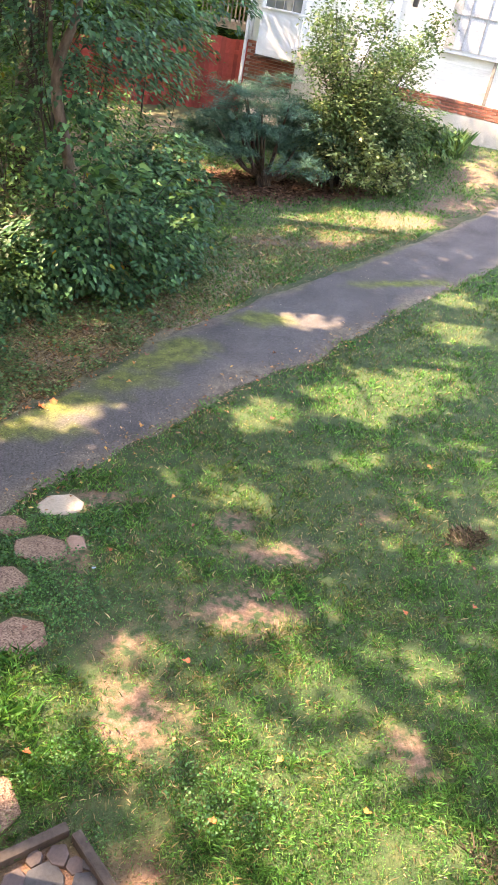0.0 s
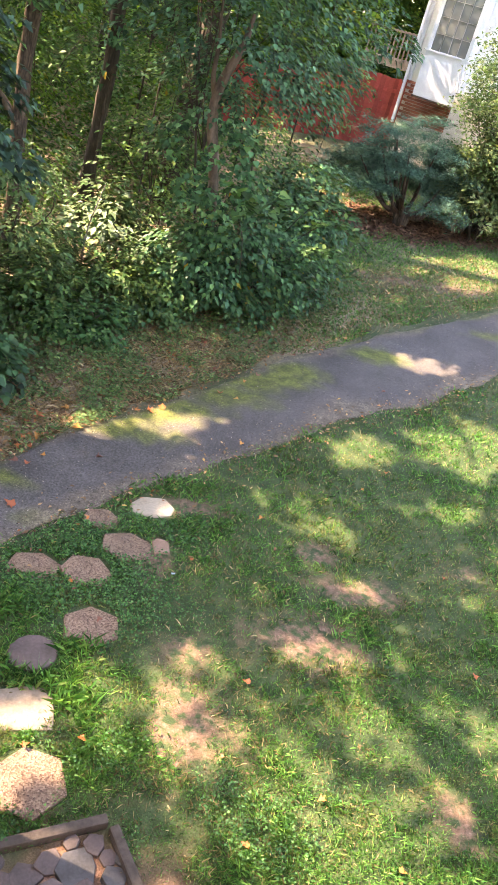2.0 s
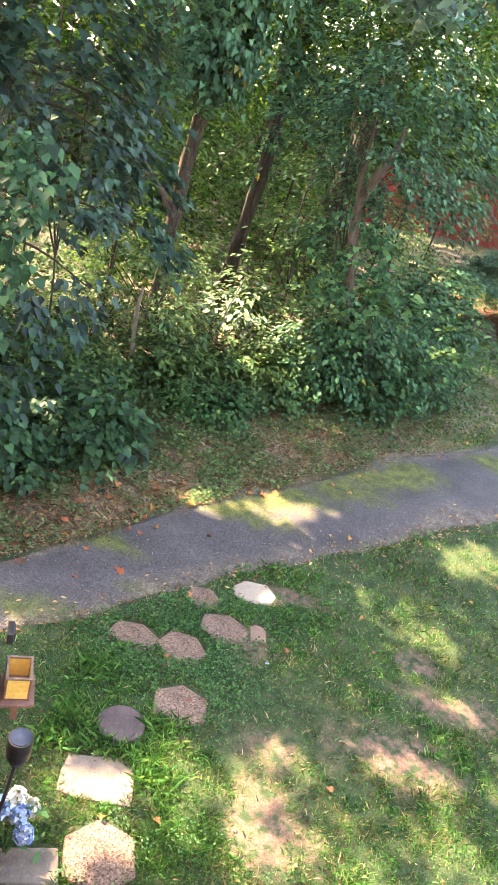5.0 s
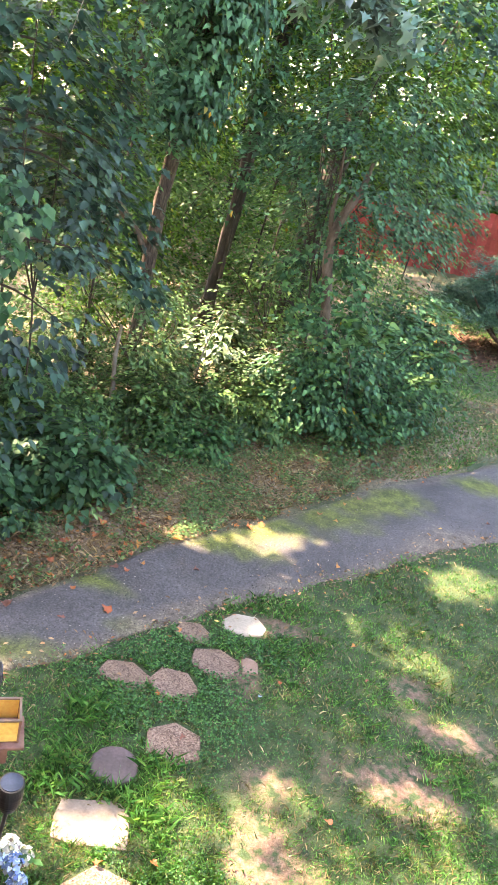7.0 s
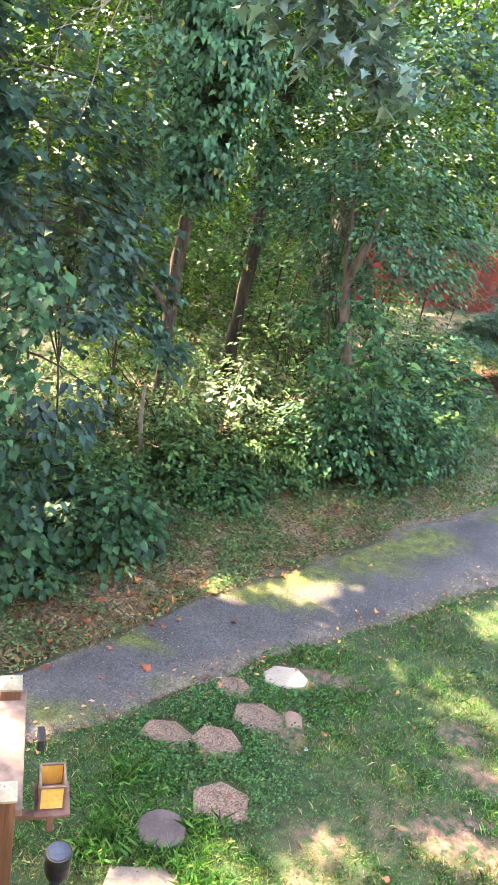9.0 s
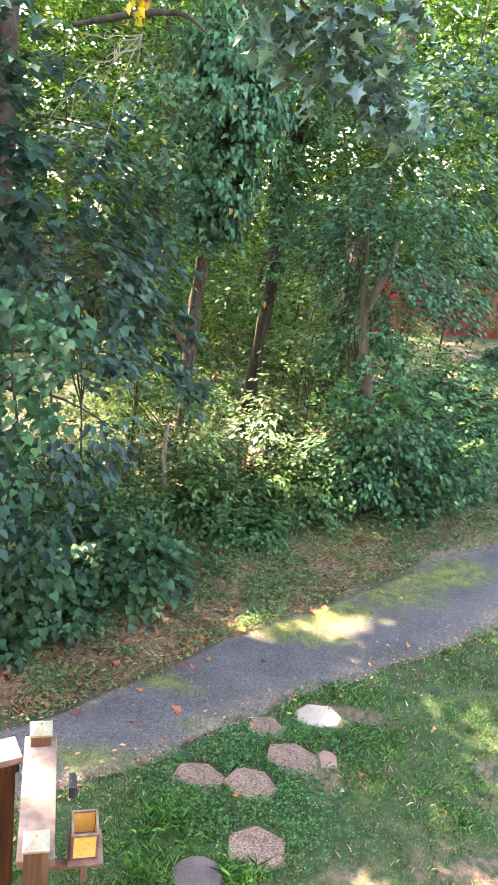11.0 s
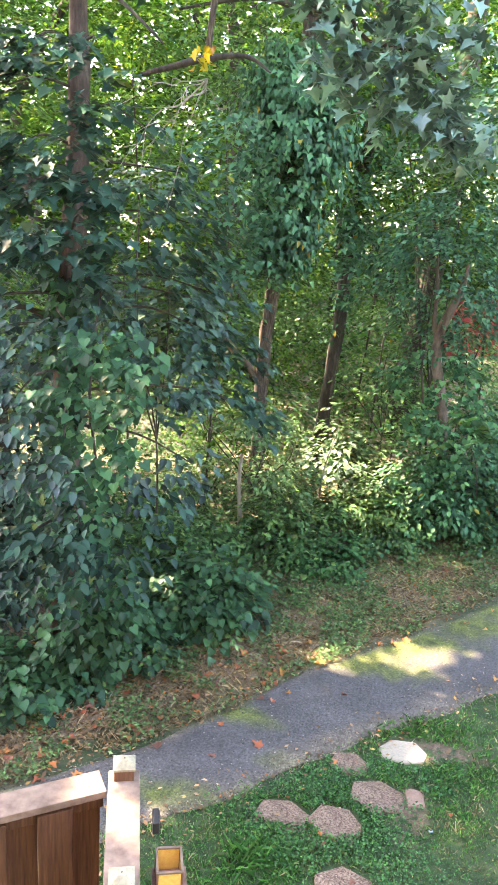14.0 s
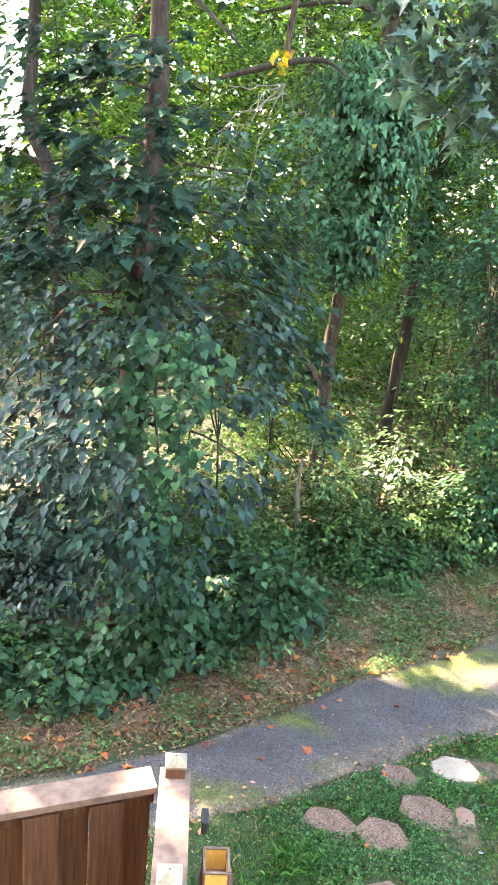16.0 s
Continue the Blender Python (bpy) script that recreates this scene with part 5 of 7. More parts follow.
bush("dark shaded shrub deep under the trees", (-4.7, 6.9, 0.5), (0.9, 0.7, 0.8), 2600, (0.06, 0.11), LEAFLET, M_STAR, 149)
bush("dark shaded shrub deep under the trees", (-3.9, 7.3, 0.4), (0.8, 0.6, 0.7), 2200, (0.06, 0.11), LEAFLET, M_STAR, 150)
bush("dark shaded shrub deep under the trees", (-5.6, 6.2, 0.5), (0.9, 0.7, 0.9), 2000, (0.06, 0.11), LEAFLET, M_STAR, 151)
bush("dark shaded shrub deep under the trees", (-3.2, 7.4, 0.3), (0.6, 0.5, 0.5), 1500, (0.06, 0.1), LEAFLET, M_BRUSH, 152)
bush("small fresh green shrub by the verge", (-1.75, 6.75, 0.08), (0.28, 0.2, 0.22), 420, (0.04, 0.08), OVAL, M_SPRIG, 148)


def build_fronds():
    rng = np.random.RandomState(99)
    f = thing("leafy_shoot", "pale large-leaved shoot in front of the forked tree", "plant")
    tube("stem", [(0.9, 9.9, 0.6), (0.75, 9.5, 1.5), (0.4, 9.36, 2.0)], [0.006, 0.005, 0.003], M_BARK, f, 6, 0.1, 1)
    p = np.array((0.5, 9.36, 2.0)) + rng.normal(size=(16, 3)) * (0.16, 0.05, 0.07)
    crown(f, p, rng.uniform(0.12, 0.18, 16), HEART, M_CLOVER, rng, 1.0, 0.3, "foliage")
    p = np.array((0.9, 9.36, 1.85)) + rng.normal(size=(40, 3)) * (0.22, 0.08, 0.12)
    crown(f, p, rng.uniform(0.12, 0.18, 40), HEART, M_BRUSH, rng, 0.9, 0.5, "foliage")
    for k, (a, b, c) in enumerate([((1.5, 10.5, 1.2), (2.0, 10.25, 1.7), (2.65, 10.1, 1.35)), ((1.4, 10.6, 1.3), (1.8, 10.6, 1.85), (2.3, 10.6, 1.7)), ((1.5, 10.4, 1.0), (1.9, 10.0, 1.35), (2.35, 9.8, 1.05))]):
        g = thing("arching_frond", "arching compound-leaved sumac frond", "plant", group="sumac fronds")
        tube("stem", [a, b, c], [0.006, 0.005, 0.003], M_BARK, g, 6, 0.1, k)
        t = np.repeat(np.linspace(0.25, 1, 30), 4)[:, None]
        line = (1 - t) ** 2 * np.array(a) + 2 * t * (1 - t) * (2 * np.array(b) - 0.5 * (np.array(a) + np.array(c))) + t**2 * np.array(c)
        p = line + rng.normal(size=line.shape) * (0.05, 0.08, 0.02)
        crown(g, p, rng.uniform(0.1, 0.15, len(p)), OVAL, M_BRUSH, rng, 1.2, 0.4, "foliage")


build_fronds()
sprig = thing("young_shoot", "sunlit pale-leaved shoot rising from the undergrowth", "plant")
tube("stem", [(-1.2, 10.1, 0.1), (-1.2, 10.1, 0.8), (-1.03, 10.1, 1.55)], [0.015, 0.012, 0.005], M_TWIG, sprig, 6, 0.1, 5)
srng = np.random.RandomState(101)
boughs(sprig, srng, [(-1.08, 10.61, 1.23, 0.18, 0.22), (-1.1, 10.42, 0.97, 0.18, 0.15), (-1.32, 10.35, 0.82, 0.15, 0.11), (-0.81, 10.3, 0.82, 0.28, 0.16), (-0.53, 10.2, 0.75, 0.24, 0.13), (-1.44, 10.4, 0.99, 0.08, 0.1)],
       lambda z: (-1.05, 10.7, z - 0.1), M_PALE, LEAFLET, (0.1, 0.17), 8, 0.26, 70, (0, -0.4, 0), 0.3, 0.1, "foliage")
thicket = thing("thicket", "broad-leaved vines smothering the foot of the forked tree", "vine thicket")
for k, (x, y, h) in enumerate([(0.3, 10.15, 1.9), (0.8, 10.2, 1.4), (1.5, 10.3, 1.0), (0.2, 9.9, 0.9)]):
    tube("stem", [(x, y, 0), (x + 0.05, y - 0.05, 0.5 * h), (x - 0.05, y, h)], [0.015, 0.012, 0.006], M_BARK, thicket, 6, 0.2, k)
trng = np.random.RandomState(45)
boughs(thicket, trng, [(-0.25, 10.41, 2.43, 0.27, 0.34), (0.4, 10.18, 2.31, 0.22, 0.34), (0.14, 10.02, 1.97, 0.3, 0.3), (0.81, 10.18, 1.93, 0.31, 0.26), (0.3, 9.99, 1.46, 0.38, 0.31), (0.81, 10.03, 1.32, 0.39, 0.28)],
       lambda z: (0.5, 10.5, z), M_THICKET, HEART, (0.065, 0.11), 8, 0.2, 170, (0, -0.8, 0.1), 0.2, -0.6, "foliage")
boughs(thicket, trng, [(1.39, 10.25, 1.23, 0.35, 0.27), (1.14, 9.98, 0.92, 0.47, 0.28), (0.46, 9.79, 0.82, 0.38, 0.28), (0.05, 9.71, 0.58, 0.34, 0.26), (1.59, 10.07, 0.75, 0.35, 0.24), (0.86, 9.85, 0.48, 0.47, 0.22), (1.85, 10.34, 1.05, 0.24, 0.24), (-0.11, 9.49, 0.29, 0.3, 0.18), (-0.45, 9.32, 0.19, 0.26, 0.17)],
       lambda z: (0.7, 10.6, z - 0.1), M_THICKET, OVATE, (0.06, 0.115), 8, 0.22, 210, (0, -0.5, 0), 0.35, 0.0, "foliage")

grng = np.random.RandomState(46)
for rows, mat, label in (([(-2.18, 10.09, 0.5, 0.33, 0.41), (-2.74, 10.46, 0.69, 0.34, 0.51), (-2.77, 9.43, 0.32, 0.31, 0.39)], M_SHRUB, "sunlit small-leaved shrub between the trunks"),
                         ([(-1.58, 10.05, 0.4, 0.4, 0.32), (-1.07, 10.0, 0.37, 0.4, 0.27), (-0.22, 10.21, 0.5, 0.32, 0.21), (-0.16, 10.73, 0.79, 0.25, 0.17)], M_SPRIG, "fresh green shrub in a sunny glade"),
                         ([(-2.18, 11.26, 0.79, 0.36, 0.44), (-1.84, 11.61, 1.06, 0.36, 0.36), (-2.95, 11.6, 1.08, 0.37, 0.46), (-3.41, 10.53, 1.2, 0.34, 0.51), (-3.9, 11.2, 1.0, 0.4, 0.5), (-4.6, 10.6, 1.1, 0.4, 0.5)], M_SHRUB, "tall sunlit shrub deep in the glade")):
    g = thing("shrub", label, "shrub")
    for k, (x, y, z, wide, tall) in enumerate(rows):
        tube("stem", [(x, y + 0.1, 0), (x + 0.04, y + 0.08, 0.6 * z), (x, y, z + 0.5 * tall)], [0.012, 0.01, 0.004], M_TWIG, g, 6, 0.2, k)
        boughs(g, grng, [(x, y, z, wide, tall)], lambda h: (x, y + 0.3, h - 0.1), mat, LEAFLET, (0.05, 0.095), 9, 0.2, 190, (0, -0.3, 0), 0.3, 0.1, "foliage")
for x, y, z, wide, tall in [(-3.3, 10.1, 0.3, 0.5, 0.3), (-4.1, 10.8, 0.35, 0.6, 0.35), (-3.0, 9.5, 0.25, 0.4, 0.25), (-4.7, 11.5, 0.45, 0.6, 0.4), (-2.2, 9.5, 0.22, 0.35, 0.2), (-3.6, 9.2, 0.3, 0.4, 0.3), (-5.0, 10.0, 0.4, 0.6, 0.4)]:
    g = thing("shrub", "low leafy bush on the floor of the glade", "shrub")
    tube("stem", [(x, y + 0.1, -0.02), (x + 0.03, y + 0.05, 0.5 * z), (x, y, z + 0.4 * tall)], [0.01, 0.008, 0.003], M_TWIG, g, 6, 0.2, 3)
    boughs(g, grng, [(x, y, z, wide, tall)], lambda h: (x, y + 0.2, h - 0.1), M_BRUSH, OVATE, (0.05, 0.09), 9, 0.2, 190, (0, -0.3, 0), 0.3, 0.1, "foliage")
rear = thing("shrub", "dark leafy shrubs crowding in deep shade behind the trunk", "shrub")
for k, (x, y, h) in enumerate([(-4.0, 7.2, 1.5), (-3.5, 6.9, 1.2), (-4.6, 6.9, 1.6)]):
    tube("stem", [(x, y, 0), (x + 0.05, y, 0.5 * h), (x - 0.05, y, h)], [0.02, 0.014, 0.006], M_BARK, rear, 6, 0.2, k)
# Dark leaf colour adds to the shade of the recess behind the trunk.
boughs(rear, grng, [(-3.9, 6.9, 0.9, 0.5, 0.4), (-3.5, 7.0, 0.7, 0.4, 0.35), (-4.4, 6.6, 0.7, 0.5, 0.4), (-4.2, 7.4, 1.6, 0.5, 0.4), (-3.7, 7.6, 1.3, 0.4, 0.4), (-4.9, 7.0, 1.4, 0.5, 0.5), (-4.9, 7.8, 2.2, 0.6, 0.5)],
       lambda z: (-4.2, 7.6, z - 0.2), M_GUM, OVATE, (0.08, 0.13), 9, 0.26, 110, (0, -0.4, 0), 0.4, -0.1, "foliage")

# ---- saplings and hanging branches between the trunks ----
def sapling(place, height, spread, n, size, template, mat, seed, label, foot=0.35, bark=None):
    rng = np.random.RandomState(seed)
    t = tree(label)
    x, y = place
    z0 = float(ground_z(x, y))
    lean = rng.normal(size=2) * 0.06 * height
    line = [(x, y, z0 - 0.05), (x + 0.3 * lean[0] + rng.normal() * 0.05, y + 0.3 * lean[1], z0 + height * 0.35), (x + 0.6 * lean[0] + rng.normal() * 0.12, y + 0.5 * lean[1], z0 + height * 0.65), (x + lean[0], y + lean[1], z0 + height)]
    tube("trunk", line, np.array((0.003, 0.0024, 0.0018, 0.0008)) * height, bark or M_BARK, t, 8, 0.2, seed)
    mid = np.array(line[1])
    tips = [mid + (rng.normal() * spread * 0.7, rng.normal() * spread * 0.7, rng.uniform(0.2, 0.6) * height) for _ in range(4)]
    twigs(t, [mid] * 4, tips, M_BARK, rng, 0.011)
    cl = column(rng, max(14, n // 70), [(x, y, z0 + foot * height), (x + 0.5 * lean[0], y, z0 + 0.65 * height), (x + lean[0], y + lean[1], z0 + height)], [spread * 0.7, spread, spread * 0.6])
    cl = np.repeat(cl, max(1, n // 9 // len(cl)), 0)
    cl = cl + rng.normal(size=cl.shape) * (0.2, 0.2, 0.1)
    away = cl - np.array((x, y, 0)) - (0, 0, 1) * cl
    away /= np.linalg.norm(away, axis=1, keepdims=True) + 1e-6
    p, along, facing = sprays(rng, cl, away + np.array((0.1, -0.3, 0)), 9, 2.6 * 0.5 * sum(size), 0.35, -0.15)
    p[:, 2] = np.maximum(p[:, 2], ground_z(p[:, 0], p[:, 1]) + 0.05)
    crown(t, p, rng.uniform(*size, len(p)), template, mat, rng, 0.6, 0.45, "crown", facing, along)
    return tagged(t, group="young woodland trees")


def bare_pole(label, pts, radii, mat, seed):
    t = tree(label)
    tube("trunk", pts, radii, mat, t, 9, 0.2, seed)


bare_pole("slim pale dead sapling pole in the undergrowth", [(-2.09, 9.03, 0), (-2.1, 9.03, 0.4), (-2.14, 9.02, 0.9), (-2.12, 9.0, 1.3)], [0.035, 0.032, 0.028, 0.02], M_TWIG, 96)
bare_pole("dark bare trunk at the wood's edge", [(-4.4, 7.3, -0.1), (-4.5, 7.2, 2.5), (-4.57, 7.15, 3.81), (-4.65, 7.1, 4.47), (-4.81, 6.99, 4.98), (-4.77, 7.02, 5.7), (-4.7, 7.0, 8.0)], [0.12, 0.1, 0.085, 0.08, 0.07, 0.06, 0.04], M_BARK, 97)
DIM = "young woodland tree with dark green leaves"
LIT = "young woodland tree with sunlit yellow-green leaves"
SAPLINGS = [(-2.95, 8.2, 4.6, 0.7, 2600, M_STAR, 0.45), (-3.9, 9.6, 6.0, 1.2, 3600, M_BRUSH, 0.2), (-5.2, 8.2, 6.5, 1.3, 4200, M_BRUSH, 0.05),
             (-5.0, 11.5, 7.0, 1.5, 4200, M_WOOD_LEAF, 0.2), (-3.4, 12.6, 7.5, 1.3, 4200, M_WOOD_LEAF, 0.2), (-2.6, 13.6, 4.0, 1.2, 3400, M_WOOD_LEAF, 0.05),
             (-0.4, 13.2, 6.5, 1.3, 4600, M_BRUSH, 0.15), (0.6, 12.4, 4.6, 0.9, 3000, M_BRUSH, 0.15), (1.1, 13.8, 7.0, 1.3, 4200, M_WOOD_LEAF, 0.35),
             (-1.3, 15.0, 7.5, 1.5, 4600, M_BRUSH, 0.05), (-0.5, 11.2, 3.0, 0.6, 1300, M_BRUSH, 0.2), (-2.9, 10.4, 2.4, 0.6, 1500, M_WOOD_LEAF, 0.05)]
SAPLINGS += [(-1.95, 9.5, 1.9, 0.5, 1200, M_SHRUB, 0.05), (-2.9, 11.3, 1.6, 0.8, 1800, M_WOOD_LEAF, 0.0), (1.7, 15.5, 7.0, 1.2, 3800, M_BRUSH, 0.35),
             (-6.5, 6.5, 6.0, 1.3, 3600, M_BRUSH, 0.05), (-0.8, 13.0, 6.2, 0.9, 2400, M_IVY, 0.5), (0.1, 11.6, 5.0, 0.9, 2600, M_IVY, 0.35),
             (-2.7, 9.4, 5.6, 0.6, 1700, M_BRUSH, 0.55), (0.38, 10.7, 6.2, 0.8, 2200, M_IVY, 0.62), (-4.6, 6.7, 4.0, 0.9, 2600, M_STAR, 0.1),
             (-10.0, 9.5, 8.0, 1.6, 4200, M_WOOD_LEAF, 0.05), (1.5, 17.0, 2.6, 0.8, 1300, M_BRUSH, 0.3), (2.6, 18.0, 2.4, 0.7, 700, M_BRUSH, 0.4)]
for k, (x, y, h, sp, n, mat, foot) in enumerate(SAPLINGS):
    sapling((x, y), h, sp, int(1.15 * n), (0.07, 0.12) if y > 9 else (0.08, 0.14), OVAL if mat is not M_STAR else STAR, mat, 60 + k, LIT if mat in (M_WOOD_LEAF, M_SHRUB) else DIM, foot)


# ---- distant woods ----
def build_woods():
    rng = np.random.RandomState(12)

    def open_view(p):
        """True where nothing stands between the deck and the neighbour's fence and house."""
        side = p[:, 0] / np.maximum(p[:, 1], 1)
        low = p[:, 2] < 4.2 - 0.05 * p[:, 1]
        return ~(((side > 0.02) & low & (p[:, 1] > 14)) | ((side > 0.19) & (p[:, 1] > 13)))

    n = 2000
    c = np.c_[rng.uniform(-22, 7.0, n), rng.uniform(14.5, 31, n), 12.5 * rng.rand(n) ** 0.75]
    p = clumps(rng, 150000, c, 0.5, 0.5)
    lane = (p[:, 0] / p[:, 1] < -0.675) & (p[:, 0] / p[:, 1] > -0.76) & (p[:, 2] > 4.6 + 0.02 * p[:, 1])
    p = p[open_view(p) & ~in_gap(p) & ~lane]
    p[:, 2] = np.maximum(p[:, 2], ground_z(p[:, 0], p[:, 1]) + 0.05)
    size = rng.uniform(0.12, 0.22, len(p))
    tagged(new("far_woods", leaf_mesh("far_woods", p, size, OVAL, M_WOOD_LEAF, rng, 0.7, 0.3)), "dense sunlit deciduous woods behind the yard", "woods", kind="stuff")
    p = clumps(rng, 11000, np.c_[rng.uniform(1.5, 7.5, 130), rng.uniform(28, 32, 130), rng.uniform(2.0, 9.5, 130)], 0.5, 0.6)
    tagged(new("far_woods", leaf_mesh("far_woods", p, rng.uniform(0.14, 0.26, len(p)), OVAL, M_WOOD_LEAF, rng, 0.7, 0.3)), "sunlit trees behind the neighbour's deck", "woods", kind="stuff")
    c = np.c_[rng.uniform(-16, 1.0, 500), rng.uniform(13.5, 24, 500), rng.uniform(0.1, 2.6, 500)]
    p = clumps(rng, 52000, c, 0.36, 0.6)
    p = p[p[:, 0] / p[:, 1] < 0.02]
    p[:, 2] = np.maximum(p[:, 2], ground_z(p[:, 0], p[:, 1]) + 0.03)
    tagged(new("brushwood", leaf_mesh("brushwood", p, rng.uniform(0.09, 0.16, len(p)), OVAL, M_BRUSH, rng, 0.7, 0.3)), "thick green brushwood deep in the woods", "brushwood", kind="stuff")
    for k in range(7):
        x, y = rng.uniform(-12, -0.5), rng.uniform(17, 25)
        t = tree("straight woodland tree trunk among leaves")
        h = rng.uniform(9, 13)
        tube("trunk", [(x, y, -0.1), (x + rng.normal() * 0.2, y, h / 3), (x + rng.normal() * 0.5, y, h * 0.66), (x + rng.normal() * 0.8, y, h)], [0.2, 0.17, 0.14, 0.07], M_BARK, t, 9, 0.25, k)
        tagged(t, group="woodland trees")
    t = tree("stout shadowed tree trunk behind the thicket")
    tube("trunk", [(-0.35, 14.6, -0.1), (-0.3, 14.6, 1.6), (-0.1, 14.6, 3.4), (0.0, 14.6, 5.0), (0.1, 14.7, 9.0)], [0.27, 0.24, 0.21, 0.2, 0.12], M_BARK, t, 12, 0.2, 77)
    c = np.c_[rng.uniform(-14, 2.5, 420), rng.uniform(7.5, 19, 420), np.zeros(420)]
    c = c[beyond(c[:, 0], c[:, 1], WOODS) > 0.5]
    c[:, 2] = ground_z(c[:, 0], c[:, 1]) + rng.uniform(0.1, 0.8, len(c)) * np.clip((c[:, 1] - 7) / 4, 0.3, 1.4)
    p = clumps(rng, 42000, c, 0.35, 0.6)
    p = p[beyond(p[:, 0], p[:, 1], WOODS) > 0.1]
    p[:, 2] = np.maximum(p[:, 2], ground_z(p[:, 0], p[:, 1]) + 0.02)
    tagged(new("undergrowth", leaf_mesh("undergrowth", p, rng.uniform(0.045, 0.1, len(p)), OVAL, M_BRUSH, rng, 0.8, 0.2)), "leafy green undergrowth on the woodland floor", "undergrowth", kind="stuff")
    n = 60000
    p = np.c_[rng.uniform(-6.5, 2.8, n), rng.uniform(2.5, 14, n), np.zeros(n)]
    off = beyond(p[:, 0], p[:, 1], WOODS) + 0.2 * wav(p[:, 0], p[:, 1], 4, 71)
    p = p[(off > -0.3) & (off < 0.75) & (rng.rand(n) < 0.75 + 0.4 * wav(p[:, 0], p[:, 1], 7, 72))]
    tall = 0.12 + 0.3 * np.clip(0.4 + wav(p[:, 0], p[:, 1], 5, 73), 0, 1.2)
    p[:, 2] = ground_z(p[:, 0], p[:, 1]) + 0.02 + tall * rng.rand(len(p)) ** 0.6
    tagged(new("ground_cover", leaf_mesh("ground_cover", p, rng.uniform(0.045, 0.085, len(p)), LEAFLET, M_BRUSH, rng, 0.9, 0.2)), "low leafy ground cover along the wood's edge", "ground cover", kind="stuff")
    n = 2600
    a, r = np.where(rng.rand(n) < 0.55, rng.uniform(-0.95, 0.75, n), rng.uniform(0, 2 * np.pi, n)), rng.uniform(31, 46, n)
    c = np.c_[r * np.sin(a), r * np.cos(a), 24 * rng.rand(n) ** 1.3]
    p = clumps(rng, 66000, c, 1.4, 0.8)
    p = p[~((p[:, 1] > 0) & (p[:, 0] / np.maximum(p[:, 1], 1) < -0.675) & (p[:, 0] / np.maximum(p[:, 1], 1) > -0.76) & (p[:, 2] > 5.6))]
    tagged(new("tree_belt", leaf_mesh("tree_belt", p, rng.uniform(0.75, 1.25, len(p)), OVAL, M_WOOD_LEAF, rng, 0.7, 0.2)), "belt of distant green trees round the yards", "woods", kind="stuff")


build_woods()

def build_shade_canopy():
    """Crowns added above the view, unseen, to block the sun; their gaps shape the flecks."""
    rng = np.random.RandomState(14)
    for base, label in (((-8.5, 4.5), "unseen tree added to shade the yard and shape the sun flecks"), ((-11.0, 11.5), "unseen tree added to shade the yard and shape the sun flecks"), ((-9.0, 9.0), "unseen tree added to shade the yard and shape the sun flecks")):
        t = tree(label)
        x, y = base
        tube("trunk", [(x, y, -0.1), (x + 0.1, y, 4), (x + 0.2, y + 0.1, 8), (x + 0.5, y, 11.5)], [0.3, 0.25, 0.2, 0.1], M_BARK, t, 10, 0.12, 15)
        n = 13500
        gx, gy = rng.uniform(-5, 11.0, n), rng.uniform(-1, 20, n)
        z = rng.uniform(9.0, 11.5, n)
        # Extra leaves thicken the shade over the near tree and the path.
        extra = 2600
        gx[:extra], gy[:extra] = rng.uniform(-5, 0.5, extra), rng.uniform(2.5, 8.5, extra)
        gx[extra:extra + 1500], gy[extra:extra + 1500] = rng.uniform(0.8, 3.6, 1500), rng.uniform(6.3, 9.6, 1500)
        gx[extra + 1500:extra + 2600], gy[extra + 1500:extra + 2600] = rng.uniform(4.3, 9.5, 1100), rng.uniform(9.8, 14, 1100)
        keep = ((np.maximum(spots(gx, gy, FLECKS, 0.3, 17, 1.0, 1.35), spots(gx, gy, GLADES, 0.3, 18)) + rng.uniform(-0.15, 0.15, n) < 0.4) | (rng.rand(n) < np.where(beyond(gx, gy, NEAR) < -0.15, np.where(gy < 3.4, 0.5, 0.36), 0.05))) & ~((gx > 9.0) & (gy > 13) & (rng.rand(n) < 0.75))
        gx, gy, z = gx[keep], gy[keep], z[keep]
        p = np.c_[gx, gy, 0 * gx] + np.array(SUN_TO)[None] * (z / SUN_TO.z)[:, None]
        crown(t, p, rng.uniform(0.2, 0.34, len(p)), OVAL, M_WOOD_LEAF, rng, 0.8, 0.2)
        # Large leaves added high over the woods to dim the sky there.
        n = 2600
        p = np.c_[rng.uniform(-16, 3, n), rng.uniform(7, 26, n), rng.uniform(0, 3, n)]
        p = p[wav(p[:, 0], p[:, 1], 1.6, 75) > 0.55]
        p[:, 2] += 9.5 + 0.25 * p[:, 1]
        crown(t, p, rng.uniform(0.4, 0.7, len(p)), OVAL, M_WOOD_LEAF, rng, 0.9, 0.2)


build_shade_canopy()


def build_back_wall():
    """Unseen plain wall of the home behind the deck, added to block sky light."""
    me = bpy.data.meshes.new("wall_south")
    bm = box(bmesh.new(), (20, 0.25, 9.0), Matrix(), 0.01)
    bm.to_mesh(me)
    bm.free()
    me.materials.append(surface("tan_wall", [(0.3, (0.3, 0.26, 0.21)), (0.7, (0.38, 0.33, 0.27))], 3, 0.9, 40, 0.2, 0.003))
    ob = new("wall_south", me)
    ob.matrix_world = pose(0.5, -1.7, 4.4)
    tagged(ob, "unseen plain tan house wall added behind the deck to block the sky", "wall", kind="structure")


build_back_wall()


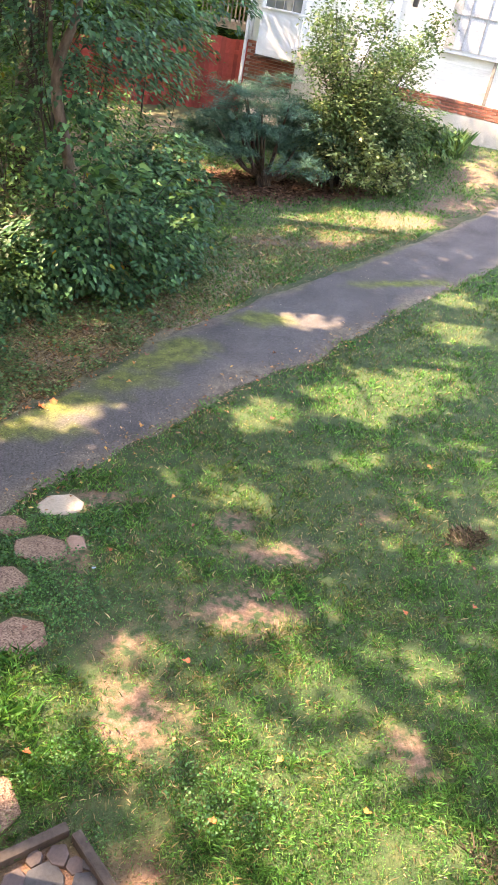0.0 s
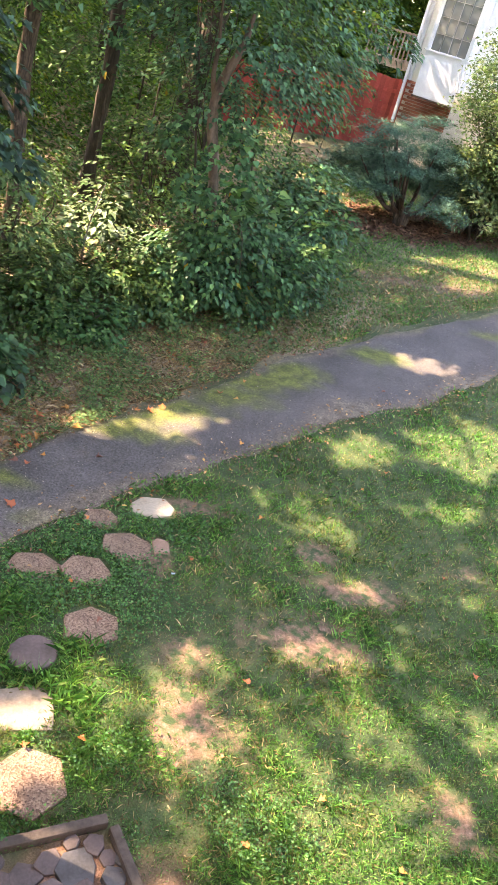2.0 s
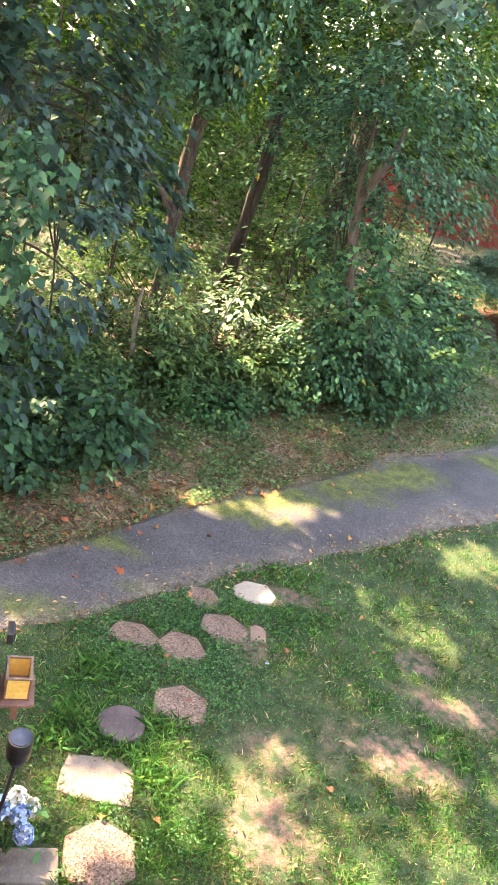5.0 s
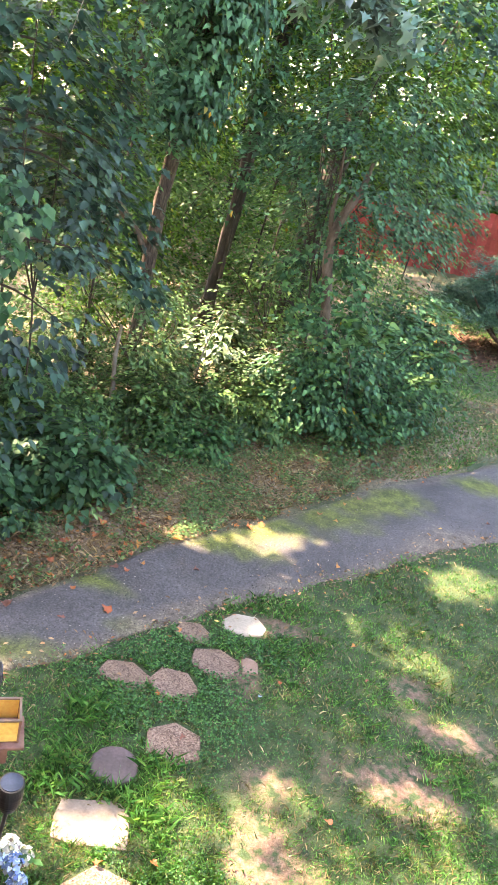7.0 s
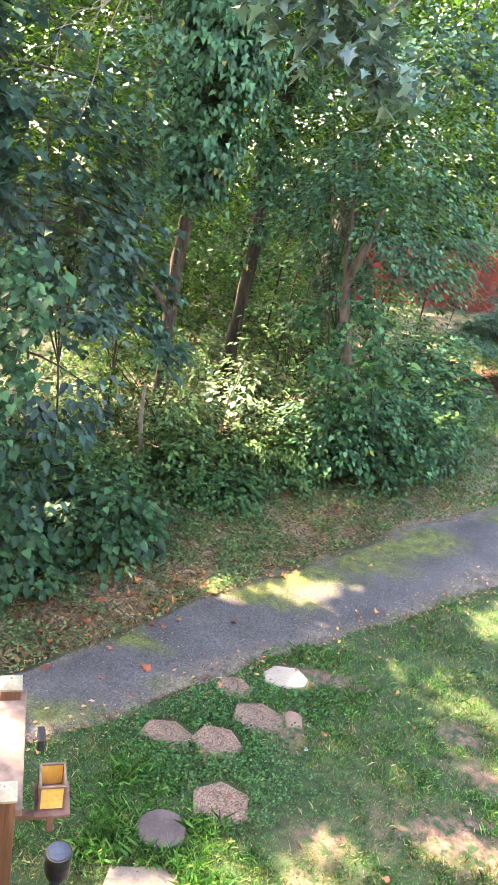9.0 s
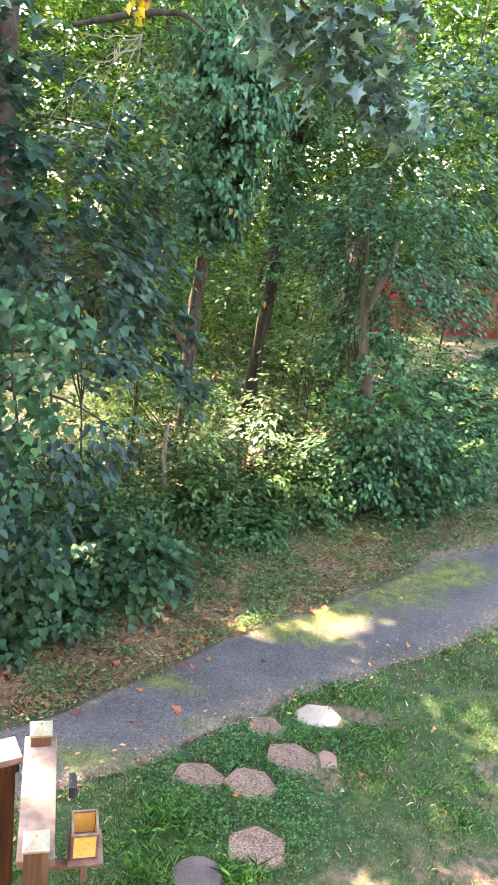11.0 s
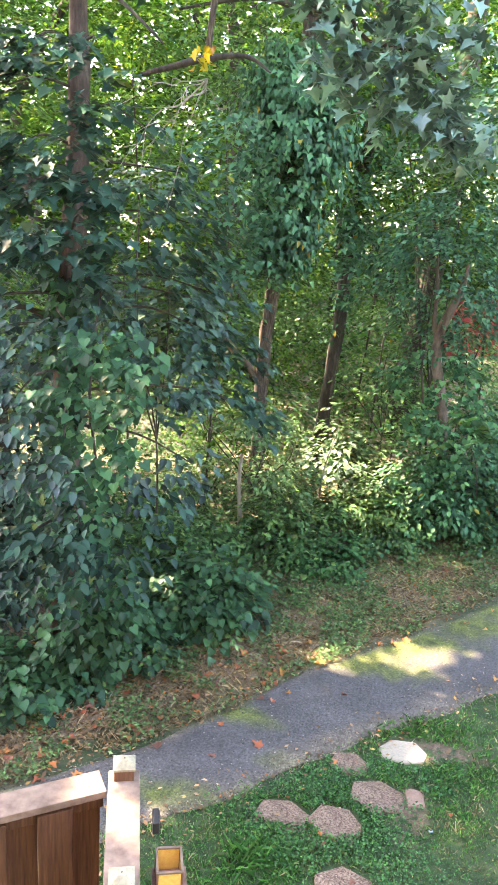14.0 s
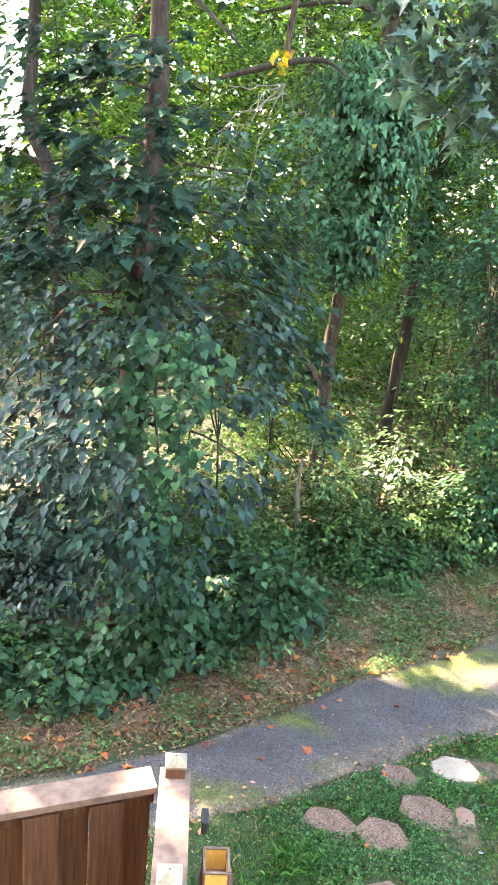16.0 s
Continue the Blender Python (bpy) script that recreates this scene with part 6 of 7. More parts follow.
# ---- the neighbour's house, fence and planting ----
M_SIDING = surface("white_siding", [(0.3, (0.66, 0.66, 0.64)), (0.7, (0.78, 0.78, 0.76))], 3, 0.6, 40, 0.1, 0.003, island=0.08)
M_TRIM = surface("white_trim", [(0.3, (0.52, 0.54, 0.58)), (0.7, (0.62, 0.64, 0.68))], 3, 0.5, 40, 0.1, 0.002)
M_BRICK = surface("red_brick", [(0.3, (0.2, 0.06, 0.04)), (0.7, (0.36, 0.13, 0.085))], 20, 0.9, 120, 0.5, 0.004, island=0.6)
M_MORTAR = surface("mortar", [(0.3, (0.4, 0.35, 0.31)), (0.7, (0.52, 0.47, 0.42))], 12, 0.95, 90, 0.5, 0.004)
M_CONCRETE = surface("pale_foundation", [(0.3, (0.38, 0.35, 0.31)), (0.7, (0.52, 0.48, 0.43))], 4, 0.9, 60, 0.4, 0.005)
M_RED = surface("red_fence_paint", [(0.3, (0.26, 0.035, 0.03)), (0.7, (0.42, 0.07, 0.055))], 5, 0.75, 60, 0.4, 0.004, island=0.5)
M_GREYWOOD = surface("grey_deck_wood", [(0.3, (0.16, 0.13, 0.11)), (0.7, (0.3, 0.26, 0.22))], 6, 0.9, 50, 0.5, 0.005, island=0.4)
M_DARK = surface("dark_metal", [(0.3, (0.012, 0.012, 0.014)), (0.7, (0.03, 0.03, 0.033))], 8, 0.45, 60, 0.1, 0.002)
M_ROOF = surface("roof_shingle", [(0.3, (0.08, 0.07, 0.065)), (0.7, (0.15, 0.13, 0.12))], 6, 0.9, 50, 0.6, 0.01)
M_GLASS, gt, gb = material("window_glass")
gb.inputs["Base Color"].default_value = (0.1, 0.12, 0.13, 1)
gb.inputs["Roughness"].default_value = 0.08
M_BAR = surface("grey_bar_and_shadow", [(0.3, (0.2, 0.21, 0.22)), (0.7, (0.3, 0.31, 0.33))], 5, 0.5, 30, 0.1, 0.002)
M_CURTAIN_SHEEN = surface("pale_curtain_and_sheen", [(0.3, (0.3, 0.32, 0.35)), (0.7, (0.42, 0.44, 0.48))], 5, 0.9, 30, 0.2, 0.003)


def build_house():
    h = thing("house", "white-sided house on a red brick base", "house", (4.67, 20.47, 0))
    h.rotation_euler = (0, 0, math.atan2(-0.6, 0.8))
    at = lambda u, d, z: pose(u, -d, z)
    wall = box_part("wall", (9.0, 7.0, 5.2), pose(4.5, 3.55, 4.6), M_SIDING, h, 0)
    box_part("brick_base", (9.0, 6.96, 2.1), pose(4.5, 3.53, 1.95), M_MORTAR, h, 0, "mortar bed of the brick base")
    box_part("foundation", (5.4, 0.3, 2.0), pose(6.4, 0.08, 1.45), M_CONCRETE, h, 0.01, "pale painted foundation strip")
    box_part("foundation", (0.3, 7, 2.0), pose(9.0, 3.6, 1.42), M_CONCRETE, h, 0.01, "pale painted foundation strip")
    bm = bmesh.new()
    bmesh.ops.create_cone(bm, cap_ends=True, segments=4, radius1=7.2, radius2=1.2, depth=2.4, matrix=pose(4.5, 3.5, 8.35) @ Matrix.Diagonal((1, 0.8, 1, 1)) @ pose(0, 0, 0, 0, 0, 45))
    part("roof", bm, M_ROOF, h, "dark shingle roof")
    board = bpy.data.meshes.new("siding_board")
    bm = bmesh.new()
    box(bm, (1.0, 0.02, 0.2), pose(0, 0, 0, 6, 0, 0), 0.003)
    bm.to_mesh(board)
    bm.free()
    board.materials.append(M_SIDING)
    for k in range(20):
        z = 3.05 + k * 0.185
        spans = [(0.09, 0.42), (1.46, 2.62), (3.6, 4.6), (5.95, 9.0)] if 3.7 < z < 5.0 else [(0.09, 0.42), (1.46, 2.62), (3.6, 9.0)]
        if z > 5.1:
            spans = [(0.09, 9.0)]
        for a, b in spans:
            o = hang(new("siding_board", board), wall)
            o.matrix_basis = pose((a + b) / 2, 0.045, z + 0.09) @ Matrix.Diagonal((b - a, 1, 1, 1))
    for k in range(3):
        o = hang(new("siding_board", board), wall)
        o.matrix_basis = pose(6.3, 0.045, 2.72 + 0.185 * k - 0.01) @ Matrix.Diagonal((5.4, 1, 1, 1))
    brick = bpy.data.meshes.new("brick")
    bm = box(bmesh.new(), (0.2, 0.03, 0.057), Matrix(), 0.004)
    bm.to_mesh(brick)
    bm.free()
    brick.materials.append(M_BRICK)
    for row in range(13):
        z = 2.96 - row * 0.0677
        for k in range(8):
            o = hang(new("brick", brick), h)
            o.matrix_basis = pose(0.1 + k * 0.211 + (0.105 if row % 2 else 0), 0.042, z)
    for row in range(4):
        for k in range(20):
            o = hang(new("brick", brick), h)
            o.matrix_basis = pose(3.9 + k * 0.211 + (0.105 if row % 2 else 0), -0.062 if row < 4 else 0.04, 2.69 - row * 0.0677)
    box_part("brick_bed", (4.6, 0.06, 0.29), pose(6.05, -0.02, 2.59), M_MORTAR, h, 0)
    box_part("corner_board", (0.09, 0.09, 4.2), pose(0.03, 0.0, 5.1), M_TRIM, h, 0.005)
    spout = bmesh.new()
    box(spout, (0.075, 0.06, 4.8), pose(-0.02, -0.09, 4.4), 0.012)
    part("downspout", spout, M_TRIM, h, "white metal downspout")
    box_part("downspout", (0.07, 0.055, 2.6), pose(5.9, -0.02, 3.95), M_GREYWOOD, h, 0.012, "grey weathered downspout")
    bay = part("bay_window", box(bmesh.new(), (1.06, 0.42, 0.98), pose(0.93, -0.19, 3.24), 0.01), M_TRIM, h, "white boxed-out bay window")
    # Dark board stands in for the brown shadow below the bay.
    box_part("bay_shadow", (1.1, 0.45, 0.03), pose(0.93, -0.19, 2.73), M_TIMBER_SHADE, bay, 0.004, "dark board painting the shadow under the bay")
    box_part("sill", (1.1, 0.48, 0.04), pose(0.93, -0.2, 3.74), M_TRIM, bay, 0.006)
    for u in (0.44, 1.42):
        box_part("jamb", (0.09, 0.42, 1.5), pose(u, -0.19, 4.5), M_TRIM, bay, 0.006)
    box_part("pane", (0.9, 0.02, 1.4), pose(0.93, -0.36, 4.46), M_GLASS, bay, 0, "dark reflecting window pane")
    box_part("curtain", (0.86, 0.02, 1.3), pose(0.93, -0.3, 4.46), M_CURTAIN_SHEEN, bay, 0)
    for k in range(1, 4):
        box_part("glazing_bar", (0.01, 0.03, 1.4), pose(0.49 + 0.22 * k, -0.375, 4.46), M_BAR, bay, 0)
    for k in range(1, 4):
        box_part("glazing_bar", (0.9, 0.03, 0.01), pose(0.93, -0.375, 3.76 + 0.35 * k), M_BAR, bay, 0)
    win = part("window", box(bmesh.new(), (1.3, 0.1, 1.5), pose(5.28, -0.03, 4.35), 0.01), M_TRIM, h, "large white-framed window")
    # Pale grey-blue pane colour stands in for the reflection on the glass.
    box_part("pane", (1.14, 0.02, 1.34), pose(5.28, -0.09, 4.36), M_CURTAIN_SHEEN, win, 0, "window pane with its pale reflection painted in")
    for k in range(2, 3):
        box_part("glazing_bar", (1.14, 0.03, 0.009), pose(5.28, -0.105, 3.69 + 0.335 * k), M_BAR, win, 0)
    for k in range(1, 3):
        box_part("glazing_bar", (0.009, 0.03, 1.34), pose(4.71 + 0.38 * k, -0.105, 4.36), M_BAR, win, 0)
    # Grey strip paints the shadow that the left jamb casts on the pane.
    box_part("jamb_shadow", (0.2, 0.012, 1.34), pose(4.8, -0.102, 4.36), M_BAR, win, 0, "grey strip painting the jamb's shadow on the window")
    door = part("door", box(bmesh.new(), (0.9, 0.06, 2.05), pose(3.1, 0.0, 4.15), 0.01), M_TRIM, h, "white front door in a shaded porch")
    box_part("pane", (0.5, 0.02, 0.7), pose(3.1, -0.04, 4.7), M_GLASS, door, 0)
    box_part("knob", (0.05, 0.06, 0.05), pose(3.45, -0.06, 4.1), M_DARK, door, 0.015, "dark door knob")
    porch = part("porch", box(bmesh.new(), (1.9, 1.1, 1.6), pose(2.65, -0.5, 2.3), 0.02), M_MORTAR, h, "brick and concrete porch stoop")
    rail = box_part("railing", (1.1, 0.05, 0.05), pose(2.1, -1.0, 3.72), M_TRIM, porch, 0.006, "white porch railing")
    for k in range(9):
        box_part("baluster", (0.025, 0.025, 0.6), pose(1.6 + k * 0.125, -1.0, 3.41), M_TRIM, porch, 0)
    lamp = part("wall_lantern", box(bmesh.new(), (0.11, 0.11, 0.2), pose(3.86, -0.1, 4.42), 0.02), M_DARK, h, "black wall lantern")
    bm = bmesh.new()
    bmesh.ops.create_cone(bm, cap_ends=True, segments=6, radius1=0.1, radius2=0.01, depth=0.1, matrix=pose(3.86, -0.1, 4.57))
    part("lantern_cap", bm, M_DARK, lamp)
    return h


build_house()


def build_red_fence():
    f = thing("picket_fence", "red-painted wooden board fence at the yard's end", "fence")
    board = bpy.data.meshes.new("board")
    bm = box(bmesh.new(), (0.135, 0.02, 1.8), Matrix(), 0.004)
    bm.to_mesh(board)
    bm.free()
    board.materials.append(M_RED)
    for a, b, za, zb in (((0.35, 22.0), (3.18, 21.9), 2.3, 2.6), ((3.22, 21.85), (5.2, 21.5), 2.86, 2.9)):
        m, length = between(a, b, 0)
        n = int(length / 0.118)
        for k in range(n):
            u = (k + 0.5) / n
            o = hang(new("board", board), f)
            o.matrix_basis = m @ pose(-length / 2 + u * length, -0.03 if k % 2 else 0.02, za + (zb - za) * u - 0.9 + 0.015 * math.sin(k * 7.3))
        for dz in (-0.3, -1.4):
            pitch = math.degrees(math.atan2(zb - za, length))
            box_part("rail", (length, 0.04, 0.09), m @ pose(0, 0.0, (za + zb) / 2 + dz, 0, -pitch, 0), M_RED, f)
        for k in range(3):
            u = k / 2
            box_part("post", (0.09, 0.09, 2.0), m @ pose(-length / 2 + u * length, 0.08, za + (zb - za) * u - 1.0), M_RED, f)
    return f


build_red_fence()


def build_far_deck():
    d = thing("raised_deck", "weathered grey wooden deck with a slatted railing", "deck")
    m, length = between((4.3, 25.7), (7.2, 25.1), 0)
    box_part("platform", (length, 2.0, 0.2), m @ pose(0, 1.0, 3.0), M_GREYWOOD, d)
    box_part("railing", (length, 0.09, 0.05), m @ pose(0, 0, 3.88), M_GREYWOOD, d)
    for k in range(24):
        box_part("slat", (0.05, 0.03, 0.85), m @ pose(-length / 2 + 0.06 + k * length / 24, 0, 3.5), M_GREYWOOD, d, 0)
    for k in range(3):
        box_part("post", (0.12, 0.12, 3.0), m @ pose(-length / 2 + 0.1 + k * (length - 0.2) / 2, 0.06, 1.5 + 0.2), M_GREYWOOD, d)


build_far_deck()


def build_juniper():
    rng = np.random.RandomState(51)
    b = thing("juniper", "blue-green spreading juniper with bare twisted stems", "shrub")
    base = np.array((4.24, 15.3, 0.7))
    sprays = []
    for k in range(120):
        a = rng.uniform(0, 2 * np.pi)
        r = np.sqrt(rng.uniform(0.05, 1.0))
        tip = base + (1.5 * r * math.cos(a) - 0.2, 1.0 * r * math.sin(a), 0.42 + (1.75 - 1.25 * r**2) * rng.uniform(0.2, 1.0))
        mid = base + 0.45 * (tip - base) + (0, 0, -0.1)
        if k < 14:
            tube("stem", [base + (0.1 * math.cos(a), 0.08 * math.sin(a), -0.05), base + 0.15 * (tip - base) + (0, 0, 0.1), mid, tip], [0.07, 0.05, 0.035, 0.01], M_BARK_PALE, b, 8, 0.2, k)
        sprays.append(tip)
    c = []
    for tip in sprays:
        out = (tip - base) * (1, 1, 0)
        out = out / (np.linalg.norm(out) + 1e-6)
        for _ in range(9):
            c.append(tip + out * rng.uniform(-0.25, 0.22) + rng.normal(size=3) * (0.13, 0.13, 0.035))
    c = np.array(c)
    p = clumps(rng, 70000, c, 0.06, 0.6)
    out = (p - base) * (1, 1, 0)
    out /= np.linalg.norm(out, axis=1, keepdims=True) + 1e-6
    crown(b, p, rng.uniform(0.05, 0.11, len(p)), NEEDLE, M_JUNIPER, rng, 0.9, -0.15, "foliage", out * 0.2)


build_juniper()


def build_tall_shrub():
    rng = np.random.RandomState(52)
    b = thing("shrub", "tall open straggly shrub with small leaves", "shrub")
    base = np.array((5.7, 15.4, 0.85))
    c = []
    for k in range(26):
        a = rng.uniform(0, 2 * np.pi)
        tip = base + (1.45 * math.cos(a) * rng.uniform(0.3, 1), 0.9 * math.sin(a), rng.uniform(1.5, 3.5))
        mid = base + (0.35, 0.35, 0.55) * (tip - base) + rng.normal(size=3) * 0.15
        tube("stem", [base + rng.normal(size=3) * (0.1, 0.1, 0), mid, tip], [0.02, 0.012, 0.004], M_BARK, b, 6, 0.2, k)
        for u in np.linspace(0.35, 1, 7):
            c.append(base + u * (tip - base) + rng.normal(size=3) * 0.16)
    p = clumps(rng, 26000, np.array(c), 0.15, 0.8)
    crown(b, p, rng.uniform(0.06, 0.1, len(p)), OVAL, M_TALL, rng, 0.6, 0.2, "foliage")


build_tall_shrub()
bush("broad-leaved shrub with yellowing leaf clusters", (5.6, 14.85, 0.8), (0.85, 0.5, 0.95), 5600, (0.05, 0.095), OVAL, M_TALL, 53)
bush("broad-leaved shrub with yellowing leaf clusters", (6.6, 15.0, 0.75), (0.75, 0.5, 0.9), 4200, (0.05, 0.095), OVAL, M_TALL, 54)
bush("broad-leaved shrub with yellowing leaf clusters", (7.6, 16.0, 0.6), (0.7, 0.5, 0.6), 1600, (0.09, 0.15), OVAL, M_BRUSH, 55)


def build_pale_clusters():
    """Yellowing leaf rosettes at the tips of the low shrub."""
    rng = np.random.RandomState(57)
    b = thing("shrub_shoots", "cream-yellow leaf rosettes at the tips of a low shrub", "shrub")
    tips = np.c_[np.where(np.arange(34) < 20, rng.normal(6.1, 0.3, 34), rng.uniform(5.0, 7.2, 34)), rng.uniform(14.2, 14.6, 34), rng.uniform(1.2, 2.2, 34)]
    for k, tip in enumerate(tips[:8]):
        tube("stem", [(tip[0], 14.8, 0.95), (tip[0], 14.6, 0.6 * tip[2] + 0.3), tuple(tip)], [0.012, 0.01, 0.005], M_BARK_PALE, b, 6, 0.1, k)
    p = clumps(rng, 1900, tips, 0.08, 0.8)
    crown(b, p, rng.uniform(0.08, 0.13, len(p)), OVAL, M_CREAM, rng, 0.6, 0.1, "foliage")


build_pale_clusters()


def build_strap_clump():
    rng = np.random.RandomState(56)
    n = 260
    a, r = rng.uniform(0, 6.28, n), rng.uniform(0, 0.25, n)
    x, y = 8.7 + r * np.cos(a), 16.4 + r * np.sin(a)
    ob = blades(x, y, rng.uniform(0.35, 0.62, n), rng.uniform(0.012, 0.02, n), M_BRUSH, rng, "strap_leaf_clump", "clump of upright strap-shaped green leaves", "plant", 0.5)
    ob["kind"] = ""
    del ob["kind"]


# ---- lawn ----
HEX_RIMS = [(h[0], h[1], h[2] * 0.88, h[4]) for h in HEXES]


def on_stone(x, y):
    out = np.zeros(len(x), bool)
    for cx, cy, r, deep in HEX_RIMS:
        out |= np.hypot(x - cx, (y - cy) / deep) < r
    for cx, cy, r in [(0.25, 5.53, 0.2), (0.36, 5.02, 0.075), (-0.41, 3.72, 0.17), (-0.5, 3.26, 0.15), (-0.34, 3.27, 0.15), (-0.6, 2.6, 0.17)]:
        out |= np.hypot(x - cx, y - cy) < r
    out |= (y < 2.17 + 0.4 * (x + 0.75)) & (x < 0.3 + 0.54 * (2.56 - y))
    return out


def blades(x, y, height, width, mat, rng, name, label, category, most=1.3):
    n = len(x)
    z = ground_z(x, y)
    a = rng.uniform(0, 2 * np.pi, n)
    lean = rng.uniform(0.15, most, n) * height
    b = rng.uniform(0, 2 * np.pi, n)
    base = np.c_[x, y, z - 0.004]
    side = np.c_[np.cos(a), np.sin(a), 0 * a] * (width / 2)[:, None]
    mid = base + np.c_[0.35 * lean * np.cos(b), 0.35 * lean * np.sin(b), 0.6 * height]
    tip = base + np.c_[lean * np.cos(b), lean * np.sin(b), height * 0.95]
    v = np.stack([base - side, base + side, mid + side * 0.7, tip], 1).reshape(-1, 3)
    k = (np.arange(n) * 4)[:, None]
    f = np.concatenate([k + [0, 1, 2], k + [0, 2, 3]], 0)
    return tagged(new(name, mesh_arrays(name, v, f, mat)), label, category, kind="stuff")


def build_lawn():
    rng = np.random.RandomState(20)
    n = 2400000
    d = 1.7 + 18 * rng.rand(n) ** 1.6
    a = rng.uniform(-0.5, 0.98, n)
    x, y = d * np.sin(a), d * np.cos(a)
    near_side = beyond(x, y, NEAR)
    far_side = beyond(x, y, FAR)
    ok = (near_side < 0.03 + 0.06 * wav(x, y, 6, 41) + 0.05 * np.abs(rng.normal(size=n))) | ((far_side > 0.1 + 0.2 * wav(x, y, 4, 42)) & (x > 1.9))
    clump = 0.6 * wav(x, y, 13, 67) + 0.6 * wav(x, y, 24, 68)
    cover = 0.55 + 0.3 * wav(x, y, 2.6, 43) + 0.25 * wav(x, y, 9, 44) + 0.15 * clump - 1.0 * spots(x, y, BARE, 0.5, 11, 1.4) - 0.9 * spots(x, y, MULCH)
    cover = np.maximum(cover, (0.36 + 0.3 * (wav(x, y, 4.5, 52) > -0.1) + 0.08 * np.clip(clump, -1, 1)) * (1 - spots(x, y, BARE, 0.5, 11, 1.4)) * (1 - spots(x, y, MULCH)))
    ok &= rng.rand(n) < cover
    ok &= ~on_stone(x, y)
    x, y, clump = x[ok][:310000], y[ok][:310000], clump[ok][:310000]
    d = np.hypot(x, y)
    h = rng.uniform(0.012, 0.044, len(x)) * (1 + 0.4 * wav(x, y, 3, 45)) * np.clip(1.05 + 0.4 * clump, 0.6, 1.5)
    w = (0.0024 + 0.00072 * d) * rng.uniform(0.7, 1.3, len(x))
    dry = (wav(x, y, 1.5, 64) + 0.6 * wav(x, y, 5, 65) + 0.4 * wav(x, y, 13, 66) > 0.3) & (rng.rand(len(x)) < 0.65)
    blades(x[~dry], y[~dry], h[~dry], w[~dry], M_GRASS, rng, "grass", "short patchy green lawn grass", "grass")
    blades(x[dry], y[dry], 0.8 * h[dry], w[dry], M_GRASS_DRY, rng, "grass", "thin olive and tan tired lawn grass", "grass")
    near_x, near_y = x, y
    # grass beyond the path
    n = 190000
    x, y = rng.uniform(1.6, 12, n), rng.uniform(8.5, 19, n)
    ok = (beyond(x, y, FAR) > 0.08 + 0.12 * wav(x, y, 4, 42)) & (rng.rand(n) < 0.62 + 0.3 * wav(x, y, 2.5, 62) - 0.6 * spots(x, y, BARE, 0.7, 11, 1.8)) & (x - 1.7 > 0.7 * rng.rand(n)) & (rng.rand(n) > spots(x, y, MULCH)) & (beyond(x, y, WOODS) < 0.3)
    blades(x[ok], y[ok], rng.uniform(0.02, 0.05, ok.sum()), rng.uniform(0.009, 0.016, ok.sum()), M_GRASS, rng, "grass", "short dry-tipped grass beyond the path", "grass")
    # coarser grass round the deck
    n = 150000
    x, y = rng.uniform(-7, 11, n), rng.uniform(-1.5, 13, n)
    d, a = np.hypot(x, y), np.arctan2(x, y)
    ok = ((d < 1.75) | (a < -0.48) | (a > 0.96)) & (beyond(x, y, NEAR) < 0) & ~on_stone(x, y)
    blades(x[ok], y[ok], rng.uniform(0.03, 0.06, ok.sum()), rng.uniform(0.006, 0.011, ok.sum()), M_GRASS, rng, "grass", "lawn grass under and beside the deck", "grass")
    x, y = near_x, near_y
    # dead straw in the turf
    k = rng.rand(len(x)) < 0.06 + 0.12 * (wav(x, y, 1.5, 61) + 0.5 * wav(x, y, 7, 63) > 0.3) + 0.1 * spots(x, y, BARE, 0.9)
    xs, ys = x[k] + rng.normal(size=k.sum()) * 0.05, y[k] + rng.normal(size=k.sum()) * 0.05
    blades(xs, ys, rng.uniform(0.012, 0.05, len(xs)), (0.003 + 0.0005 * np.hypot(xs, ys)), M_DRY, rng, "straw", "dead straw lying in the lawn", "dry grass")
    # clover and broad weeds in the turf
    n = 60000
    d, a = 2.0 + 8 * rng.rand(n) ** 1.4, rng.uniform(-0.45, 0.95, n)
    x, y = d * np.sin(a), d * np.cos(a)
    patch = wav(x, y, 1.7, 49) + 0.5 * wav(x, y, 6, 50) + 0.45 * np.exp(-((x - 1.6) ** 2 + (y - 2.4) ** 2) / 0.3)
    ok = (patch > 1.0 + 0.35 * rng.rand(n)) & (beyond(x, y, NEAR) < 0.0) & ~on_stone(x, y) & (spots(x, y, BARE) < 0.5)
    p = np.c_[x[ok], y[ok], ground_z(x[ok], y[ok]) + rng.uniform(0.015, 0.07, ok.sum())]
    tagged(new("clover", leaf_mesh("clover", p, rng.uniform(0.009, 0.02, len(p)), HEART, M_CLOVER, rng, 1.0, 0.0)), "clover and broad-leaved weeds in the lawn", "weeds", kind="stuff")
    n = 15000
    x, y = rng.uniform(-1.0, 0.75, n), rng.uniform(3.85, 5.6, n)
    ok = (1.25 * np.exp(-((x + 0.2) ** 2 + (y - 4.7) ** 2) / 0.7) + 0.35 * wav(x, y, 5, 53) > 0.25 + 0.6 * rng.rand(n)) & (beyond(x, y, NEAR) < -0.03) & ~on_stone(x, y)
    p = np.c_[x[ok], y[ok], ground_z(x[ok], y[ok]) + rng.uniform(0.02, 0.055, ok.sum())]
    tagged(new("clover", leaf_mesh("clover", p, rng.uniform(0.011, 0.024, len(p)), HEART, M_CLOVER, rng, 1.0, 0.1)), "dark ground ivy and clover round the stepping stones", "weeds", kind="stuff")
    # long tufts round the slate and the slab
    n = 1100
    k = rng.randint(6, size=n)
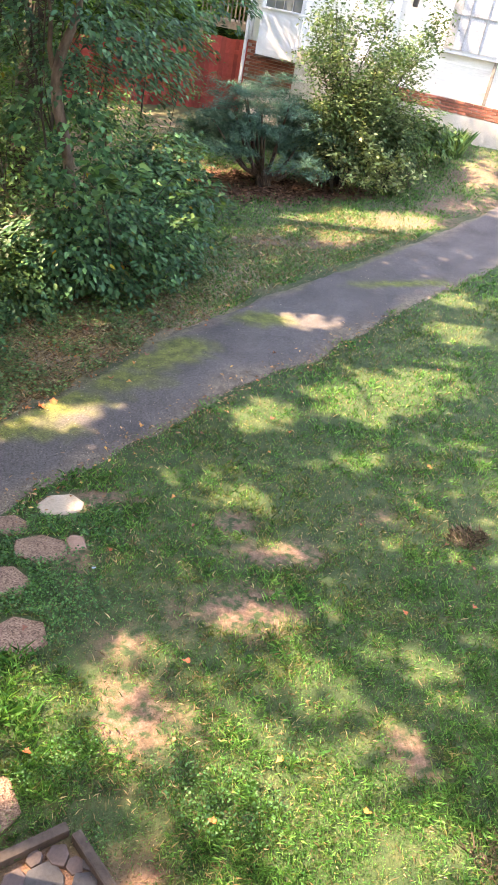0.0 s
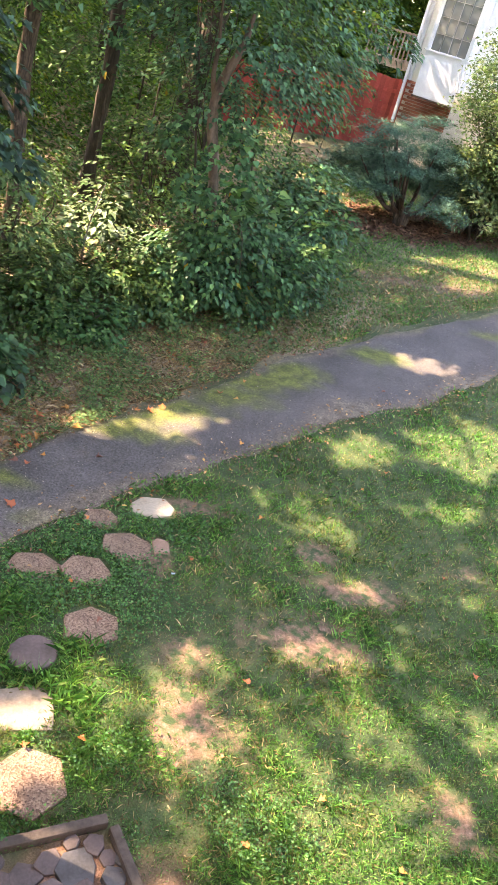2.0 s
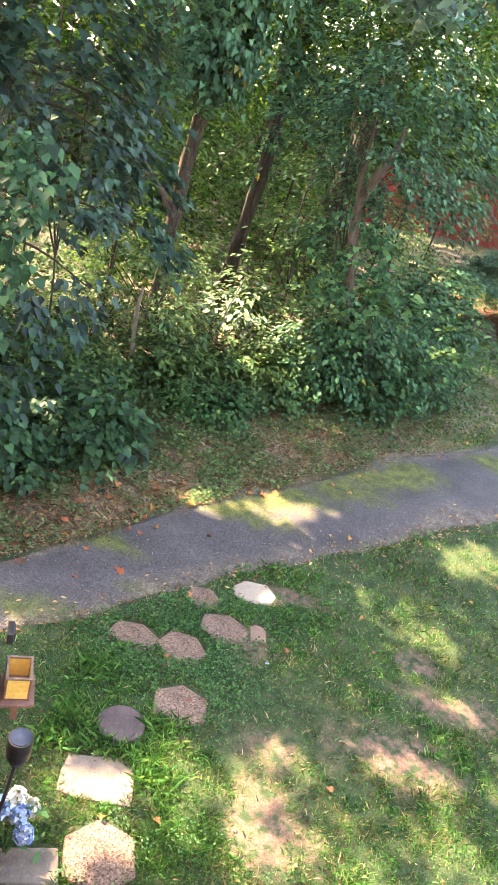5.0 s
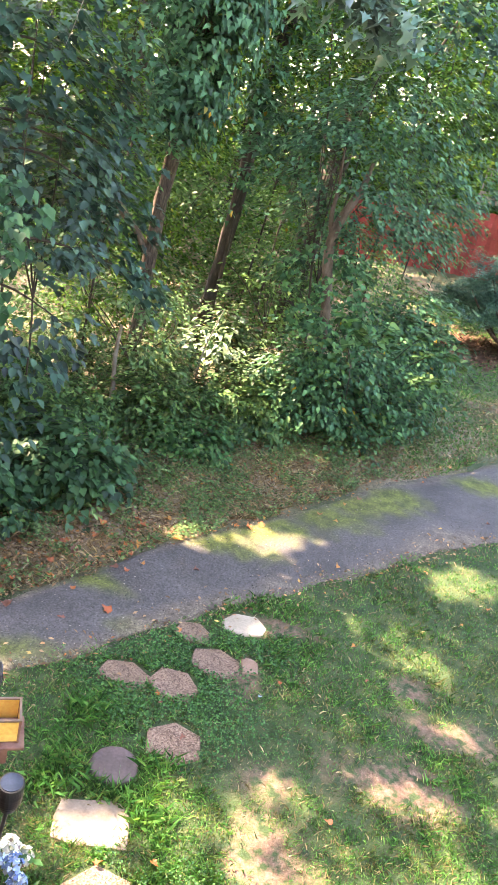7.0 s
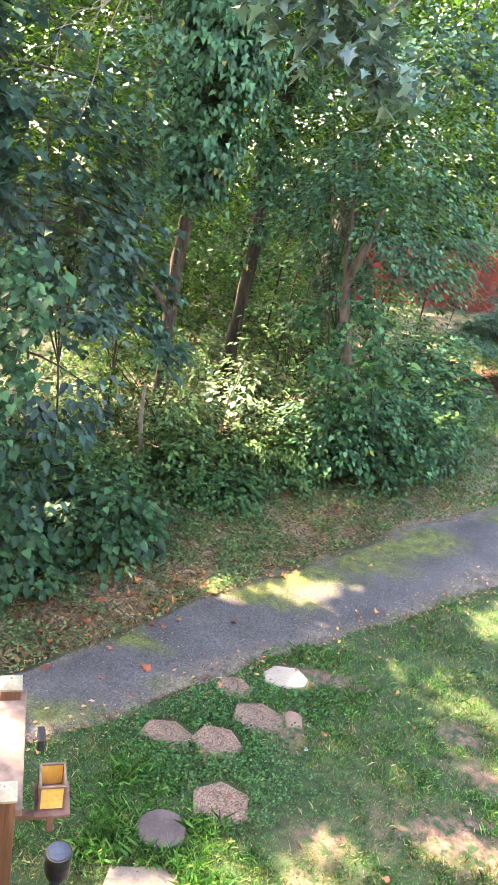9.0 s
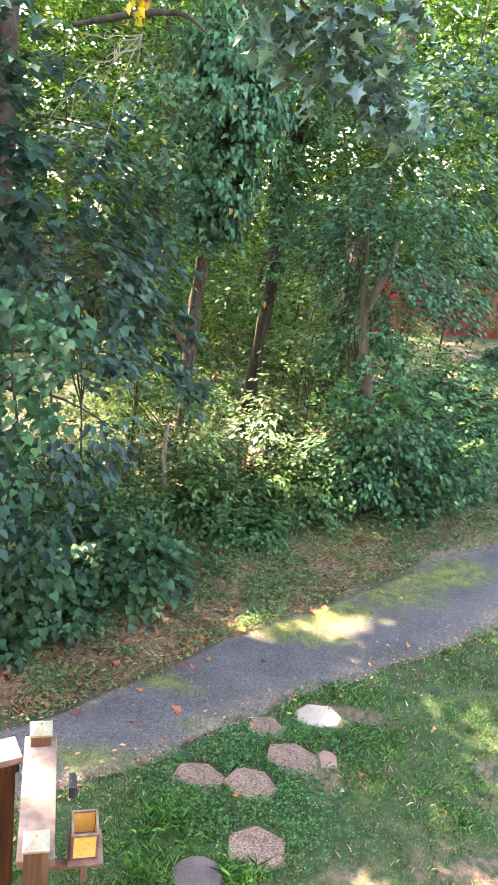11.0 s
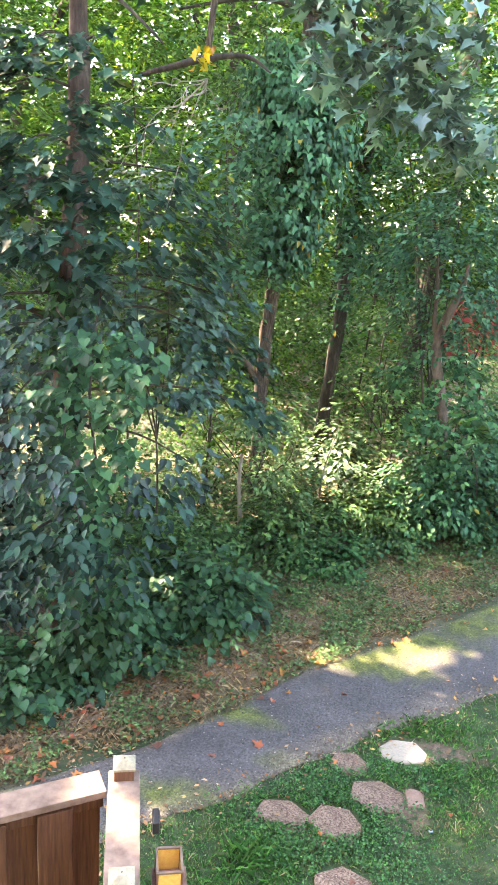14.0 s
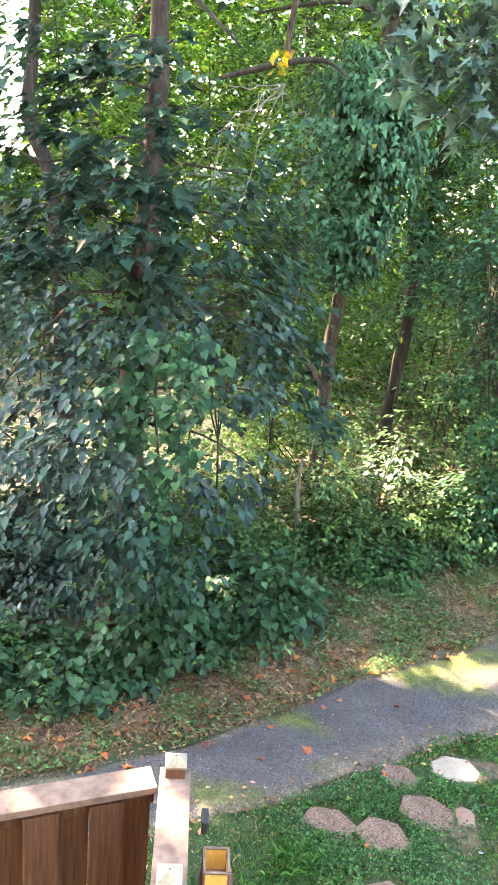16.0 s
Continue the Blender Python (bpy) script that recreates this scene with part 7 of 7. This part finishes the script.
    x = np.array([-0.7, -0.12, -0.74, -0.38, -0.12, -0.75])[k] + rng.normal(size=n) * 0.09
    y = np.array([3.66, 3.84, 3.45, 3.5, 3.4, 4.1])[k] + rng.normal(size=n) * 0.06
    ok = ~on_stone(x, y)
    x, y = x[ok], y[ok]
    blades(x, y, rng.uniform(0.05, 0.13, len(x)), rng.uniform(0.005, 0.009, len(x)), M_GRASS, rng, "tall_grass", "long fresh grass tufts round the stepping stones", "grass", 1.2)
    # dry stalks, weeds and litter on the verge between path and woods
    line = resample(FAR[1:-2], 900)
    way = np.gradient(line, axis=0)
    way /= np.linalg.norm(way, axis=1, keepdims=True)
    across = np.stack([-way[:, 1], way[:, 0]], 1)

    def verge(n, most):
        k = rng.randint(900, size=n)
        p = line[k] + rng.normal(size=(n, 2)) * 0.03 + across[k] * (rng.rand(n) * most)[:, None]
        return p[:, 0], p[:, 1]

    x, y = verge(100000, 1.9)
    ok = (beyond(x, y, WOODS) < 0.5) & (rng.rand(len(x)) < 0.75 + 0.25 * wav(x, y, 3, 47)) & (beyond(x, y, FAR) > 0.03 + 0.06 * wav(x, y, 4, 46)) & (rng.rand(len(x)) > np.clip((x - 1.3) / 1.4, 0, 0.85))
    x, y = x[ok], y[ok]
    blades(x, y, rng.uniform(0.025, 0.075, len(x)), rng.uniform(0.0035, 0.007, len(x)), M_DRY, rng, "dry_grass", "dry brown stalks and weeds on the verge", "dry grass", 1.9)
    x, y = verge(190000, 2.2)
    ok = (beyond(x, y, WOODS) < 0.7) & (rng.rand(len(x)) > np.clip((x - 1.6) / 1.2, 0, 0.93)) & (rng.rand(len(x)) < np.where(x < -0.7, 0.24, 0.6) + 0.35 * wav(x, y, 2.2, 48) + 0.45 * wav(x, y, 9, 58)) & (beyond(x, y, FAR) > -0.02 + 0.13 * wav(x, y, 4, 46))
    p = np.c_[x[ok], y[ok], ground_z(x[ok], y[ok]) + rng.uniform(0.01, 0.09, ok.sum())]
    tagged(new("weeds", leaf_mesh("weeds", p, rng.uniform(0.02, 0.055, len(p)), OVAL, M_WEED, rng, 1.0, 0.0)), "small green weeds on the verge", "weeds", kind="stuff")
    n = 9000
    x, y = rng.uniform(2.0, 6.4, n), rng.uniform(14.2, 16.8, n)
    ok = rng.rand(n) < spots(x, y, MULCH, 0.5)
    p = np.c_[x[ok], y[ok], ground_z(x[ok], y[ok]) + rng.uniform(0.005, 0.03, ok.sum())]
    tagged(new("mulch_chips", leaf_mesh("mulch_chips", p, rng.uniform(0.04, 0.1, len(p)), OVAL, M_MULCH, rng, 1.4, 0.0)), "brown bark mulch under the juniper", "mulch", kind="stuff")
    x, y = verge(26000, 1.8)
    ok = (rng.rand(len(x)) < 0.7 + 0.3 * wav(x, y, 2, 51)) & (rng.rand(len(x)) > np.clip((x - 1.3) / 1.4, 0, 0.9))
    x, y = x[ok], y[ok]
    edge = resample(NEAR[2:-3], 900)
    k = rng.randint(900, size=700)
    x, y = np.r_[x, edge[k, 0] + rng.normal(size=700) * 0.16], np.r_[y, edge[k, 1] + rng.normal(size=700) * 0.16]
    p = np.c_[x, y, ground_z(x, y) + rng.uniform(0.015, 0.035, len(x))]
    tagged(new("leaf_litter", leaf_mesh("leaf_litter", p, rng.uniform(0.02, 0.065, len(p)), OVAL, M_LITTER, rng, 1.4, 0.0)), "scattered dry brown leaf litter on the verge", "leaf litter", kind="stuff")
    # grit and crumbs on the asphalt
    u = np.r_[rng.beta(0.5, 4, 6500), rng.beta(4, 0.4, 4000), rng.rand(1400)]
    k = rng.randint(900, size=len(u))
    a, b = resample(NEAR[1:-2], 900), resample(FAR[1:-2], 900)
    q = a[k] * (1 - u[:, None]) + b[k] * u[:, None]
    p = np.c_[q, ground_z(q[:, 0], q[:, 1]) + 0.014]
    tagged(new("grit", leaf_mesh("grit", p, rng.uniform(0.005, 0.016, len(p)), CRUMB, M_GRIT, rng, 2.0, 0.0)), "grit and crumbled debris on the asphalt path", "grit", kind="stuff")


build_lawn()
build_strap_clump()
for cx, cy, r, seed in ((3.85, 4.93, 0.2, 91), (2.75, 2.15, 0.24, 92)):
    rng = np.random.RandomState(seed)
    n = 420
    a, d = rng.uniform(0, 6.28, n), r * np.sqrt(rng.rand(n))
    ob = blades(cx + d * np.cos(a), cy + 0.7 * d * np.sin(a), rng.uniform(0.03, 0.09, n), rng.uniform(0.003, 0.006, n), M_DEAD, rng, "dead_clump", "dead greyish-brown grass clump in the lawn", "dead plant")
    del ob["kind"]


scrap = bpy.data.meshes.new("paper_scrap")
sbm = prism([(-0.02, -0.008), (0.015, -0.01), (0.02, 0.005), (0.0, 0.011), (-0.016, 0.007)], 0.006, 0.001, 0.2, 3)
sbm.to_mesh(scrap)
sbm.free()
scrap.materials.append(surface("pale_blue_paper", [(0.3, (0.2, 0.32, 0.36)), (0.7, (0.3, 0.42, 0.46))], 9, 0.7, 60, 0.2, 0.001))
scrap_ob = new("paper_scrap", scrap)
scrap_ob.matrix_world = pose(0.48, 4.7, float(ground_z(0.48, 4.7)) + 0.02, 12, 8, 30)
tagged(scrap_ob, "small pale blue paper scrap lying on the grass", "litter")


# ---- fallen leaves ----
def build_fallen_leaves():
    rng = np.random.RandomState(70)
    meshes = []
    for k in range(5):
        v, f = STAR
        v = v.copy() * 0.11
        v[:, 1] -= 0.04
        v[:, :2] *= rng.uniform(0.75, 1.25, (len(v), 1))
        v[:, 2] += 0.45 * np.abs(v[:, 0]) * (0.4 + 0.9 * k / 4) + rng.normal(size=len(v)) * 0.006
        v[:, 2] -= v[:, 2].min()
        meshes.append(mesh_arrays("fallen_leaf", v, f, M_FALLEN))
    spots_xy = [(-0.02, 4.08), (1.23, 5.61), (1.35, 5.22), (1.59, 9.02), (1.01, 7.79), (-0.93, 5.24), (-0.33, 6.15), (-1.25, 5.0), (-0.89, 6.77),
                (-2.03, 6.02), (0.66, 9.73), (-2.7, 4.99), (-2.29, 5.0), (-2.6, 5.14), (3.92, 6.0), (3.6, 4.85), (3.5, 4.08), (4.9, 8.0), (0.02, 3.1), (1.05, 2.55),
                (-0.3, 3.0), (-0.75, 4.45), (-0.25, 4.35), (1.75, 9.1), (-1.85, 4.6), (0.9, 3.1), (0.62, 3.0)]
    for _ in range(330):
        x, y = rng.uniform(-3.9, 2.2), rng.uniform(3.2, 9.8)
        f = float(beyond(np.array([x]), np.array([y]), FAR)[0])
        if -0.2 < f < 0.9 and rng.rand() < 0.75:
            spots_xy.append((x, y))
    for _ in range(170):
        x, y = rng.uniform(-4.2, -0.9), rng.uniform(3.0, 6.8)
        f = float(beyond(np.array([x]), np.array([y]), FAR)[0])
        if -0.12 < f < 0.75:
            spots_xy.append((x, y))
    for _ in range(22):
        d, a = rng.uniform(3.0, 9), rng.uniform(-0.25, 0.7)
        spots_xy.append((d * math.sin(a), d * math.cos(a)))
    for x, y in spots_xy:
        o = new("fallen_leaf", meshes[rng.randint(5)])
        lawn = float(beyond(np.array([x]), np.array([y]), NEAR)[0]) < 0
        s = rng.uniform(0.35, 0.6) if lawn else rng.uniform(0.45, 0.95)
        near_path = float(beyond(np.array([x]), np.array([y]), NEAR)[0]) > 0 > float(beyond(np.array([x]), np.array([y]), FAR)[0])
        o.matrix_world = pose(x, y, float(ground_z(x, y)) + (0.014 if near_path else 0.03), rng.uniform(-14, 14), rng.uniform(-14, 14), rng.uniform(0, 360)) @ Matrix.Diagonal((s, s, s, 1))
        tagged(o, "dry orange-brown fallen star-shaped leaf", "fallen leaf", "fallen leaves")


build_fallen_leaves()
